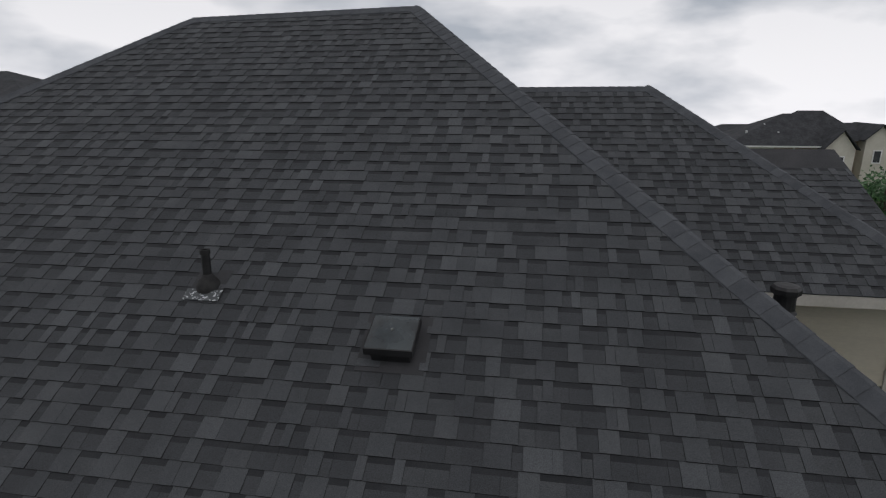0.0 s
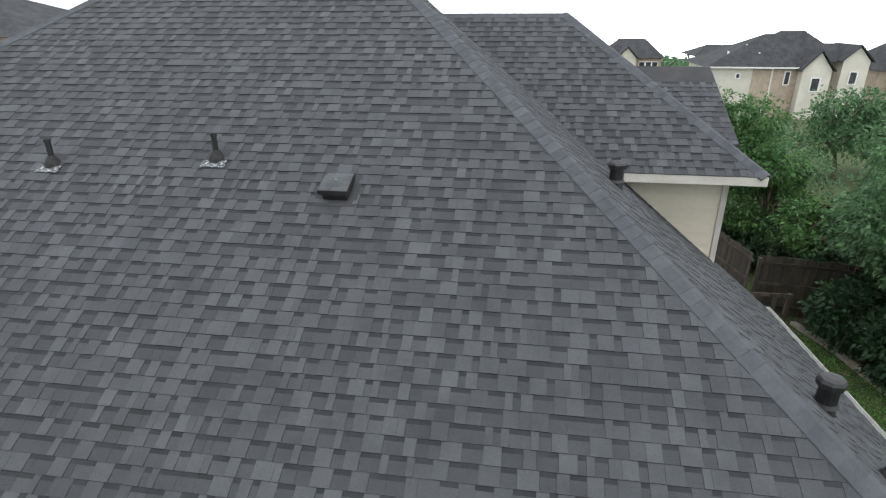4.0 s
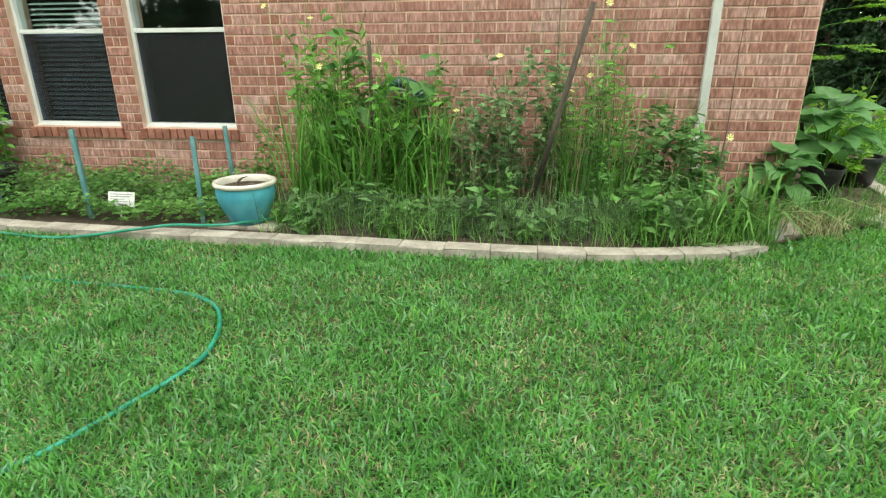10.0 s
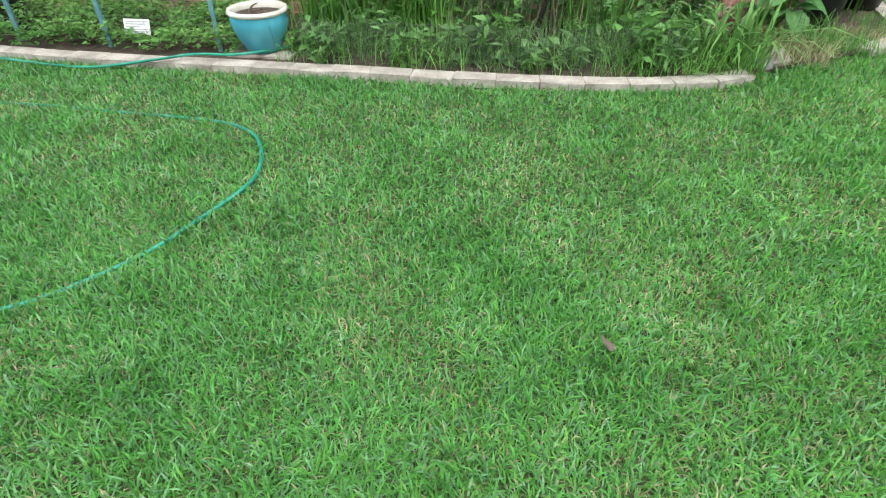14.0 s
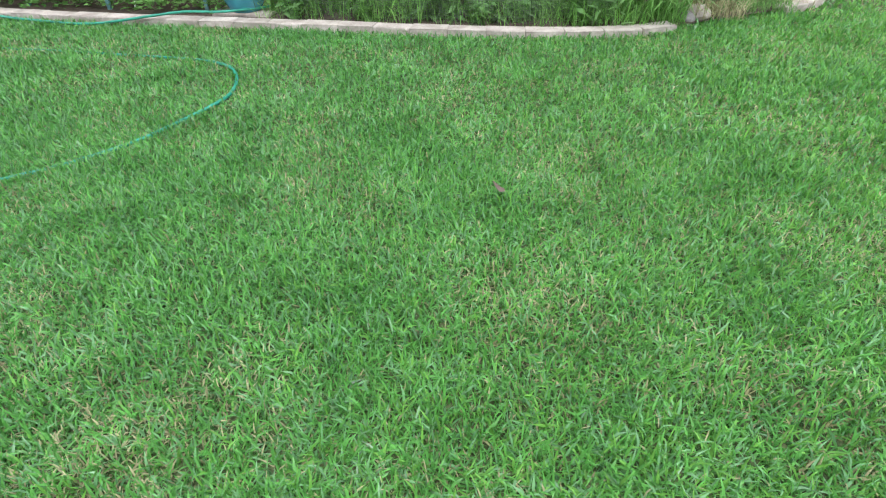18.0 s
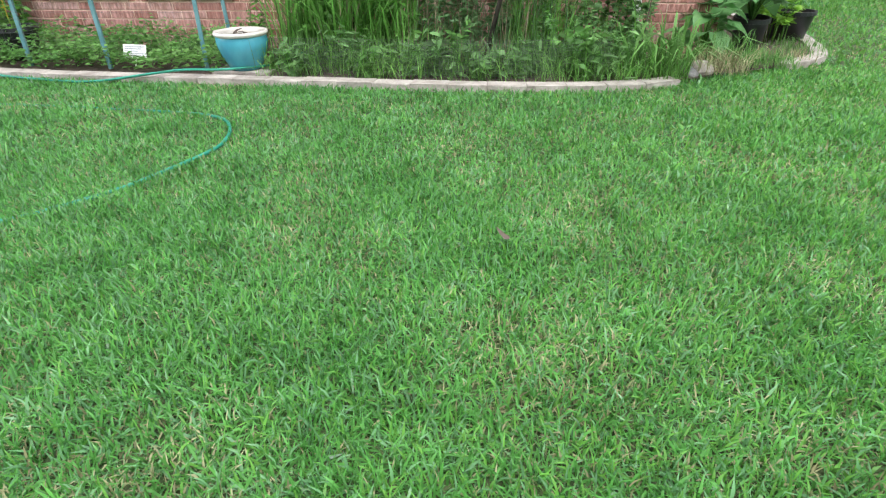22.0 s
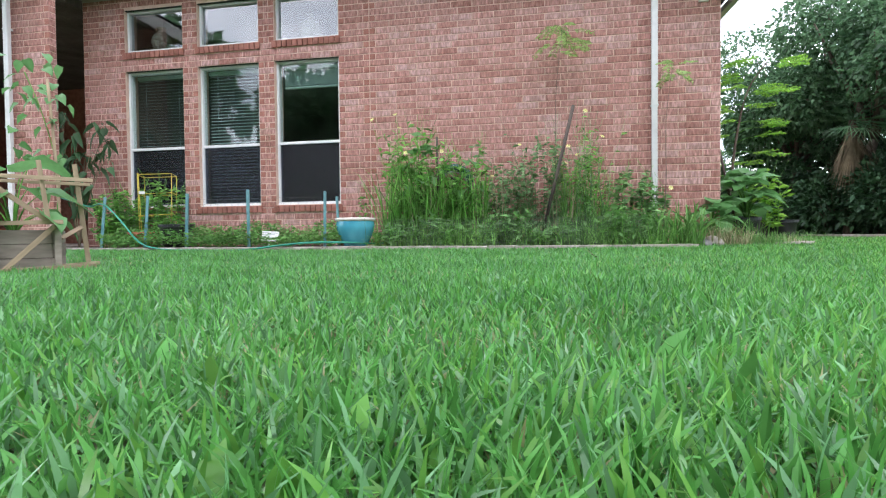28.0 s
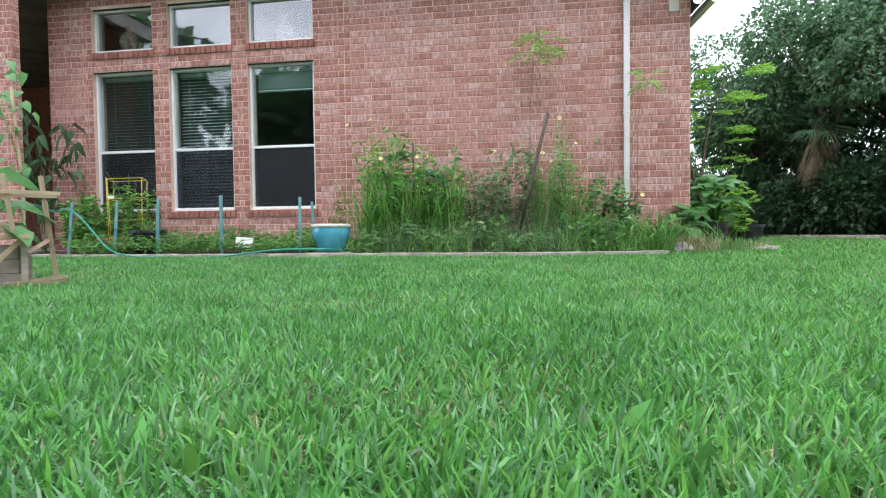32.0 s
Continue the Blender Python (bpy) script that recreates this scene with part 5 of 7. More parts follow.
def weed(name, x, y, rx, ry, h, stems, leaves, ll, lw, leafmat, stemmat, label, cat, seed, lean=0.25, low=0.05, up=0.4, flowers=0, r0=0.006, blades=0, bh=0.5, bw=0.016, group="", bl=0.62):
    """A plant of many stems with leaves set along them, and perhaps flowers and strap blades."""
    rr, rng = random.Random(seed), np.random.default_rng(seed)
    o = empty(name, pose(x, y, 0.04), label=label, category=cat, group=group)
    lines = []
    for _ in range(stems):
        b = (rr.uniform(-rx, rx), rr.uniform(-ry, ry), 0)
        lines.append(stem_line(rr, b, h * rr.uniform(0.55, 1.0), lean * rr.uniform(0.2, 1)))
    tagged(part("stem_mass", stems_mesh("stem_mass", lines, r0, stemmat), None, o), kind="stuff")
    P, D = [], []
    for _ in range(leaves):
        ln = rr.choice(lines)
        t = max(low, 0.86 * rr.random() ** 0.9) * (len(ln) - 1)
        i = min(int(t), len(ln) - 2)
        P.append(ln[i].lerp(ln[i + 1], t - i))
        a = rr.uniform(0, 6.28)
        D.append((math.cos(a), math.sin(a), rr.uniform(-0.4, up + 0.3)))
    if leaves:
        P, D = np.array([tuple(p) for p in P]), np.array(D)
        tagged(part("foliage", leaf_mesh("foliage", P, D, rng.uniform(0.6, 1.2, leaves) * ll, rng.uniform(0.7, 1.2, leaves) * lw, leafmat, rng), None, o), kind="stuff")
    if blades:
        P = np.stack([rng.uniform(-rx, rx, blades), rng.uniform(-ry, ry, blades), np.zeros(blades)], 1)
        tagged(part("strap_foliage", blade_mesh("strap_foliage", P, rng.uniform(0.3, 1.0, blades) * bh, rng.uniform(0.5, 1.1, blades) * bw, leafmat, rng, bl, 0.5 + 0.4 * (bl > 0.8)), None, o), kind="stuff")
    for k in range(flowers):
        ln = lines[k % len(lines)]
        b = bmesh.new()
        for a in range(7):
            c, s = math.cos(a * 0.898), math.sin(a * 0.898)
            q = [b.verts.new((c * 0.006 - s * 0.005, s * 0.006 + c * 0.005, 0)), b.verts.new((c * 0.03 - s * 0.009, s * 0.03 + c * 0.009, 0.008)), b.verts.new((c * 0.036, s * 0.036, 0.006)), b.verts.new((c * 0.03 + s * 0.009, s * 0.03 - c * 0.009, 0.008)), b.verts.new((c * 0.006 + s * 0.005, s * 0.006 - c * 0.005, 0))]
            b.faces.new(q)
        part("flower", b, MAT_PETAL, o, "small yellow flower", at=Matrix.Translation(ln[-1] + Vector((0, 0, 0.01))) @ pose(0, 0, 0, rr.uniform(15, 70), rr.uniform(-30, 30), 0) @ Matrix.Scale(0.80, 4))
    return o


# ---------------------------------------------------------------- bed plants
def hanging_shrub():
    """A tall shrub by the porch whose long leaves hang from arching twigs."""
    rr = random.Random(36)
    o = empty("climbing_shrub", pose(-3.72, -0.32, 0.05), label="tall shrub at the porch corner, shade put into its long hanging leaves", category="shrub")
    # The darker tree-leaf colour stands in for shade at the porch corner.
    kinds = [raw(*broad_leaf(0.19 + 0.03 * k, 0.065 + 0.012 * k, 0.5), "leaf", MAT_LEAF_TREE, True) for k in range(3)]
    lines = []
    for i in range(11):
        top = Vector((-0.25 + 0.09 * i, rr.uniform(-0.14, 0.12), rr.uniform(0.75, 1.85)))
        if top.z > 1.5:
            top.x *= 0.7
        way = catmull([(0, 0, 0), tuple(top * 0.5 + Vector((-0.04, 0, 0.12))), tuple(top), tuple(top + Vector((rr.uniform(-0.12, 0.16), -0.05, -0.14)))], 5)
        lines.append(way)
        for q in way[4:]:
            if rr.random() < 0.62:
                part("leaf", kinds[rr.randrange(3)], None, o, at=Matrix.Translation(q) @ Matrix.Rotation(rr.uniform(0, 6.28), 4, "Z") @ pose(0, 0, 0, rr.uniform(-62, -8), rr.uniform(-35, 35), 0))
    part("twig_mass", stems_mesh("twig_mass", lines, 0.009, MAT_TWIG), None, o)


FW = "tall green weed clump with yellow flowers before the wall"
weed("flowering_weed", 1.10, -0.55, 0.32, 0.26, 1.72, 36, 900, 0.125, 0.036, MAT_LEAF_BED, MAT_LEAF_BED, FW, "weed", 21, 0.20, 0.12, 0.9, 4, 0.005, 320, 1.15, 0.017)
weed("flowering_weed", 1.68, -0.55, 0.32, 0.24, 1.40, 28, 600, 0.115, 0.038, MAT_LEAF_BED, MAT_LEAF_BED, FW, "weed", 22, 0.18, 0.12, 0.9, 2, 0.005, 240, 1.05, 0.016)
weed("dry_weed", 2.22, -0.5, 0.26, 0.22, 1.22, 40, 950, 0.085, 0.036, MAT_LEAF_GREY, MAT_TWIG, "half-dried weed with brown stems and grey-green leaves", "weed", 23, 0.32, 0.10, 0.4, 1, 0.0055, 130, 0.8, 0.010)
weed("grey_leaved_weed", 2.60, -0.45, 0.24, 0.18, 1.50, 24, 820, 0.085, 0.038, MAT_LEAF_GREY, MAT_LEAF_GREY, "feathery grey-green weed before the brick wall", "weed", 24, 0.22, 0.25, 0.4, 2, 0.0045, 90, 0.7, 0.010)
weed("thin_stemmed_weed", 3.06, -0.55, 0.24, 0.22, 1.62, 44, 620, 0.10, 0.024, MAT_LEAF_BED, MAT_LEAF_GREY, "thin tall weed stems with yellow flower heads", "weed", 25, 0.24, 0.1, 0.8, 4, 0.0045, 170, 1.1, 0.010)
weed("leafy_shrub", 3.68, -0.40, 0.36, 0.24, 0.95, 30, 1050, 0.085, 0.048, MAT_LEAF_SHRUB, MAT_LEAF_BED, "leafy grey-green shrub at the foot of the downspout", "shrub", 26, 0.32, 0.12, 0.3, 2)
weed("low_shrub", 3.28, -0.78, 0.36, 0.14, 0.55, 30, 800, 0.055, 0.020, MAT_LEAF_SHRUB, MAT_LEAF_BED, "low feathery green shrub inside the bed edging", "shrub", 27, 0.4, 0.1, 0.3, 0, 0.004, 160, 0.42, 0.009)
weed("strap_grass", 3.98, -0.82, 0.24, 0.12, 0.2, 4, 0, 0.1, 0.02, MAT_LEAF_BRIGHTER, MAT_LEAF_BED, "arching strap-leaved grass by the edging", "ornamental grass", 28, blades=130, bh=0.55, bw=0.026, bl=1.1)
weed("fine_grass", 4.62, -0.46, 0.24, 0.16, 0.12, 4, 0, 0.1, 0.02, MAT_LEAF_BRIGHTER, MAT_GRASS, "tuft of fine arching grass at the bed corner", "ornamental grass", 29, blades=260, bh=0.34, bw=0.006)
weed("fine_grass", 5.5, 0.2, 0.22, 0.3, 0.10, 4, 0, 0.1, 0.02, MAT_LEAF_BRIGHTER, MAT_GRASS, "low tuft of fine arching grass by the pots", "ornamental grass", 30, blades=260, bh=0.17, bw=0.005)
weed("fine_grass", 4.95, -0.34, 0.26, 0.18, 0.10, 4, 0, 0.1, 0.02, MAT_LEAF_BRIGHTER, MAT_GRASS, "low tuft of fine arching grass by the pots", "ornamental grass", 38, blades=420, bh=0.17, bw=0.006, bl=0.9)
weed("fine_grass", 5.2, -0.08, 0.24, 0.16, 0.10, 4, 0, 0.1, 0.02, MAT_GRASS_DRY, MAT_GRASS, "low tuft of half-dry grass by the pots", "ornamental grass", 39, blades=260, bh=0.13, bw=0.006, bl=0.9)
weed("dry_grass", 4.40, -0.68, 0.32, 0.14, 0.12, 3, 0, 0.1, 0.02, MAT_GRASS_DRY, MAT_TWIG, "dry brown grass tuft at the gap in the edging", "ornamental grass", 31, blades=420, bh=0.26, bw=0.006, bl=0.9)
weed("small_shrub", 5.34, 0.72, 0.17, 0.15, 1.10, 14, 360, 0.10, 0.05, MAT_LEAF_BRIGHT, MAT_LEAF_BED, "light green shrub growing in a black pot", "shrub", 32, 0.32, 0.32, 0.4, 0)
weed("sparse_shrub", 0.46, -0.38, 0.16, 0.14, 0.78, 8, 120, 0.075, 0.035, MAT_LEAF_BED, MAT_TWIG, "sparse young shrub beside the blue pot", "shrub", 33, 0.35, 0.3, 0.3, 0)
weed("tomato_plant", -2.52, -0.36, 0.30, 0.20, 1.08, 24, 1500, 0.09, 0.042, MAT_LEAF_BED, MAT_LEAF_BED, "leafy tomato plant in a yellow wire cage", "tomato plant", 34, 0.34, 0.15, 0.3, 0)
weed("leafy_shrub", -3.0, -0.44, 0.30, 0.22, 0.95, 22, 1250, 0.095, 0.046, MAT_LEAF_BED, MAT_LEAF_BED, "leafy green shrub at the porch end of the bed", "shrub", 35, 0.3, 0.15, 0.2, 0)
hanging_shrub()
weed("potted_herb", -1.95, -0.68, 0.12, 0.12, 0.5, 9, 220, 0.07, 0.035, MAT_LEAF_BED, MAT_LEAF_BED, "leafy herb growing from the black pot", "vegetable plant", 37, 0.4, 0.3, 0.2, 0)
for _i, _x in enumerate((1.30, 1.92, 2.45, 2.92)):
    weed("dry_stalks", _x, -0.62, 0.22, 0.20, 1.25 - 0.1 * (_i % 2), 13, 0, 0.1, 0.02, MAT_LEAF_BED, MAT_TWIG, "bundle of thin dry weed stalks", "weed", 301 + _i, 0.38, r0=0.0042, blades=12, bh=0.7, bw=0.008, group="dry stalks", bl=0.9)
for _i in range(11):
    weed("low_weed", 0.92 + 0.26 * _i + 0.07 * math.sin(_i * 5.1), -1.0 + 0.09 * math.cos(_i * 3.3), 0.15, 0.12, 0.24 + 0.26 * math.sin(_i * 2.3) ** 2, 9, 90, 0.09 + 0.025 * (_i % 3), 0.042 + 0.014 * (_i % 2), MAT_LEAF_SHRUB if _i % 3 else MAT_LEAF_BRIGHTER, MAT_LEAF_BED, "small leafy weed inside the bed edging", "weed", 200 + _i, 0.5, 0.05, 0.4, 0, 0.003, 30, 0.40, 0.008, "low weeds in the bed")


def ground_cover():
    rng = np.random.default_rng(5)
    n = 7600
    x = rng.uniform(-2.7, 0.42, n)
    y = rng.uniform(-1.2, -0.06, n)
    h = 0.07 + 0.22 * np.abs(np.sin(x * 3.1 + 1) * np.cos(y * 4.7)) + 0.06 * rng.random(n)
    P = np.stack([x, y, 0.05 + h * rng.random(n) ** 0.5], 1)
    a = rng.uniform(0, 6.28, n)
    D = np.stack([np.cos(a), np.sin(a), rng.uniform(-0.1, 0.5, n)], 1)
    tagged(part("ground_cover", leaf_mesh("ground_cover", P, D, rng.uniform(0.03, 0.07, n), rng.uniform(0.018, 0.04, n), MAT_LEAF_BRIGHTER, rng), None), label="low leafy ground cover filling the bed", category="ground cover", kind="stuff")
    n = 1700
    x = rng.uniform(0.75, 4.2, n)
    y = np.clip(rng.normal(-0.95, 0.2, n), -1.24 + 0.2 * np.clip(x - 3.2, 0, 1), -0.05)
    P = np.stack([x, y, np.full(n, 0.04)], 1)
    tagged(part("bed_grass", blade_mesh("bed_grass", P, rng.uniform(0.08, 0.42, n) * rng.uniform(0.5, 1, n), rng.uniform(0.003, 0.007, n), MAT_LEAF_BED, rng, 1.0, 0.8), None), label="tangled long grass growing in the bed", category="grass", kind="stuff")


ground_cover()


def broad_plant(name, m, n, ll, h, label, cat, seed, mat=None):
    rr = random.Random(seed)
    o = empty(name, m, label=label, category=cat)
    kinds = []
    for k in range(3):
        v, f = broad_leaf(ll * (0.8 + 0.2 * k), ll * (0.72 + 0.12 * k), 0.25 + 0.15 * k)
        kinds.append(raw(v, f, "leaf", mat or MAT_LEAF_BIG, True))
    lines = []
    for i in range(n):
        a = 6.28 * i / n * 2.4 + rr.uniform(-0.4, 0.4)
        t = (i + 0.5) / n
        z = h * (0.28 + 0.72 * t) * rr.uniform(0.85, 1.0)
        r = ll * (1.15 - 0.75 * t) * rr.uniform(0.6, 1.0)
        p = Vector((math.cos(a) * r, math.sin(a) * r, z))
        lines.append([Vector((0, 0, 0)), p * 0.4 + Vector((0, 0, z * 0.25)), p])
        part("leaf", kinds[i % 3], None, o, at=Matrix.Translation(p) @ Matrix.Rotation(a - math.pi / 2, 4, "Z") @ pose(0, 0, 0, rr.uniform(-35, 15) + 30 * t, rr.uniform(-20, 20), 0))
    tagged(part("stalk_mass", stems_mesh("stalk_mass", [catmull(l, 3) for l in lines], 0.008, MAT_LEAF_BED), None, o), kind="stuff")
    return o


broad_plant("broad_leaved_plant", pose(4.98, 0.24, 0.30), 46, 0.215, 0.60, "broad-leaved green plant in a black pot by the house corner", "potted plant", 41)
broad_plant("broad_leaved_plant", pose(4.50, -0.14, 0.05), 34, 0.20, 0.50, "broad-leaved green plant spreading over the bed corner", "plant", 42)
broad_plant("squash_plant", pose(1.18, -0.52, 0.22), 22, 0.17, 1.15, "squash vine with broad round leaves among the weeds", "plant", 43)
broad_plant("squash_plant", pose(1.78, -0.46, 0.22), 14, 0.16, 1.05, "squash vine with broad round leaves among the weeds", "plant", 46)
broad_plant("squash_plant", pose(-0.63, -4.0, 0.19), 11, 0.25, 0.50, "squash plant with broad leaves in the wooden planter", "plant", 44)
vine = empty("bean_vine", pose(-1.02, -3.30, -0.05), label="climbing bean vine with pale leaves on a pole", category="plant")
_rr = random.Random(45)
_v, _f = broad_leaf(0.095, 0.075, 0.4)
_me = raw(_v, _f, "leaf", MAT_LEAF_BIG, True)
part("pole", tube(catmull([(-0.03, 0, -0.03), (0.02, 0, 0.5), (0.0, 0, 0.9), (-0.05, 0, 1.45)], 4), 0.011, MAT_WOOD, "pole", 7), None, vine)
part("stem", tube(catmull([(0.06, -0.03, 0.0), (0.03, -0.02, 0.4), (-0.02, 0.03, 0.8), (-0.08, -0.03, 1.2), (-0.2, -0.05, 1.5)], 4), 0.004, MAT_LEAF_BED, "stem", 5), None, vine)
for _i in range(40):
    part("leaf", _me, None, vine, at=Matrix.Translation((-0.14 + _rr.uniform(-0.26, 0.20), _rr.uniform(-0.12, 0.12), 0.80 + 0.85 * _rr.random())) @ pose(0, 0, 0, _rr.uniform(-60, 0), _rr.uniform(-30, 30), _rr.uniform(0, 360)))


def feather_tree(name, base, height, crown, fronds, fl, label, seed, trunk_r=0.012, mat=None, lean=(0, 0)):
    """A slender tree whose compound leaves carry pairs of leaflets."""
    rr, rng = random.Random(seed), np.random.default_rng(seed)
    o = empty(name, pose(*base), label=label, category="young tree")
    top = Vector((lean[0], lean[1], height))
    trunk = catmull([(0, 0, 0), (lean[0] * 0.2 + 0.02, lean[1] * 0.3, height * 0.35), (lean[0] * 0.6 - 0.02, lean[1] * 0.7, height * 0.7), tuple(top)], 4)
    part("trunk", raw(*tube_geo(trunk, [trunk_r * (1 - 0.7 * i / (len(trunk) - 1)) for i in range(len(trunk))], 7), "trunk", MAT_BARK, True), None, o)
    P, D, lines = [], [], []
    for i in range(fronds):
        t = rr.random()
        b = trunk[-1 - int(t * crown[2] * len(trunk))]
        a = rr.uniform(0, 6.28)
        r = crown[0] * rr.uniform(0.15, 0.8)
        e = Vector((b.x + math.cos(a) * r, b.y + math.sin(a) * r, b.z + rr.uniform(-0.5, 0.5) * crown[1]))
        lines.append([b, b.lerp(e, 0.5) + Vector((0, 0, 0.05 * crown[1])), e])
        d = Vector((math.cos(a), math.sin(a), rr.uniform(-0.5, 0.25))).normalized()
        s = d.cross(Vector((0, 0, 1))).normalized()
        for k in range(9):
            q = e + d * fl * (k + 1) / 9 - Vector((0, 0, 0.25 * fl * ((k + 1) / 9) ** 2))
            for sg in (-1, 1):
                P.append(tuple(q))
                D.append(tuple(s * sg + d * 0.45 + Vector((0, 0, rr.uniform(-0.3, 0.1)))))
        lines.append([e, e + d * fl * 0.5 - Vector((0, 0, 0.06 * fl)), e + d * fl - Vector((0, 0, 0.25 * fl))])
    tagged(part("branch_mass", stems_mesh("branch_mass", lines, trunk_r * 0.35, MAT_LEAF_BED, 4), None, o), kind="stuff")
    n = len(P)
    part("crown", leaf_mesh("crown", np.array(P), np.array(D), rng.uniform(0.8, 1.2, n) * fl * 0.30, rng.uniform(0.8, 1.2, n) * fl * 0.12, mat or MAT_LEAF_BRIGHT, rng), None, o)
    return o


def young_tree():
    """A slender leaning tree with layered, twice-divided fronds."""
    rr, rng = random.Random(51), np.random.default_rng(51)
    o = empty("young_tree", pose(5.08, 1.5, 0), label="slender young tree with light green feathery fronds at the house corner", category="young tree")
    trunk = catmull([(0, 0, -0.02), (0.10, 0.02, 0.8), (0.18, 0.0, 1.55), (0.33, 0.03, 2.15), (0.62, 0.05, 2.58)], 5)
    part("trunk", raw(*tube_geo(trunk, [0.026 - 0.02 * i / (len(trunk) - 1) for i in range(len(trunk))], 8), "trunk", MAT_BARK, True), None, o)
    P, D, lines = [], [], []
    for k in range(23):
        t = 0.32 + 0.68 * k / 22
        b = trunk[min(int(t * (len(trunk) - 1)), len(trunk) - 1)]
        a = (0.0 if k % 2 else math.pi) + rr.uniform(-0.75, 0.75)
        d = Vector((math.cos(a), math.sin(a), rr.uniform(-0.05, 0.3))).normalized()
        reach = (0.12 + 0.16 * rr.random()) * (1.0 if k % 2 else 0.7)
        e = b + d * reach
        s = d.cross(Vector((0, 0, 1))).normalized()
        L = 0.34 * rr.uniform(0.8, 1.15)
        rib = [e + d * L * u - Vector((0, 0, 0.22 * L * u * u)) for u in (0, 0.33, 0.66, 1.0)]
        lines += [[b, b.lerp(e, 0.5) + Vector((0, 0, 0.02)), e], rib]
        for j in range(6):
            u = (j + 0.6) / 6
            q = e + d * L * u - Vector((0, 0, 0.22 * L * u * u))
            for sg in (-1, 1):
                w = (s * sg + d * 0.55 + Vector((0, 0, rr.uniform(-0.25, 0.05)))).normalized()
                n = w.cross(Vector((0, 0, 1))).normalized()
                pl = L * (0.46 - 0.34 * abs(u - 0.35))
                for m in range(4):
                    r = q + w * pl * (m + 0.7) / 4
                    for sh in (-1, 1):
                        P.append(tuple(r))
                        D.append(tuple(n * sh + w * 0.7 + Vector((0, 0, rr.uniform(-0.25, 0.15)))))
                P.append(tuple(q + w * pl))
                D.append(tuple(w))
    tagged(part("branch_mass", stems_mesh("branch_mass", lines, 0.006, MAT_LEAF_BED, 4), None, o), kind="stuff")
    n = len(P)
    part("crown", leaf_mesh("crown", np.array(P), np.array(D), rng.uniform(0.035, 0.055, n), rng.uniform(0.022, 0.034, n), MAT_LEAF_BRIGHT, rng), None, o)


young_tree()
feather_tree("sapling", (2.72, -0.42, 0.05), 2.42, (0.20, 0.24, 0.09), 17, 0.21, "thin sapling with a tuft of feathery leaves", 52, 0.006, MAT_LEAF_PALE, lean=(0.12, 0))
feather_tree("sapling", (3.88, -0.62, 0.05), 1.86, (0.14, 0.15, 0.08), 9, 0.18, "thin sapling with a tuft of feathery leaves", 53, 0.006, MAT_LEAF_PALE, lean=(0.1, 0))


# ---------------------------------------------------------------- wire netting round the bed
def netting(name, a, b, z0, z1, nx, nz, r, label):
    v, f = [], []
    a, b = Vector(a), Vector(b)
    for i in range(nx + 1):
        p = a.lerp(b, i / nx)
        w = 0.02 * math.sin(i * 0.5)
        tube_geo([(p.x, p.y + w, z0), (p.x, p.y + w * 0.4, z1)], r, 3, v, f, False)
    for k in range(nz + 1):
        z = z0 + (z1 - z0) * k / nz
        tube_geo([(a.lerp(b, i / 12).x, a.lerp(b, i / 12).y + 0.02 * math.sin(i / 12 * nx * 0.5) * (1 - 0.6 * k / nz), z) for i in range(13)], r, 3, v, f, False)
    return tagged(part(name, raw(v, f, name, MAT_MESH), None), label=label, category="wire netting")


netting("wire_netting", (0.9, -1.16, 0), (2.6, -1.18, 0), 0.05, 0.34, 70, 15, 0.0009, "fine grey wire netting inside the bed edging")
netting("wire_netting", (2.6, -1.18, 0), (3.6, -1.05, 0), 0.05, 0.34, 40, 15, 0.0009, "fine grey wire netting inside the bed edging")
netting("wire_netting", (-2.7, -0.74, 0), (-1.5, -1.03, 0), 0.10, 0.62, 14, 9, 0.0009, "thin wire netting strung between the stakes")
netting("wire_netting", (-1.5, -1.03, 0), (0.14, -0.97, 0), 0.10, 0.62, 18, 9, 0.0009, "thin wire netting strung between the stakes")

stone = empty("rock", pose(4.26, -0.80, 0.05), label="grey rough rock at the gap in the edging", category="rock")
b_ = bmesh.new()
bmesh.ops.create_icosphere(b_, subdivisions=3, radius=0.075)
for v_ in b_.verts:
    v_.co *= 1 + 0.35 * noise.noise(v_.co * 14)
    v_.co.z *= 0.75
part("body", b_, MAT_ROCK, stone, smooth=True)
tagged(part("dry_leaf", raw(*broad_leaf(0.06, 0.04, -0.5), "dry_leaf", MAT_BARK, True), at=pose(2.965, -3.75, 0.04, 10, 8, 70)), label="curled brown dry leaf lying on the lawn", category="leaf")


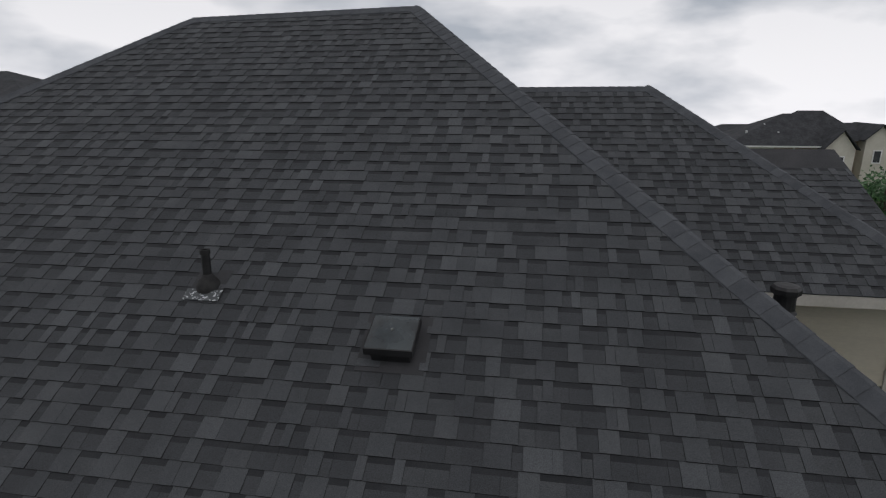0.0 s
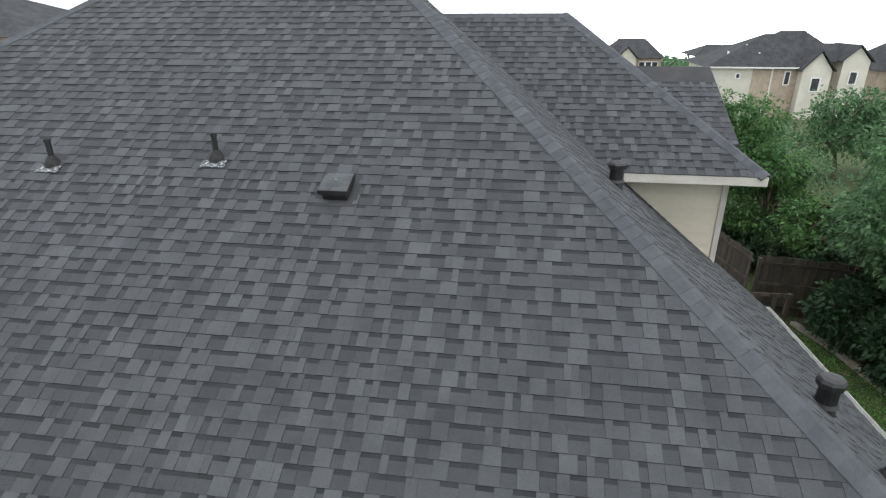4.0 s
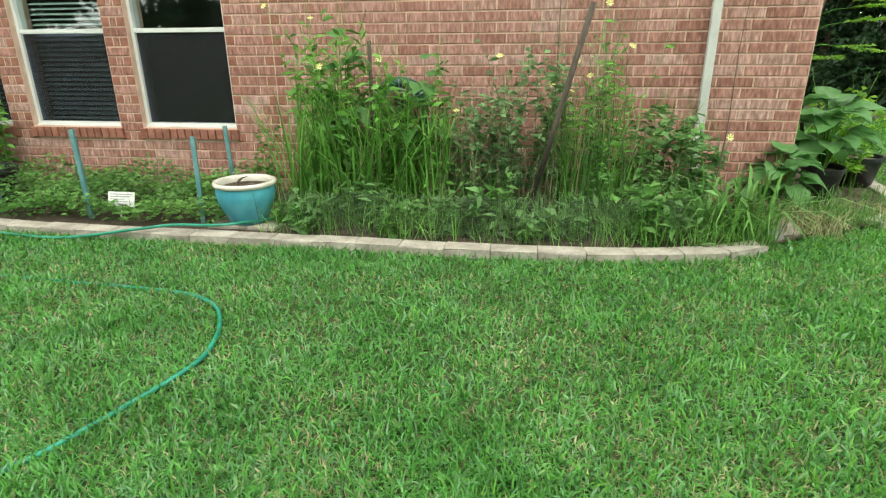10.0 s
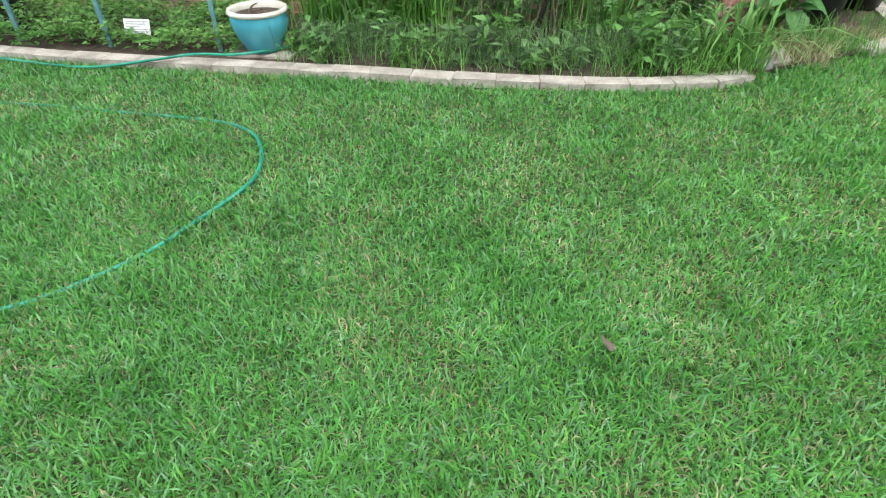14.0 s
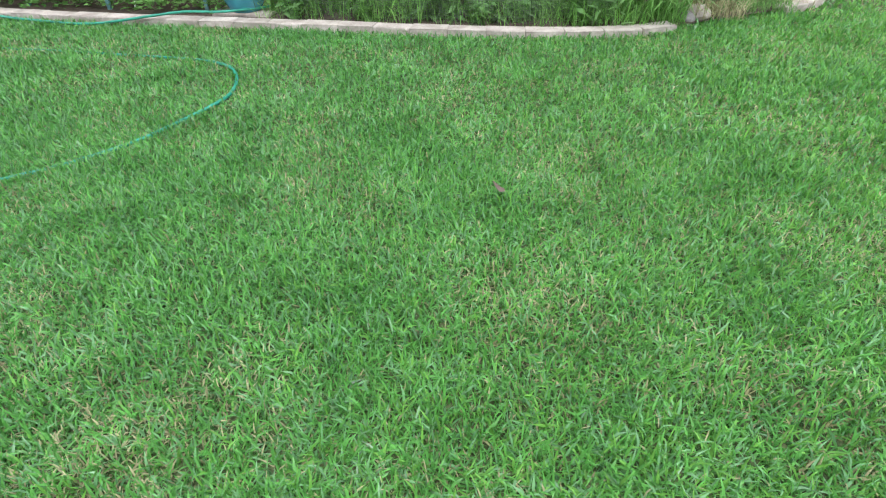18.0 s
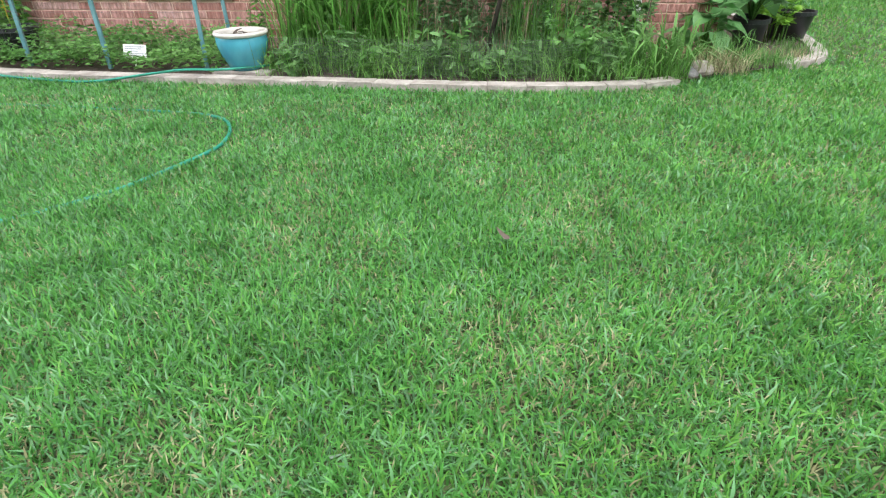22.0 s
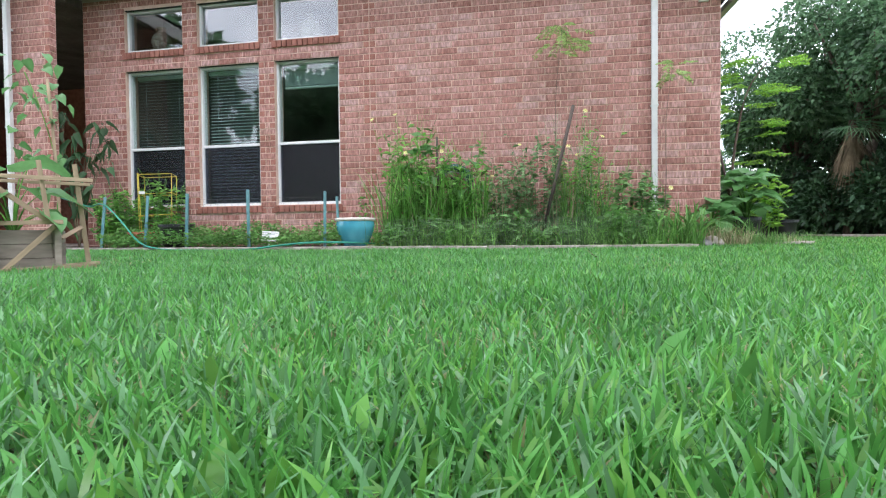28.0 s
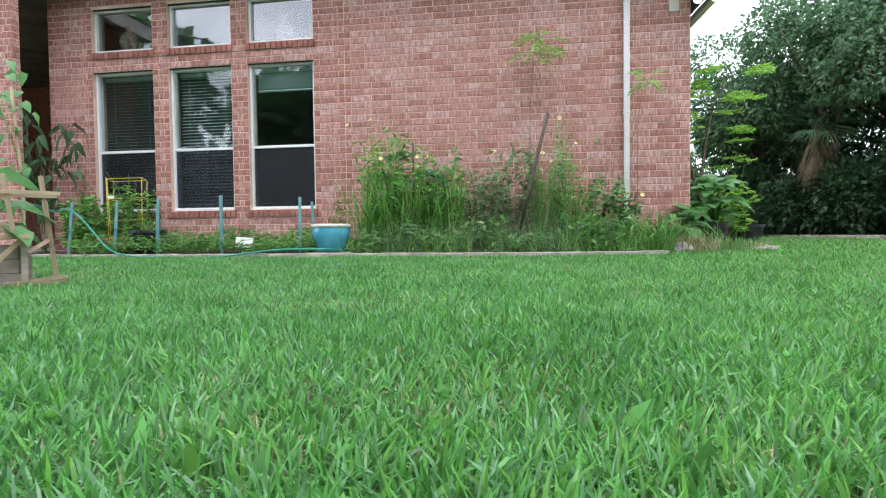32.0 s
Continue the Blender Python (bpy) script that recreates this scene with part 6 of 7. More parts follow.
# ---------------------------------------------------------------- trees, hedge, fence
def shade_tree(x, y, height, radius, zlow, seed, leaves, label, mat=None, group="shade trees", ll=0.125):
    rr, rng = random.Random(seed), np.random.default_rng(seed)
    g = -0.055 * max(0.0, math.hypot(x, y - 4) - 24)
    o = empty("tree", pose(x, y, g), label=label, category="tree", group=group)
    fork = height * 0.34
    tr = catmull([(0, 0, -0.1), (rr.uniform(-.1, .1), rr.uniform(-.1, .1), fork * 0.5), (rr.uniform(-.2, .2), rr.uniform(-.2, .2), fork)], 4)
    part("trunk", raw(*tube_geo(tr, [0.15 - 0.05 * i / (len(tr) - 1) for i in range(len(tr))], 9), "trunk", MAT_BARK, True), None, o)
    lobes, lines = [], []
    for i in range(11):
        a = 6.28 * i / 11 * 1.62 + rr.uniform(-0.3, 0.3)
        t = rr.random()
        z = zlow + (height - zlow) * (0.2 + 0.68 * t)
        rad = radius * (0.75 - 0.5 * abs(t - 0.35)) * rr.uniform(0.5, 1.0)
        c = Vector((math.cos(a) * rad, math.sin(a) * rad, z))
        lobes.append((c, radius * rr.uniform(0.34, 0.52)))
        lines.append(catmull([tr[-1], tr[-1].lerp(c, 0.5) + Vector((rr.uniform(-.2, .2), rr.uniform(-.2, .2), 0.25)), c], 3))
    part("limb_mass", stems_mesh("limb_mass", lines, 0.07, MAT_BARK, 6), None, o)
    P, D = [], []
    for c, r in lobes:
        n = leaves // len(lobes)
        d = unit(rng.normal(size=(n, 3)))
        rad = r * (0.35 + 0.65 * rng.random(n) ** 0.45)
        f = np.array([noise.noise(Vector(q) * 2.3 + c) for q in d.tolist()])
        rad = rad * (1 + 0.45 * f)
        p = np.array(tuple(c)) + d * rad[:, None] * np.array([1, 1, 0.72])
        P.append(p)
        D.append(d + rng.normal(size=(n, 3)) * 0.6 - np.array([0, 0, 0.35]))
    P, D = np.concatenate(P), np.concatenate(D)
    keep = np.array([noise.noise(Vector(q) * 1.9) for q in P.tolist()]) > -0.2
    P, D = P[keep], D[keep]
    n = len(P)
    part("crown", leaf_mesh("crown", P, D, rng.uniform(0.7, 1.3, n) * ll, rng.uniform(0.7, 1.3, n) * ll * 0.62, mat or MAT_LEAF_TREE, rng), None, o)
    return o


# The tree at (11.3, 6.4), mostly out of view, is added to shade the lawn.
for x, y, h, r, zl, s, n in ((9.35, 10.4, 5.7, 2.5, 1.7, 61, 30000), (11.6, 8.6, 8.0, 2.9, 1.8, 62, 22000), (11.6, 13.4, 5.9, 2.6, 1.2, 65, 13000), (14.6, 9.6, 8.6, 3.0, 1.0, 66, 15000), (9.2, 18.6, 3.5, 2.1, 1.0, 67, 4000),
                          (14.2, 6.2, 8.0, 2.9, 1.0, 68, 16000), (12.9, 4.6, 6.6, 2.3, 1.3, 69, 15000), (17.0, 6.4, 8.4, 3.2, 0.6, 70, 12000), (10.1, 8.3, 6.9, 2.2, 2.5, 59, 13000), (11.3, 6.4, 6.6, 2.6, 2.4, 60, 12000)):
    shade_tree(x, y, h, r, zl, s, n, "dense dark green shade tree behind the side lawn")
for x, y, h, r, zl, s, n in ((8.2, 17.4, 4.1, 1.8, 0.8, 63, 12000), (6.9, 18.2, 5.4, 2.0, 0.9, 64, 17000), (8.6, 14.9, 3.0, 1.1, 1.0, 57, 4000), (5.5, 18.6, 6.1, 1.9, 0.8, 58, 13000)):
    shade_tree(x, y, h, r, zl, s, n, "lighter green leafy tree behind the side fence", MAT_LEAF_LIGHT_TREE)
for x, y, h, r, s in ((16.6, 30, 4.6, 2.6, 71), (20.2, 31, 4.6, 3.2, 72), (11.2, 27, 3.0, 2.2, 73), (21, 27, 4.6, 2.8, 74), (26, 40, 4.4, 3.6, 75), (12.5, 46, 3.4, 3.0, 76)):
    shade_tree(x, y, h, r, 0.6, s, 7000, "green tree in a neighbouring garden", group="neighbouring trees", ll=0.2)


for x, y, h, r, s in ((-7, -18, 9.6, 3.8, 171), (-1.5, -19, 10.6, 4.0, 172), (4, -18.5, 9.8, 3.9, 173), (9.5, -19, 10.8, 4.1, 174), (15, -17, 9.8, 3.8, 175), (19.5, -10, 8.4, 3.4, 176), (-13, -15, 9.2, 3.6, 177), (20, -3, 7.6, 3.2, 178)):
    shade_tree(x, y, h, r * 1.15, -1.2, s, 4200, "tall green tree along the back of the garden", group="garden trees", ll=0.62)
for x, y, h, r, s in ((-10, -23, 10.6, 4.4, 181), (-4.2, -24, 11.8, 4.6, 182), (1.3, -23.5, 11.2, 4.4, 183), (6.8, -24, 12.0, 4.6, 184), (12.4, -23, 11.4, 4.4, 185), (18, -22, 10.8, 4.4, 186)):
    shade_tree(x, y, h, r, -3.0, s, 2400, "tall green tree along the back of the garden", group="garden trees", ll=0.75)


def palm(x, y, h, seed, green, dead, label):
    """A fan palm with a green head and a skirt of dead fronds hanging against the trunk."""
    rr = random.Random(seed)
    o = empty("palm", pose(x, y, 0), label=label, category="palm")
    part("trunk", raw(*tube_geo([(0, 0, 0), (0.05, 0, h * 0.5), (0.08, 0, h)], [0.11, 0.09, 0.08], 8), "trunk", MAT_BARK), None, o)
    for i in range(green + dead):
        old = i >= green
        a, e = rr.uniform(0, 6.28), rr.uniform(-1.45, -0.95) if old else rr.uniform(-0.5, 1.1)
        v, f = [], []
        d = Vector((math.cos(a) * math.cos(e), math.sin(a) * math.cos(e), math.sin(e)))
        s = d.cross(Vector((0, 0, 1))).normalized()
        c = d * rr.uniform(0.35, 0.6)
        ln = rr.uniform(0.75, 1.15) if old else rr.uniform(0.5, 0.8)
        for k in range(-8, 9):
            g = k * 0.045 + rr.uniform(-0.05, 0.05) if old else k * 0.18
            q = (d * math.cos(g) + s * math.sin(g)).normalized()
            w = s.cross(q).normalized() * 0.004 + s * (0.008 if old else 0.014)
            n0 = len(v)
            v += [c - w * 0.6, c + w * 0.6, c + q * ln * 0.5 + w, c + q * ln * 0.5 - w, c + q * ln - Vector((0, 0, rr.uniform(0.08, 0.2)))]
            f += [(n0, n0 + 1, n0 + 2, n0 + 3), (n0 + 3, n0 + 2, n0 + 4)]
        tube_geo([(0, 0, 0), tuple(c)], 0.012, 4, v, f)
        part("frond", raw(v, f, "frond", MAT_FROND_DEAD if old else MAT_LEAF_TREE), None, o, "dead brown hanging frond" if old else "", at=pose(0.08, 0, h))
    return o


palm(10.4, 11.9, 4.6, 81, 18, 6, "fan palm with a few dead fronds among the shade trees")
palm(9.55, 7.75, 2.75, 82, 20, 22, "fan palm with a skirt of dead brown fronds")

RIGHT_EDGE = catmull([(7.7, 12.6, 0), (8.2, 11.1, 0), (8.5, 9.6, 0), (9.0, 8.0, 0), (9.4, 6.9, 0), (10.0, 5.8, 0), (11.4, 4.4, 0), (14, 2.8, 0), (18, 1.3, 0)], 6)
redge = empty("side_bed_edging", label="low concrete edging round the hedge bed", category="edging", kind="structure")
for a, b in zip(RIGHT_EDGE, RIGHT_EDGE[1:]):
    d, m_ = b - a, (a + b) / 2
    part("block", boxes((-d.length / 2 + 0.004, d.length / 2 - 0.004, -0.09, 0.09, -0.03, 0.09), bevel=0.012), MAT_CURB, redge, at=Matrix.Translation((m_.x, m_.y, 0)) @ Matrix.Rotation(math.atan2(d.y, d.x), 4, "Z"))
rb_v = [(p.x, p.y, 0.03) for p in RIGHT_EDGE] + [(p.x + 9, p.y + 9, 0.05) for p in RIGHT_EDGE]
nR = len(RIGHT_EDGE)
tagged(part("hedge_bed", raw(rb_v, [(i, i + 1, i + 1 + nR, i + nR) for i in range(nR - 1)], "hedge_bed", MAT_SOIL)), label="dark mulched bed under the hedge and trees", category="garden bed", kind="structure")


def hedge_shrub(x, y, r, h, seed, n):
    rng = np.random.default_rng(seed)
    o = empty("hedge_shrub", pose(x, y, 0.03), label="dense dark green hedge shrub under the trees", category="hedge", group="hedge shrubs")
    d = unit(rng.normal(size=(n, 3)))
    f = np.array([noise.noise(Vector(q) * 2.6 + Vector((x, y, 0))) for q in d.tolist()])
    rad = (0.55 + 0.45 * rng.random(n) ** 0.4) * (1 + 0.35 * f)
    P = d * rad[:, None] * np.array([r, r, h / 2]) + np.array([0, 0, h / 2])
    P[:, 2] = np.maximum(P[:, 2], 0.04)
    part("foliage", leaf_mesh("foliage", P, d + rng.normal(size=(n, 3)) * 0.7, rng.uniform(0.10, 0.20, n), rng.uniform(0.06, 0.11, n), MAT_LEAF_HEDGE, rng), None, o)
    rr = random.Random(seed)
    part("stem_mass", stems_mesh("stem_mass", [stem_line(rr, (rr.uniform(-.2, .2), rr.uniform(-.2, .2), 0), h * 0.7, 0.5) for _ in range(6)], 0.02, MAT_BARK), None, o)


for i, (x, y) in enumerate(((8.6, 11.6), (9.0, 9.9), (9.5, 8.4), (10.2, 7.2), (11.2, 6.1), (12.5, 5.1), (14.0, 4.2), (16.0, 3.4), (10.3, 9.6), (11.2, 8.2), (12.4, 7.0), (13.8, 6.2), (15.5, 5.4), (9.6, 12.2), (8.9, 14.0), (8.4, 16.4), (9.6, 15.6), (7.3, 18.2), (5.9, 18.9))):
    hedge_shrub(x, y, 1.0, 1.75 + 0.3 * math.sin(i * 2.1) + (0.9 if x > 11 else 0.0), 90 + i, 2800)

for i, (x, y) in enumerate(((11.0, 12.0), (12.2, 10.8), (13.4, 9.6), (14.6, 8.4), (15.8, 7.2), (17.0, 5.8), (18.0, 4.4), (10.0, 13.6))):
    hedge_shrub(x, y, 1.5, 3.3 + 0.4 * math.sin(i * 1.7), 130 + i, 2600)


def fence(a, b, h, name, label, z=0.0):
    a, b = Vector(a), Vector(b)
    d = (b - a)
    L, ang = d.length, math.atan2(d.y, d.x)
    o = empty(name, Matrix.Translation((a.x, a.y, z)) @ Matrix.Rotation(ang, 4, "Z"), label=label, category="fence")
    kinds = []
    for k in range(3):
        bm_ = boxes((0, 0.136, -0.009, 0.009, 0.04, h - 0.02 * k), bevel=0.002)
        kinds.append(mesh_of(bm_, "board", MAT_FENCE))
    rr = random.Random(7)
    for i in range(int(L / 0.142)):
        part("board", kinds[rr.randrange(3)], None, o, at=pose(i * 0.142, rr.uniform(-0.004, 0.004), 0, 0, rr.uniform(-0.6, 0.6), 0))
    for zz in (0.25, h * 0.52, h - 0.25):
        part("rail", boxes((0, L, -0.05, -0.01, zz, zz + 0.085), bevel=0.003), MAT_FENCE, o)
    for i in range(int(L / 2.3) + 1):
        part("post", boxes((i * 2.3 - 0.045, i * 2.3 + 0.045, -0.14, -0.05, -0.1, h - 0.05), bevel=0.004), MAT_FENCE, o)
    return o


fence((5.55, 17.6, 0), (6.6, 13.2, 0), 1.8, "wooden_fence", "old grey-brown board fence along the side yard")
fence((6.7, 13.15, 0), (9.4, 12.7, 0), 1.8, "wooden_fence", "old grey-brown board fence with rails across the side yard")
gate = empty("side_gate", pose(4.55, 11.4, 0), label="dark weathered rail gate across the side yard", category="gate")
for _x in (0.0, 1.15, 2.25):
    part("post", boxes((_x, _x + 0.09, -0.045, 0.045, -0.1, 1.5), bevel=0.004), MAT_DARKWOOD, gate)
for _z in (0.25, 0.85, 1.42):
    part("rail", boxes((0.0, 2.34, -0.075, -0.047, _z, _z + 0.09), bevel=0.003), MAT_DARKWOOD, gate)
for _k in range(5):
    part("board", boxes((0.2 + 0.42 * _k, 0.32 + 0.42 * _k, -0.095, -0.077, 0.08, 1.40), bevel=0.002), MAT_FENCE, gate)
tagged(part("side_yard_soil", raw([(3.0, 11.6, 0.015), (7.3, 11.6, 0.015), (6.6, 13.1, 0.015), (5.6, 17.4, 0.015), (1.0, 17.4, 0.015)], [(0, 1, 2, 3, 4)], "side_yard_soil", MAT_SOIL)), label="dark bare soil in the side yard behind the gate", category="garden bed", kind="structure")
ring = empty("tree_ring_edging", pose(5.15, 14.1, 0), label="pale curved concrete edging ring near the house corner", category="edging")
for _k in range(9):
    _a = -0.5 + 0.26 * _k
    part("block", boxes((-0.062, 0.062, -0.04, 0.04, -0.02, 0.2), bevel=0.008), MAT_CURB, ring, at=pose(0.48 * math.cos(_a), 0.48 * math.sin(_a), 0, 0, 0, math.degrees(_a) + 90))
fence((18.5, 2.0, 0), (9.8, 19.0, 0), 1.9, "wooden_fence", "old grey-brown board fence behind the hedge trees")


fence((-16.0, -14.6, 0), (20.0, -14.6, 0), 1.9, "wooden_fence", "old grey-brown board fence at the back of the garden", -0.13)


# ---------------------------------------------------------------- far houses
MAT_ROOF_FAR = material("distant_dark_roof", (0.032, 0.034, 0.038), (0.055, 0.057, 0.062), scale=1.2, rough=0.95, grain=0.3, grain_scale=6)
MAT_BRICK_FAR = material("distant_tan_brick", (0.32, 0.26, 0.205), (0.40, 0.33, 0.265), scale=2, rough=0.9, grain=0.15, grain_scale=8)
MAT_SIDING_FAR = material("distant_cream_siding", (0.52, 0.50, 0.43), (0.59, 0.57, 0.50), scale=1, rough=0.8, grain=0.05, grain_scale=5)
MAT_PANE_FAR = material("distant_window_pane", (0.03, 0.035, 0.04), (0.06, 0.065, 0.07), scale=2, rough=0.15)


def prism(x0, x1, y0, y1, z0, zr, hip0, hip1, over=0.4):
    """A roof over a box with its ridge along x; hip0 and hip1 set how far the ridge stands in."""
    x0, x1, y0, y1 = x0 - over, x1 + over, y0 - over, y1 + over
    ym = (y0 + y1) / 2
    v = [(x0, y0, z0), (x1, y0, z0), (x1, y1, z0), (x0, y1, z0), (x0 + hip0, ym, zr), (x1 - hip1, ym, zr)]
    return raw(v, [(0, 1, 5, 4), (2, 3, 4, 5), (1, 2, 5), (3, 0, 4), (3, 2, 1, 0)], "roof", MAT_ROOF_FAR)


def gable(x0, x1, y0, y1, z0, zr, over=0.3):
    """A gable roof with its ridge along y and the gable towards -y."""
    xm = (x0 + x1) / 2
    v = [(x0 - over, y0 - over, z0), (xm, y0 - over, zr), (x1 + over, y0 - over, z0), (x0 - over, y1, z0), (xm, y1, zr), (x1 + over, y1, z0)]
    v += [(p[0], p[1], p[2] - 0.12) for p in v]
    return raw(v, [(0, 1, 4, 3), (1, 2, 5, 4), (6, 9, 10, 7), (7, 10, 11, 8), (0, 6, 7, 1), (1, 7, 8, 2), (0, 3, 9, 6), (2, 8, 11, 5)], "roof", MAT_ROOF_FAR)


def far_window(o, x, y, z, w, h):
    wn = part("window", frame_ring(x, x + w, z, z + h, y - 0.06, y + 0.04, 0.09, 0.09, 0.09, 0.09), MAT_VINYL, o)
    part("pane", boxes((x + 0.09, x + w - 0.09, y - 0.02, y + 0.0, z + 0.09, z + h - 0.09)), MAT_PANE_FAR, wn)


def gable_wall(x0, x1, y, z0, z1, zr, mat):
    xm = (x0 + x1) / 2
    return raw([(x0, y, z0), (x1, y, z0), (x1, y, z1), (xm, y, zr - 0.1), (x0, y, z1), (x0, y + 4, z0), (x1, y + 4, z0), (x1, y + 4, z1), (x0, y + 4, z1)], [(0, 1, 2, 3, 4), (1, 6, 7, 2), (5, 0, 4, 8)], "gable_wall", mat)


def far_house():
    o = empty("far_house", label="two-storey neighbouring house with cream siding, tan brick and dark roof", category="house", group="neighbouring houses")
    g, f = -3.2, 62.3
    part("wall", boxes((18.4, 22.87, f, 70.0, g, 2.9)), MAT_SIDING_FAR, o, "cream siding wall")
    part("wall", boxes((22.87, 27.4, f - 0.1, 70.0, g, 2.9)), MAT_BRICK_FAR, o, "tan brick wall")
    part("roof", prism(18.4, 27.4, f, 71.0, 2.85, 5.95, 6.9, 1.4), None, o)
    part("roof", prism(23.5, 32.0, 63.6, 70.6, 3.35, 6.25, 3.4, 3.4), None, o)
    part("roof", prism(19.6, 26.0, 72.0, 78.0, 3.3, 4.45, 2.2, 1.0), None, o)
    part("gable_wall", gable_wall(27.2, 29.9, 61.2, g, 2.7, 4.5, MAT_SIDING_FAR), None, o)
    part("roof", gable(27.2, 29.9, 61.2, 66.0, 2.7, 4.6), None, o)
    part("wall", boxes((29.0, 33.6, 64.0, 70.0, g, 3.4)), MAT_BRICK_FAR, o, "tan brick wall")
    part("gable_wall", gable_wall(31.4, 33.9, 62.6, g, 3.5, 4.95, MAT_SIDING_FAR), None, o)
    part("roof", gable(31.4, 33.9, 62.6, 68.0, 3.5, 5.05), None, o)
    part("roof", prism(28.6, 33.4, 64.0, 70.0, 3.4, 5.0, 0.4, 0.6), None, o)
    for x, z, w, h in ((21.2, 1.7, 0.5, 0.55), (20.4, -2.6, 1.3, 1.2), (25.9, 1.1, 0.6, 1.4), (23.4, -2.6, 1.0, 1.4)):
        far_window(o, x, f - 0.15 if x > 22.87 else f - 0.05, z, w, h)
    far_window(o, 28.1, 61.15, 0.6, 0.9, 1.4)
    far_window(o, 32.2, 62.55, 1.2, 0.8, 1.3)
    part("awning", boxes((20.0, 22.6, f - 0.7, f, -1.15, -0.95)), MAT_ROOF_FAR, o, "small dark roof over the back door")
    part("downspout", boxes((24.65, 24.77, f - 0.22, f - 0.1, g, 2.75)), MAT_WHITE, o)
    part("gutter", boxes((18.0, 27.1, f - 0.52, f - 0.38, 2.75, 2.9)), MAT_WHITE, o)
    for x, y, z in ((20.6, 64.0, 4.3), (22.6, 65.0, 4.95), (23.6, 63.8, 4.2), (19.6, 63.2, 3.5)):
        part("vent_pipe", boxes((x, x + 0.16, y, y + 0.16, z - 0.5, z)), MAT_VINYL, o)


far_house()


def small_far_house(x, y, w, dep, eave, ridge, label):
    g = -0.055 * max(0.0, math.hypot(x, y - 4) - 24) - 0.3
    o = empty("far_house", label=label, category="house", group="neighbouring houses")
    part("wall", boxes((x, x + w, y, y + dep, g, eave)), MAT_BRICK_FAR, o)
    part("roof", prism(x, x + w, y, y + dep, eave, ridge, w * 0.3, w * 0.3), None, o)
    part("gable_wall", gable_wall(x + w * 0.15, x + w * 0.5, y - 1.2, g, eave, ridge - 0.9, MAT_SIDING_FAR), None, o)
    part("roof", gable(x + w * 0.15, x + w * 0.5, y - 1.2, y + dep * 0.5, eave, ridge - 0.8), None, o)
    for k in range(3):
        far_window(o, x + w * (0.58 + 0.12 * k), y - 0.05, eave - 1.7, 0.9, 1.2)


small_far_house(11.0, 85, 7.4, 9, 2.2, 4.6, "distant brick house with a dark hipped roof")
small_far_house(40.0, 72, 9.0, 9, 1.8, 4.7, "distant brick house with a dark hipped roof")
small_far_house(-58.0, 30, 27.5, 12, 6.8, 9.7, "neighbouring house with a brown-grey hipped roof")
small_far_house(17.5, 16.5, 9.0, 9, 1.9, 4.2, "neighbouring house with a dark roof behind the trees")


def far_woods():
    """The line of woods round the horizon, as clumps of leaves."""
    rng = np.random.default_rng(19)
    n = 26000
    a = rng.uniform(-0.55, 1.25, n)
    r = rng.uniform(120, 230, n)
    x, y = np.sin(a) * r, np.cos(a) * r + 4
    g = -0.055 * (np.hypot(x, y - 4) - 24)
    top = 3.6 + 2.4 * np.array([noise.noise(Vector((q * 26, s * 0.05, 0))) for q, s in zip(a.tolist(), r.tolist())])
    z = g + top * rng.random(n) ** 0.6
    P = np.stack([x, y, z], 1)
    D = rng.normal(size=(n, 3))
    tagged(part("far_woods", leaf_mesh("far_woods", P, D, rng.uniform(1.0, 2.2, n), rng.uniform(0.9, 1.8, n), MAT_LEAF_TREE, rng), None), label="distant line of green woods on the horizon", category="woods", kind="stuff")


far_woods()


# ---------------------------------------------------------------- lawn grass
def edge_y(x):
    """The lawn's limit at the bed."""
    xs = np.array([p.x for p in EDGE if p.y < 0.8])
    ys = np.array([p.y for p in EDGE if p.y < 0.8])
    return np.interp(x, xs, ys, right=30.0) + 0.12 * ((x > 4.0) & (x < 5.2))


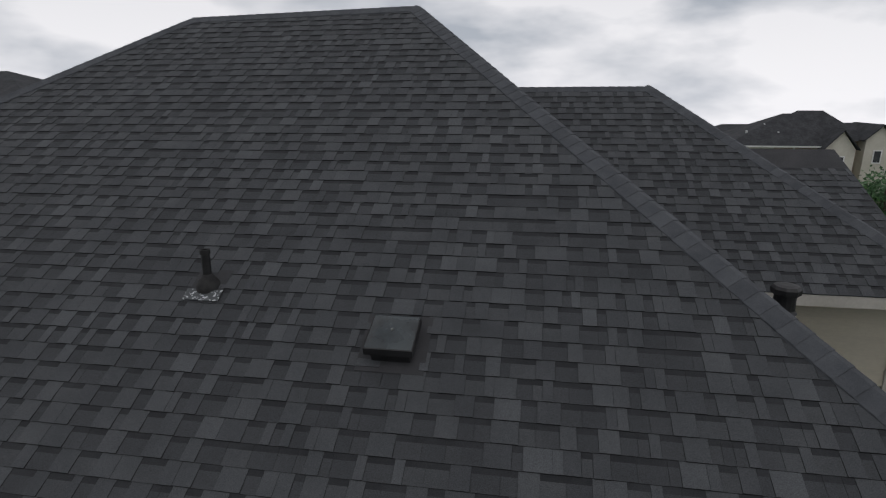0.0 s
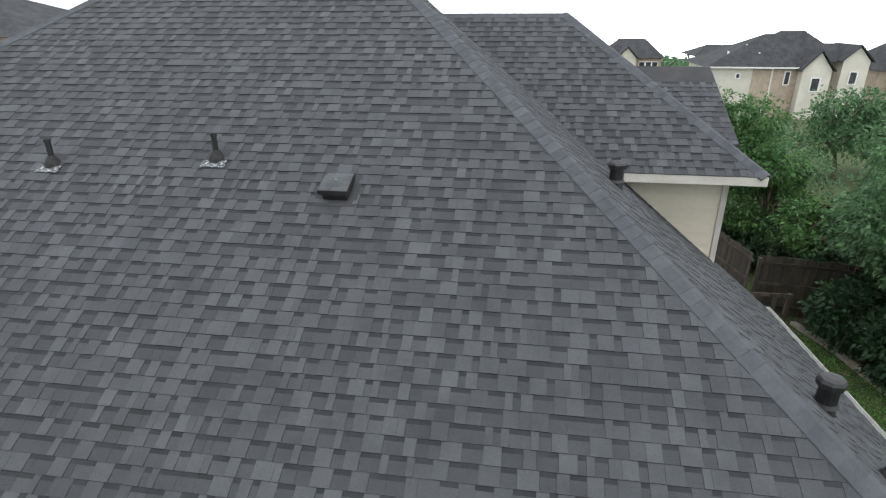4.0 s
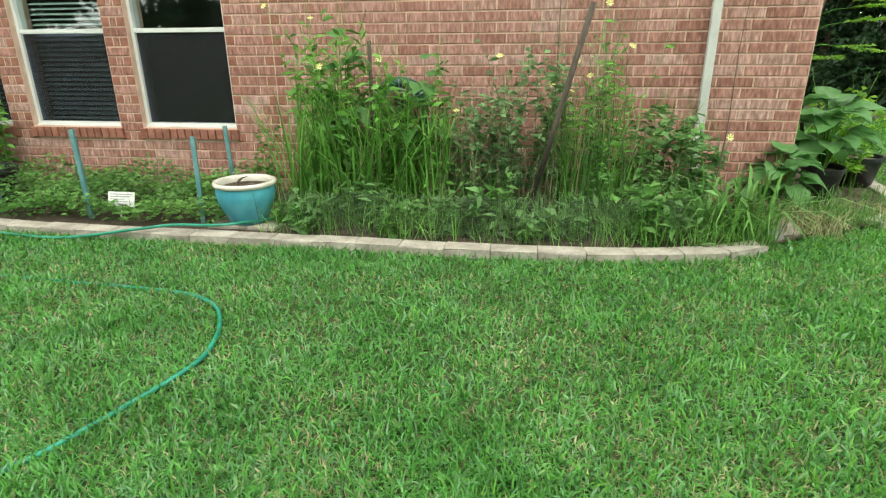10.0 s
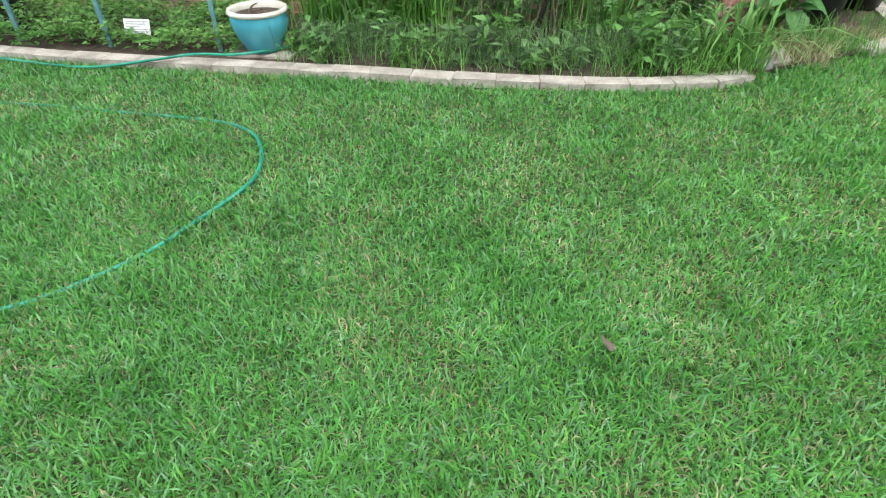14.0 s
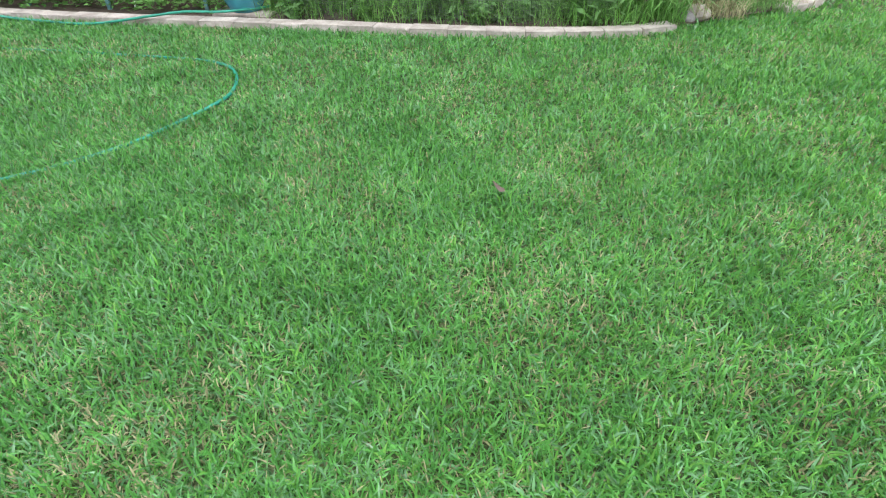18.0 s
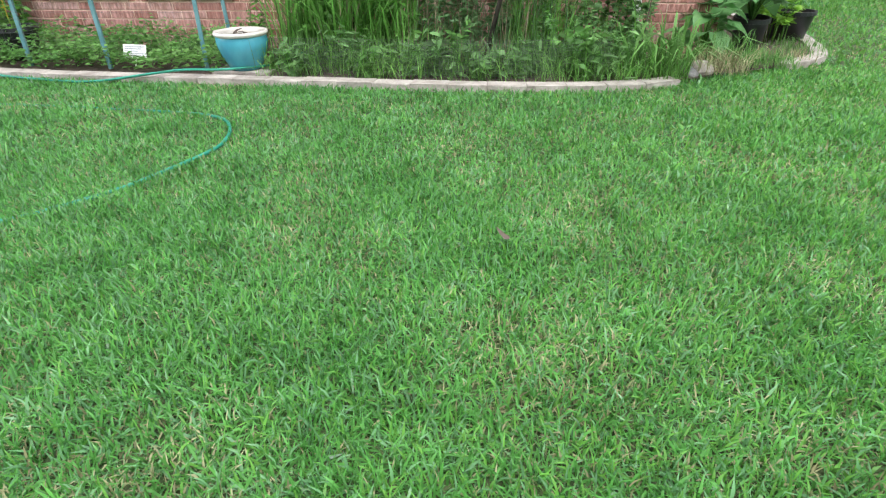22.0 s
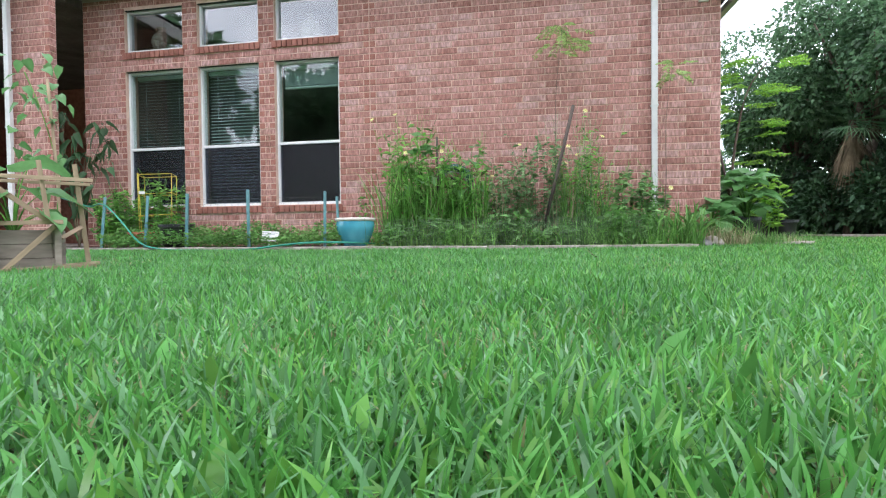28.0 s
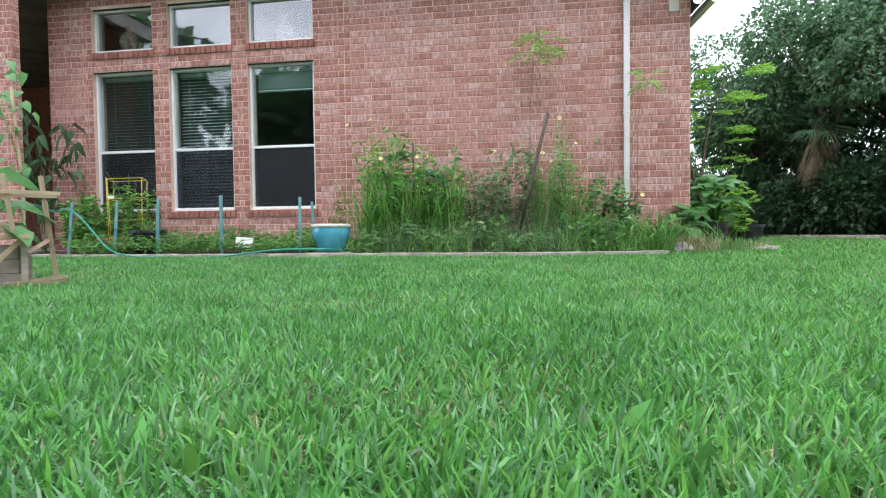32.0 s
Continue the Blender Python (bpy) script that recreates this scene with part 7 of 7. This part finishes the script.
def grass():
    rng = np.random.default_rng(2)
    sets = []
    near_turf = (
        (118000, 0.9, 4.8, -7.15, -5.3, 0.034, 0.076, 0.0030, 0.0058),
        (186000, 0.2, 5.7, -5.7, -3.2, 0.030, 0.078, 0.0035, 0.0069),
        (30000, -1.9, 0.3, -6.6, -3.2, 0.034, 0.092, 0.0040, 0.0076),
        (36000, 5.7, 9.5, -6.2, -3.2, 0.034, 0.090, 0.005, 0.009),
        (24000, 4.7, 8.0, -7.2, -5.6, 0.034, 0.090, 0.0042, 0.008),
        (192000, -3.5, 7.5, -3.3, -0.4, 0.030, 0.072, 0.0044, 0.0084))
    far_turf = (
        (42000, 4.0, 9.5, -3.3, 6.0, 0.04, 0.085, 0.008, 0.014),
        (18000, -9.0, -1.6, -7.0, -0.8, 0.04, 0.08, 0.010, 0.016),
        (26000, 4.5, 9.0, 3.0, 12.0, 0.04, 0.085, 0.012, 0.018),
        (16000, 9.5, 20.0, -7.0, 4.0, 0.04, 0.085, 0.015, 0.024),
        (22000, -10.0, 12.0, -12.0, -6.5, 0.04, 0.085, 0.018, 0.028),
        (8000, -12.0, -8.0, -12.0, -1.0, 0.04, 0.085, 0.018, 0.028))
    for n, x0, x1, y0, y1, h0, h1, w0, w1 in near_turf + far_turf:
        x, y = rng.uniform(x0, x1, n) + rng.normal(0, 0.22, n), rng.uniform(y0, y1, n) + rng.normal(0, 0.22, n)
        keep = ~((y > edge_y(x) - 0.055) & (x < 5.92) & (y < 1.6)) & ~((x < 5.9) & (y > 1.5)) & (np.hypot(x - 2.70, y + 6.95) > 0.19)
        px, py = (x + 0.27) * 0.766 + (y + 4.0) * 0.643, (y + 4.0) * 0.766 - (x + 0.27) * 0.643
        keep &= ~((px < 0.02) & (px > -1.35) & (py > 0.0) & (py < 0.57))
        lim = np.interp(y, [p.y for p in reversed(RIGHT_EDGE)], [p.x for p in reversed(RIGHT_EDGE)])
        keep &= x < lim - 0.12
        x, y = x[keep], y[keep]
        m = len(x)
        patch = np.array([noise.noise(Vector((a * 1.7, b * 1.7, 3.0))) for a, b in zip(x.tolist(), y.tolist())])
        h = rng.uniform(h0, h1 * 0.95, m) * (1 + 0.12 * patch)
        sets.append((np.stack([x, y, np.array([lawn_z(a, b) for a, b in zip(x.tolist(), y.tolist())])], 1), h, rng.uniform(w0, w1, m) * 1.12, patch))
    P, H, W = (np.concatenate([s[i] for s in sets]) for i in range(3))
    patch = np.concatenate([s[3] for s in sets])
    fine = np.hypot(P[:, 0] - 2.7, P[:, 1] + 6.4) < 1.25
    u = rng.random(len(P))
    dry_share = np.clip(0.15 + 0.42 * (-patch), 0.05, 0.46)
    fresh_share = np.clip(0.16 + 0.10 * patch + 0.09 * (P[:, 0] - 2.8), 0.06, 0.5)
    dry, fresh = u < dry_share, u > 1 - fresh_share
    blue = ~dry & ~fresh & (rng.random(len(P)) < 0.28)
    mid = ~dry & ~fresh & ~blue
    for name, pick, mat, label in (("lawn_grass", mid, MAT_GRASS, "thick green lawn of broad-bladed grass"), ("young_lawn_grass", fresh, MAT_GRASS_FRESH, "fresh yellow-green blades in the lawn"), ("blue_lawn_grass", blue, MAT_GRASS_BLUE, "bluish green blades in the lawn")):
        for close in (True, False):
            now = pick & (fine == close)
            tagged(part(name, turf_mesh(name, P[now], H[now], W[now], mat, rng, close), None), label=label, category="grass", kind="stuff")
    H[dry] *= 0.7
    tagged(part("dry_grass_blades", turf_mesh("dry_grass_blades", P[dry], H[dry], W[dry] * 0.8, MAT_GRASS_DRY, rng), None), label="straw-coloured dead blades in the lawn", category="grass", kind="stuff")


grass()

# ---------------------------------------------------------------- shingles
EXPO, TAB_L = 0.152, 0.182
WIDTHS = (0.065, 0.10, 0.125, 0.145, 0.17)
TAB_FACES = ((4, 5, 9, 8), (8, 9, 6, 7), (0, 1, 5, 4), (1, 2, 6, 9, 5), (3, 0, 4, 8, 7))
def tab_points(h, tooth):
    """A shingle tab as a thin wedge with a thick lower edge; the layer between the teeth carries a dark granule band on top."""
    t, k = (0.012, 0.118) if tooth else (0.007, 0.112)
    m = t + (0.002 - t) * k / TAB_L
    return ((-h, 0, 0), (h, 0, 0), (h, TAB_L, 0), (-h, TAB_L, 0), (-h, 0.002, t), (h, 0.002, t), (h, TAB_L, 0.002), (-h, TAB_L, 0.002), (-h, k, m), (h, k, m))


def tab_slots(tooth):
    return (0, 0 if tooth else 1, 2, 2, 2)


TABS = {}
for _w in WIDTHS:
    for _k in (False, True):
        _me = raw(tab_points(_w / 2 - 0.001, _k), TAB_FACES, "shingle", MAT_TOOTH if _k else MAT_LAYER)
        _me.materials.append(MAT_BAND)
        _me.materials.append(MAT_CUT)
        _me.polygons.foreach_set("material_index", tab_slots(_k))
        TABS[(_w, _k)] = _me


def lay_shingles(parent, origin, along, up, rows, span, near, seed, limit=300):
    """Courses of laminated shingles on a slope. span(v) gives the course's start and end along the eave;
    near(u, v) picks those that are pieces of their own, the rest are joined."""
    rr = random.Random(seed)
    along, up = Vector(along).normalized(), Vector(up).normalized()
    n = along.cross(up).normalized()
    turn = Matrix((along, up, n)).transposed().to_4x4()
    o = Vector(origin)
    verts, faces, slots, count = [], [], [], 0
    for r in range(rows):
        v = r * EXPO
        u0, u1 = span(v)
        u, tooth = u0 - rr.uniform(0, 0.2), rr.random() < 0.5
        while u < u1:
            w = rr.choice(WIDTHS)
            a, b = max(u, u0), min(u + w, u1)
            if b - a > 0.03:
                mid = (a + b) / 2
                p = o + along * mid + up * (v + rr.uniform(-0.0015, 0.0015)) + n * 0.004
                if a == u and b == u + w and count < limit and near(mid, v):
                    part("shingle", TABS[(w, tooth)], None, parent, at=Matrix.Translation(p) @ turn)
                    count += 1
                else:
                    i = len(verts)
                    for du, dv, dn in tab_points((b - a) / 2 - 0.001, tooth):
                        verts.append(p + along * du + up * dv + n * dn)
                    faces += [tuple(i + k for k in f) for f in TAB_FACES]
                    s = tab_slots(tooth)
                    slots += [3 if (k == 0 and tooth) else k for k in s]
            u += w
            tooth = not tooth if rr.random() < 0.8 else tooth
    me = raw(verts, faces, "shingles", MAT_LAYER_JOINED)
    for m in (MAT_BAND, MAT_CUT, MAT_TOOTH_JOINED):
        me.materials.append(m)
    me.polygons.foreach_set("material_index", slots)
    tagged(part("shingles", me, None, parent), kind="stuff")


upb = Vector((0, 1, PITCH)).normalized()
SB = math.sqrt(1 + PITCH ** 2)
def back_span(v):
    y = EAVE_Y + v / SB
    left = LEFT_EAVE_X + (RIDGE_L - LEFT_EAVE_X) * (y - EAVE_Y) / (RIDGE_YL - EAVE_Y)
    if y > RIDGE_YL - 0.12:
        left = RIDGE_L + (RIDGE_R - RIDGE_L) * (y + 0.12 - RIDGE_YL) / (RIDGE_Y - RIDGE_YL)
    return max(left, -12.5), hip_x(y + 0.15) - 0.01


lay_shingles(roof, (0, EAVE_Y - 0.035, EAVE_Z - 0.018), (1, 0, 0), upb, int((RIDGE_Y - EAVE_Y) * SB / EXPO), back_span,
             lambda u, v: -0.6 < u < 3.4 and v < 2.2, 11)

sdown = Vector((-SIDE_GX, -SIDE_GY, -(SIDE_GX ** 2 + SIDE_GY ** 2))).normalized()
salong = Vector((-SIDE_GY / SIDE_GX, 1, 0)).normalized()
so = Vector((side_eave_x(EAVE_Y) + 0.03, EAVE_Y, SIDE_E[1]))
sup = -sdown
def side_span(v):
    # hip limit along the course, and the rake end
    lo, hi = None, None
    for k in range(-20, 280):
        u = k * 0.05
        p = so + salong * u + sup * v
        if p.y > EAVE_Y - 0.03 and (p + sup * 0.17).x > hip_x((p + sup * 0.17).y) and p.y < SIDE_END_Y:
            lo = u if lo is None else lo
            hi = u
    return (lo, hi) if lo is not None else (0, -1)


lay_shingles(roof, so, salong, sup, 60, lambda v: side_span(v), lambda u, v: u < 5.0, 12)

uu = Vector((0, 1, U_PITCH)).normalized()
US = math.sqrt(1 + U_PITCH ** 2)
lay_shingles(upper, (0, U_EAVE_Y - 0.03, U_EAVE_Z - 0.01), (1, 0, 0), uu, int((UR[1] - U_EAVE_Y) * US / EXPO), lambda v: (-3.6, UC[0] + (UR[0] - UC[0]) * ((v + 0.16) / US) / (UR[1] - U_EAVE_Y)), lambda u, v: u > -0.5, 13)
wu = Vector((0, G_RY - G_EY, G_RZ - G_EZ)).normalized()
lay_shingles(upper, (0, G_EY, G_EZ), (1, 0, 0), wu, 15, lambda v: (3.75 - 1.1 * v, 3.49 - 0.01 * v) if v > 0.32 else (0, -1), lambda u, v: False, 14)

# starter shadow band where the first course laps the gutter
starter = tagged(part("starter_strip", boxes((-9.0, CORNER_X - 0.02, EAVE_Y - 0.05, EAVE_Y + 0.02, EAVE_Z - 0.04, EAVE_Z - 0.020)), MAT_DECK), label="dark starter strip along the eave", category="roof edge", kind="structure")


def caps(parent, a, b, na, nb, width, mat_mesh_name="ridge_cap"):
    """Overlapping cap shingles from a up to b, bent over the edge between two slopes with the downhill directions na, nb."""
    a, b, na, nb = Vector(a), Vector(b), Vector(na).normalized(), Vector(nb).normalized()
    d = (b - a).normalized()
    up = -(na + nb).normalized()
    vs, L = [], 0.20
    cross = [na * width, na * width * 0.55 + up * 0.012, na * 0.035 + up * 0.022, nb * 0.035 + up * 0.022, nb * width * 0.55 + up * 0.012, nb * width]
    for s, lift in ((0.0, 0.028), (L, 0.020)):
        for c in cross:
            vs.append(d * s + c + up * lift)
    for c in cross:
        vs.append(c + up * 0.002)
    n = len(cross)
    fs = [(i, i + 1, i + 1 + n, i + n) for i in range(n - 1)] + [(i + 2 * n, i + 1 + 2 * n, i + 1, i) for i in range(n - 1)] + [(0, n, 2 * n), (n - 1, 3 * n - 1, 2 * n - 1)]
    me = raw(vs, fs, mat_mesh_name, MAT_RIDGE)
    k = int((b - a).length / 0.142)
    for i in range(k):
        part(mat_mesh_name, me, None, parent, at=Matrix.Translation(a + d * (i * 0.142)))


HB, HT = (CORNER_X, EAVE_Y, EAVE_Z), (RIDGE_R, RIDGE_Y, RIDGE_Z)
hd = (Vector(HT) - Vector(HB)).normalized()
def across(normal, axis, outward):
    c = Vector(normal).cross(axis).normalized()
    return c if c.dot(Vector(outward)) > 0 else -c


nb_ = Vector((0, -PITCH, 1)).normalized()
ns_ = Vector((-SIDE_GX, -SIDE_GY, 1)).normalized()
caps(roof, HB, HT, across(nb_, hd, (-1, -1, 0)), across(ns_, hd, (1, 1, 0)), 0.165)
rd = Vector((1, 0, 0))
caps(roof, (RIDGE_L, RIDGE_YL, RIDGE_ZL), HT, across(nb_, rd, (0, -1, 0)), across(Vector((0, PITCH, 1)), rd, (0, 1, 0)), 0.15)
ul = (Vector(UR) - Vector(UC)).normalized()
nu_ = Vector((0, -U_PITCH, 1)).normalized()
nv_ = (Vector((3.675, 14.0, U_EAVE_Z)) - Vector(UC)).cross(Vector(UR) - Vector(UC)).normalized()
nv_ = nv_ if nv_.z > 0 else -nv_
caps(upper, UC, UR, across(nu_, ul, (-1, -1, 0)), across(nv_, ul, (1, 1, 0)), 0.15)
caps(upper, (-3.0, UR[1], UR[2]), UR, across(nu_, rd, (0, -1, 0)), across(Vector((0, U_PITCH, 1)), rd, (0, 1, 0)), 0.14)
lhd = (Vector((RIDGE_L, RIDGE_YL, RIDGE_ZL)) - Vector((LEFT_EAVE_X, EAVE_Y, EAVE_Z))).normalized()
nl_ = (Vector((LEFT_EAVE_X, FAR_Y + 4, EAVE_Z)) - Vector((LEFT_EAVE_X, EAVE_Y, EAVE_Z))).cross(lhd).normalized()
nl_ = nl_ if nl_.z > 0 else -nl_
caps(roof, Vector((LEFT_EAVE_X, EAVE_Y, EAVE_Z)) + lhd * 5, (RIDGE_L, RIDGE_YL, RIDGE_ZL), across(nb_, lhd, (1, -1, 0)), across(nl_, lhd, (-1, 1, 0)), 0.15)


# ---------------------------------------------------------------- bricks
def brick_mesh(l, mat, name="brick", h=COURSE - JOINT, depth=0.006):
    b = bmesh.new()
    c = 0.003
    ring0 = [b.verts.new(p) for p in ((-l / 2, 0, 0), (l / 2, 0, 0), (l / 2, 0, h), (-l / 2, 0, h))]
    ring1 = [b.verts.new(p) for p in ((-l / 2, -depth + c, 0), (l / 2, -depth + c, 0), (l / 2, -depth + c, h), (-l / 2, -depth + c, h))]
    ring2 = [b.verts.new(p) for p in ((-l / 2 + c, -depth, c), (l / 2 - c, -depth, c), (l / 2 - c, -depth, h - c), (-l / 2 + c, -depth, h - c))]
    for p, q in ((ring0, ring1), (ring1, ring2)):
        for k in range(4):
            b.faces.new((p[k], p[(k + 1) % 4], q[(k + 1) % 4], q[k]))
    b.faces.new(ring2)
    return mesh_of(b, name, mat)


FULL = BRICK_L - JOINT
BRICK_FULL = brick_mesh(FULL, MAT_BRICK)


def lay_bricks(parent, x0, x1, z0, z1, y, holes, start, near, limit=300, seed=3, mirror=False, ends=(True, True)):
    """A running bond between x0 and x1 round the holes; half bricks close each second course."""
    rr = random.Random(seed)
    verts, faces, dv, df = [], [], [], []
    made = 0
    h = COURSE - JOINT
    def joined(a, b, z, vv, ff):
        i, c, d = len(vv), 0.003, 0.006 + rr.uniform(-0.001, 0.001)
        for y1, e in ((0, 0), (-d + c, 0), (-d, c)):
            vv += [(a + e, y + y1, z + e), (b - e, y + y1, z + e), (b - e, y + y1, z + h - e), (a + e, y + y1, z + h - e)]
        for r in (0, 4):
            for k in range(4):
                ff.append((i + r + k, i + r + (k + 1) % 4, i + r + 4 + (k + 1) % 4, i + r + 4 + k))
        ff.append((i + 8, i + 9, i + 10, i + 11))
    row, z = 0, z0
    while z + h <= z1 + 0.001:
        cuts = sorted([(a, b) for a, b, c, d in holes if c < z + h * 0.6 and d > z + h * 0.4 and b > x0 and a < x1])
        segs, a = [], x0
        for c, d in cuts:
            if c > a:
                segs.append((a, c))
            a = max(a, d)
        if a < x1:
            segs.append((a, x1))
        for a, b in segs:
            u = a
            first = True
            while u < b - 0.02:
                lead = (row + start) % 2 == 0
                w = HEADER if (first and lead) else BRICK_L
                e = min(u + w, b)
                if lead and u < b - HEADER - 0.03 and e > b - HEADER:
                    e = b - HEADER
                if b - e < 0.05:
                    e = b
                short = (e - u) < HEADER * 1.25
                last = e >= b - 1e-6
                if abs(e - u - BRICK_L) < 1e-6 and made < limit and near((u + e) / 2, z):
                    part("brick", BRICK_FULL, None, parent, at=pose((u + e) / 2, y + rr.uniform(-0.0015, 0.0015), z))
                    made += 1
                elif short and (first or last):
                    joined(u + JOINT / 2, e - JOINT / 2, z, dv, df)
                else:
                    joined(u + JOINT / 2, e - JOINT / 2, z, verts, faces)
                u, first = e, False
        row += 1
        z += COURSE
    tagged(part("bricks", raw(verts, faces, "bricks", MAT_BRICK_JOINED), None, parent), kind="stuff")
    if dv:
        tagged(part("half_bricks", raw(dv, df, "half_bricks", MAT_BRICK_DARK), None, parent), kind="stuff")


HOLES = [(a, b, WIN_Z0 - 0.10, WIN_Z1) for a, b in WIN_X] + [(a, b, TRAN_Z0 - 0.10, TRAN_Z1) for a, b in WIN_X]
lay_bricks(wall_back, WALL_L, JOINT_X, 0.0, WALL_TOP - 0.02, 0.0, HOLES, 0, lambda x, z: False, seed=4)
lay_bricks(wall_back, JOINT_X, WALL_R, 0.0, WALL_TOP - 0.02, 0.0, [(4.42, 4.7, 3.10, 3.7), (4.20, 4.7, 3.34, 3.7)], 0, lambda x, z: 0.8 < x < 3.7 and z > 0.9, seed=5)
lay_bricks(pillar, PIL[0], PIL[1], 0.0, 3.5, PIL[2] + 0.012, [], 1, lambda x, z: z < 3.0, 90, seed=6)
flank = empty("flank", pose(PIL[1] - 0.012, PIL[2], 0, 0, 0, 90))
flank.parent = pillar
lay_bricks(flank, 0.0, PIL[3] - PIL[2], 0.0, 3.5, 0.0, [], 0, lambda x, z: False, 0, seed=7)

# side returns of the window openings and rowlock sills
rowlock = mesh_of(boxes((-0.031, 0.031, -0.050, 0.05, 0.0, 0.088), bevel=0.004), "sill_brick", MAT_BRICK_DARK)
for a, b in WIN_X:
    for z in (WIN_Z0 - 0.094, TRAN_Z0 - 0.094):
        k = round((b - a + 0.06) / 0.0735)
        step = (b - a + 0.06) / k
        for i in range(k):
            part("sill_brick", rowlock, None, wall_back, at=pose(a - 0.03 + (i + 0.5) * step, 0.022, z, 3, 0, 0))
    # Black on the steel lintels paints in the shadow line above each opening.
    part("lintel", boxes((a - 0.04, b + 0.04, 0.006, 0.1, WIN_Z1 - 0.004, WIN_Z1 + 0.008)), MAT_RUBBER, wall_back, "steel lintel, its shadow line put into the black colour")
    part("lintel", boxes((a - 0.04, b + 0.04, 0.006, 0.1, TRAN_Z1 - 0.004, TRAN_Z1 + 0.008)), MAT_RUBBER, wall_back, "steel lintel, its shadow line put into the black colour")
frieze_board = tagged(part("frieze_board", boxes((WALL_L, 4.2, -0.012, 0.004, 3.545, 3.60)), MAT_SOFFIT), label="painted frieze board above the brick wall", category="trim", kind="structure")
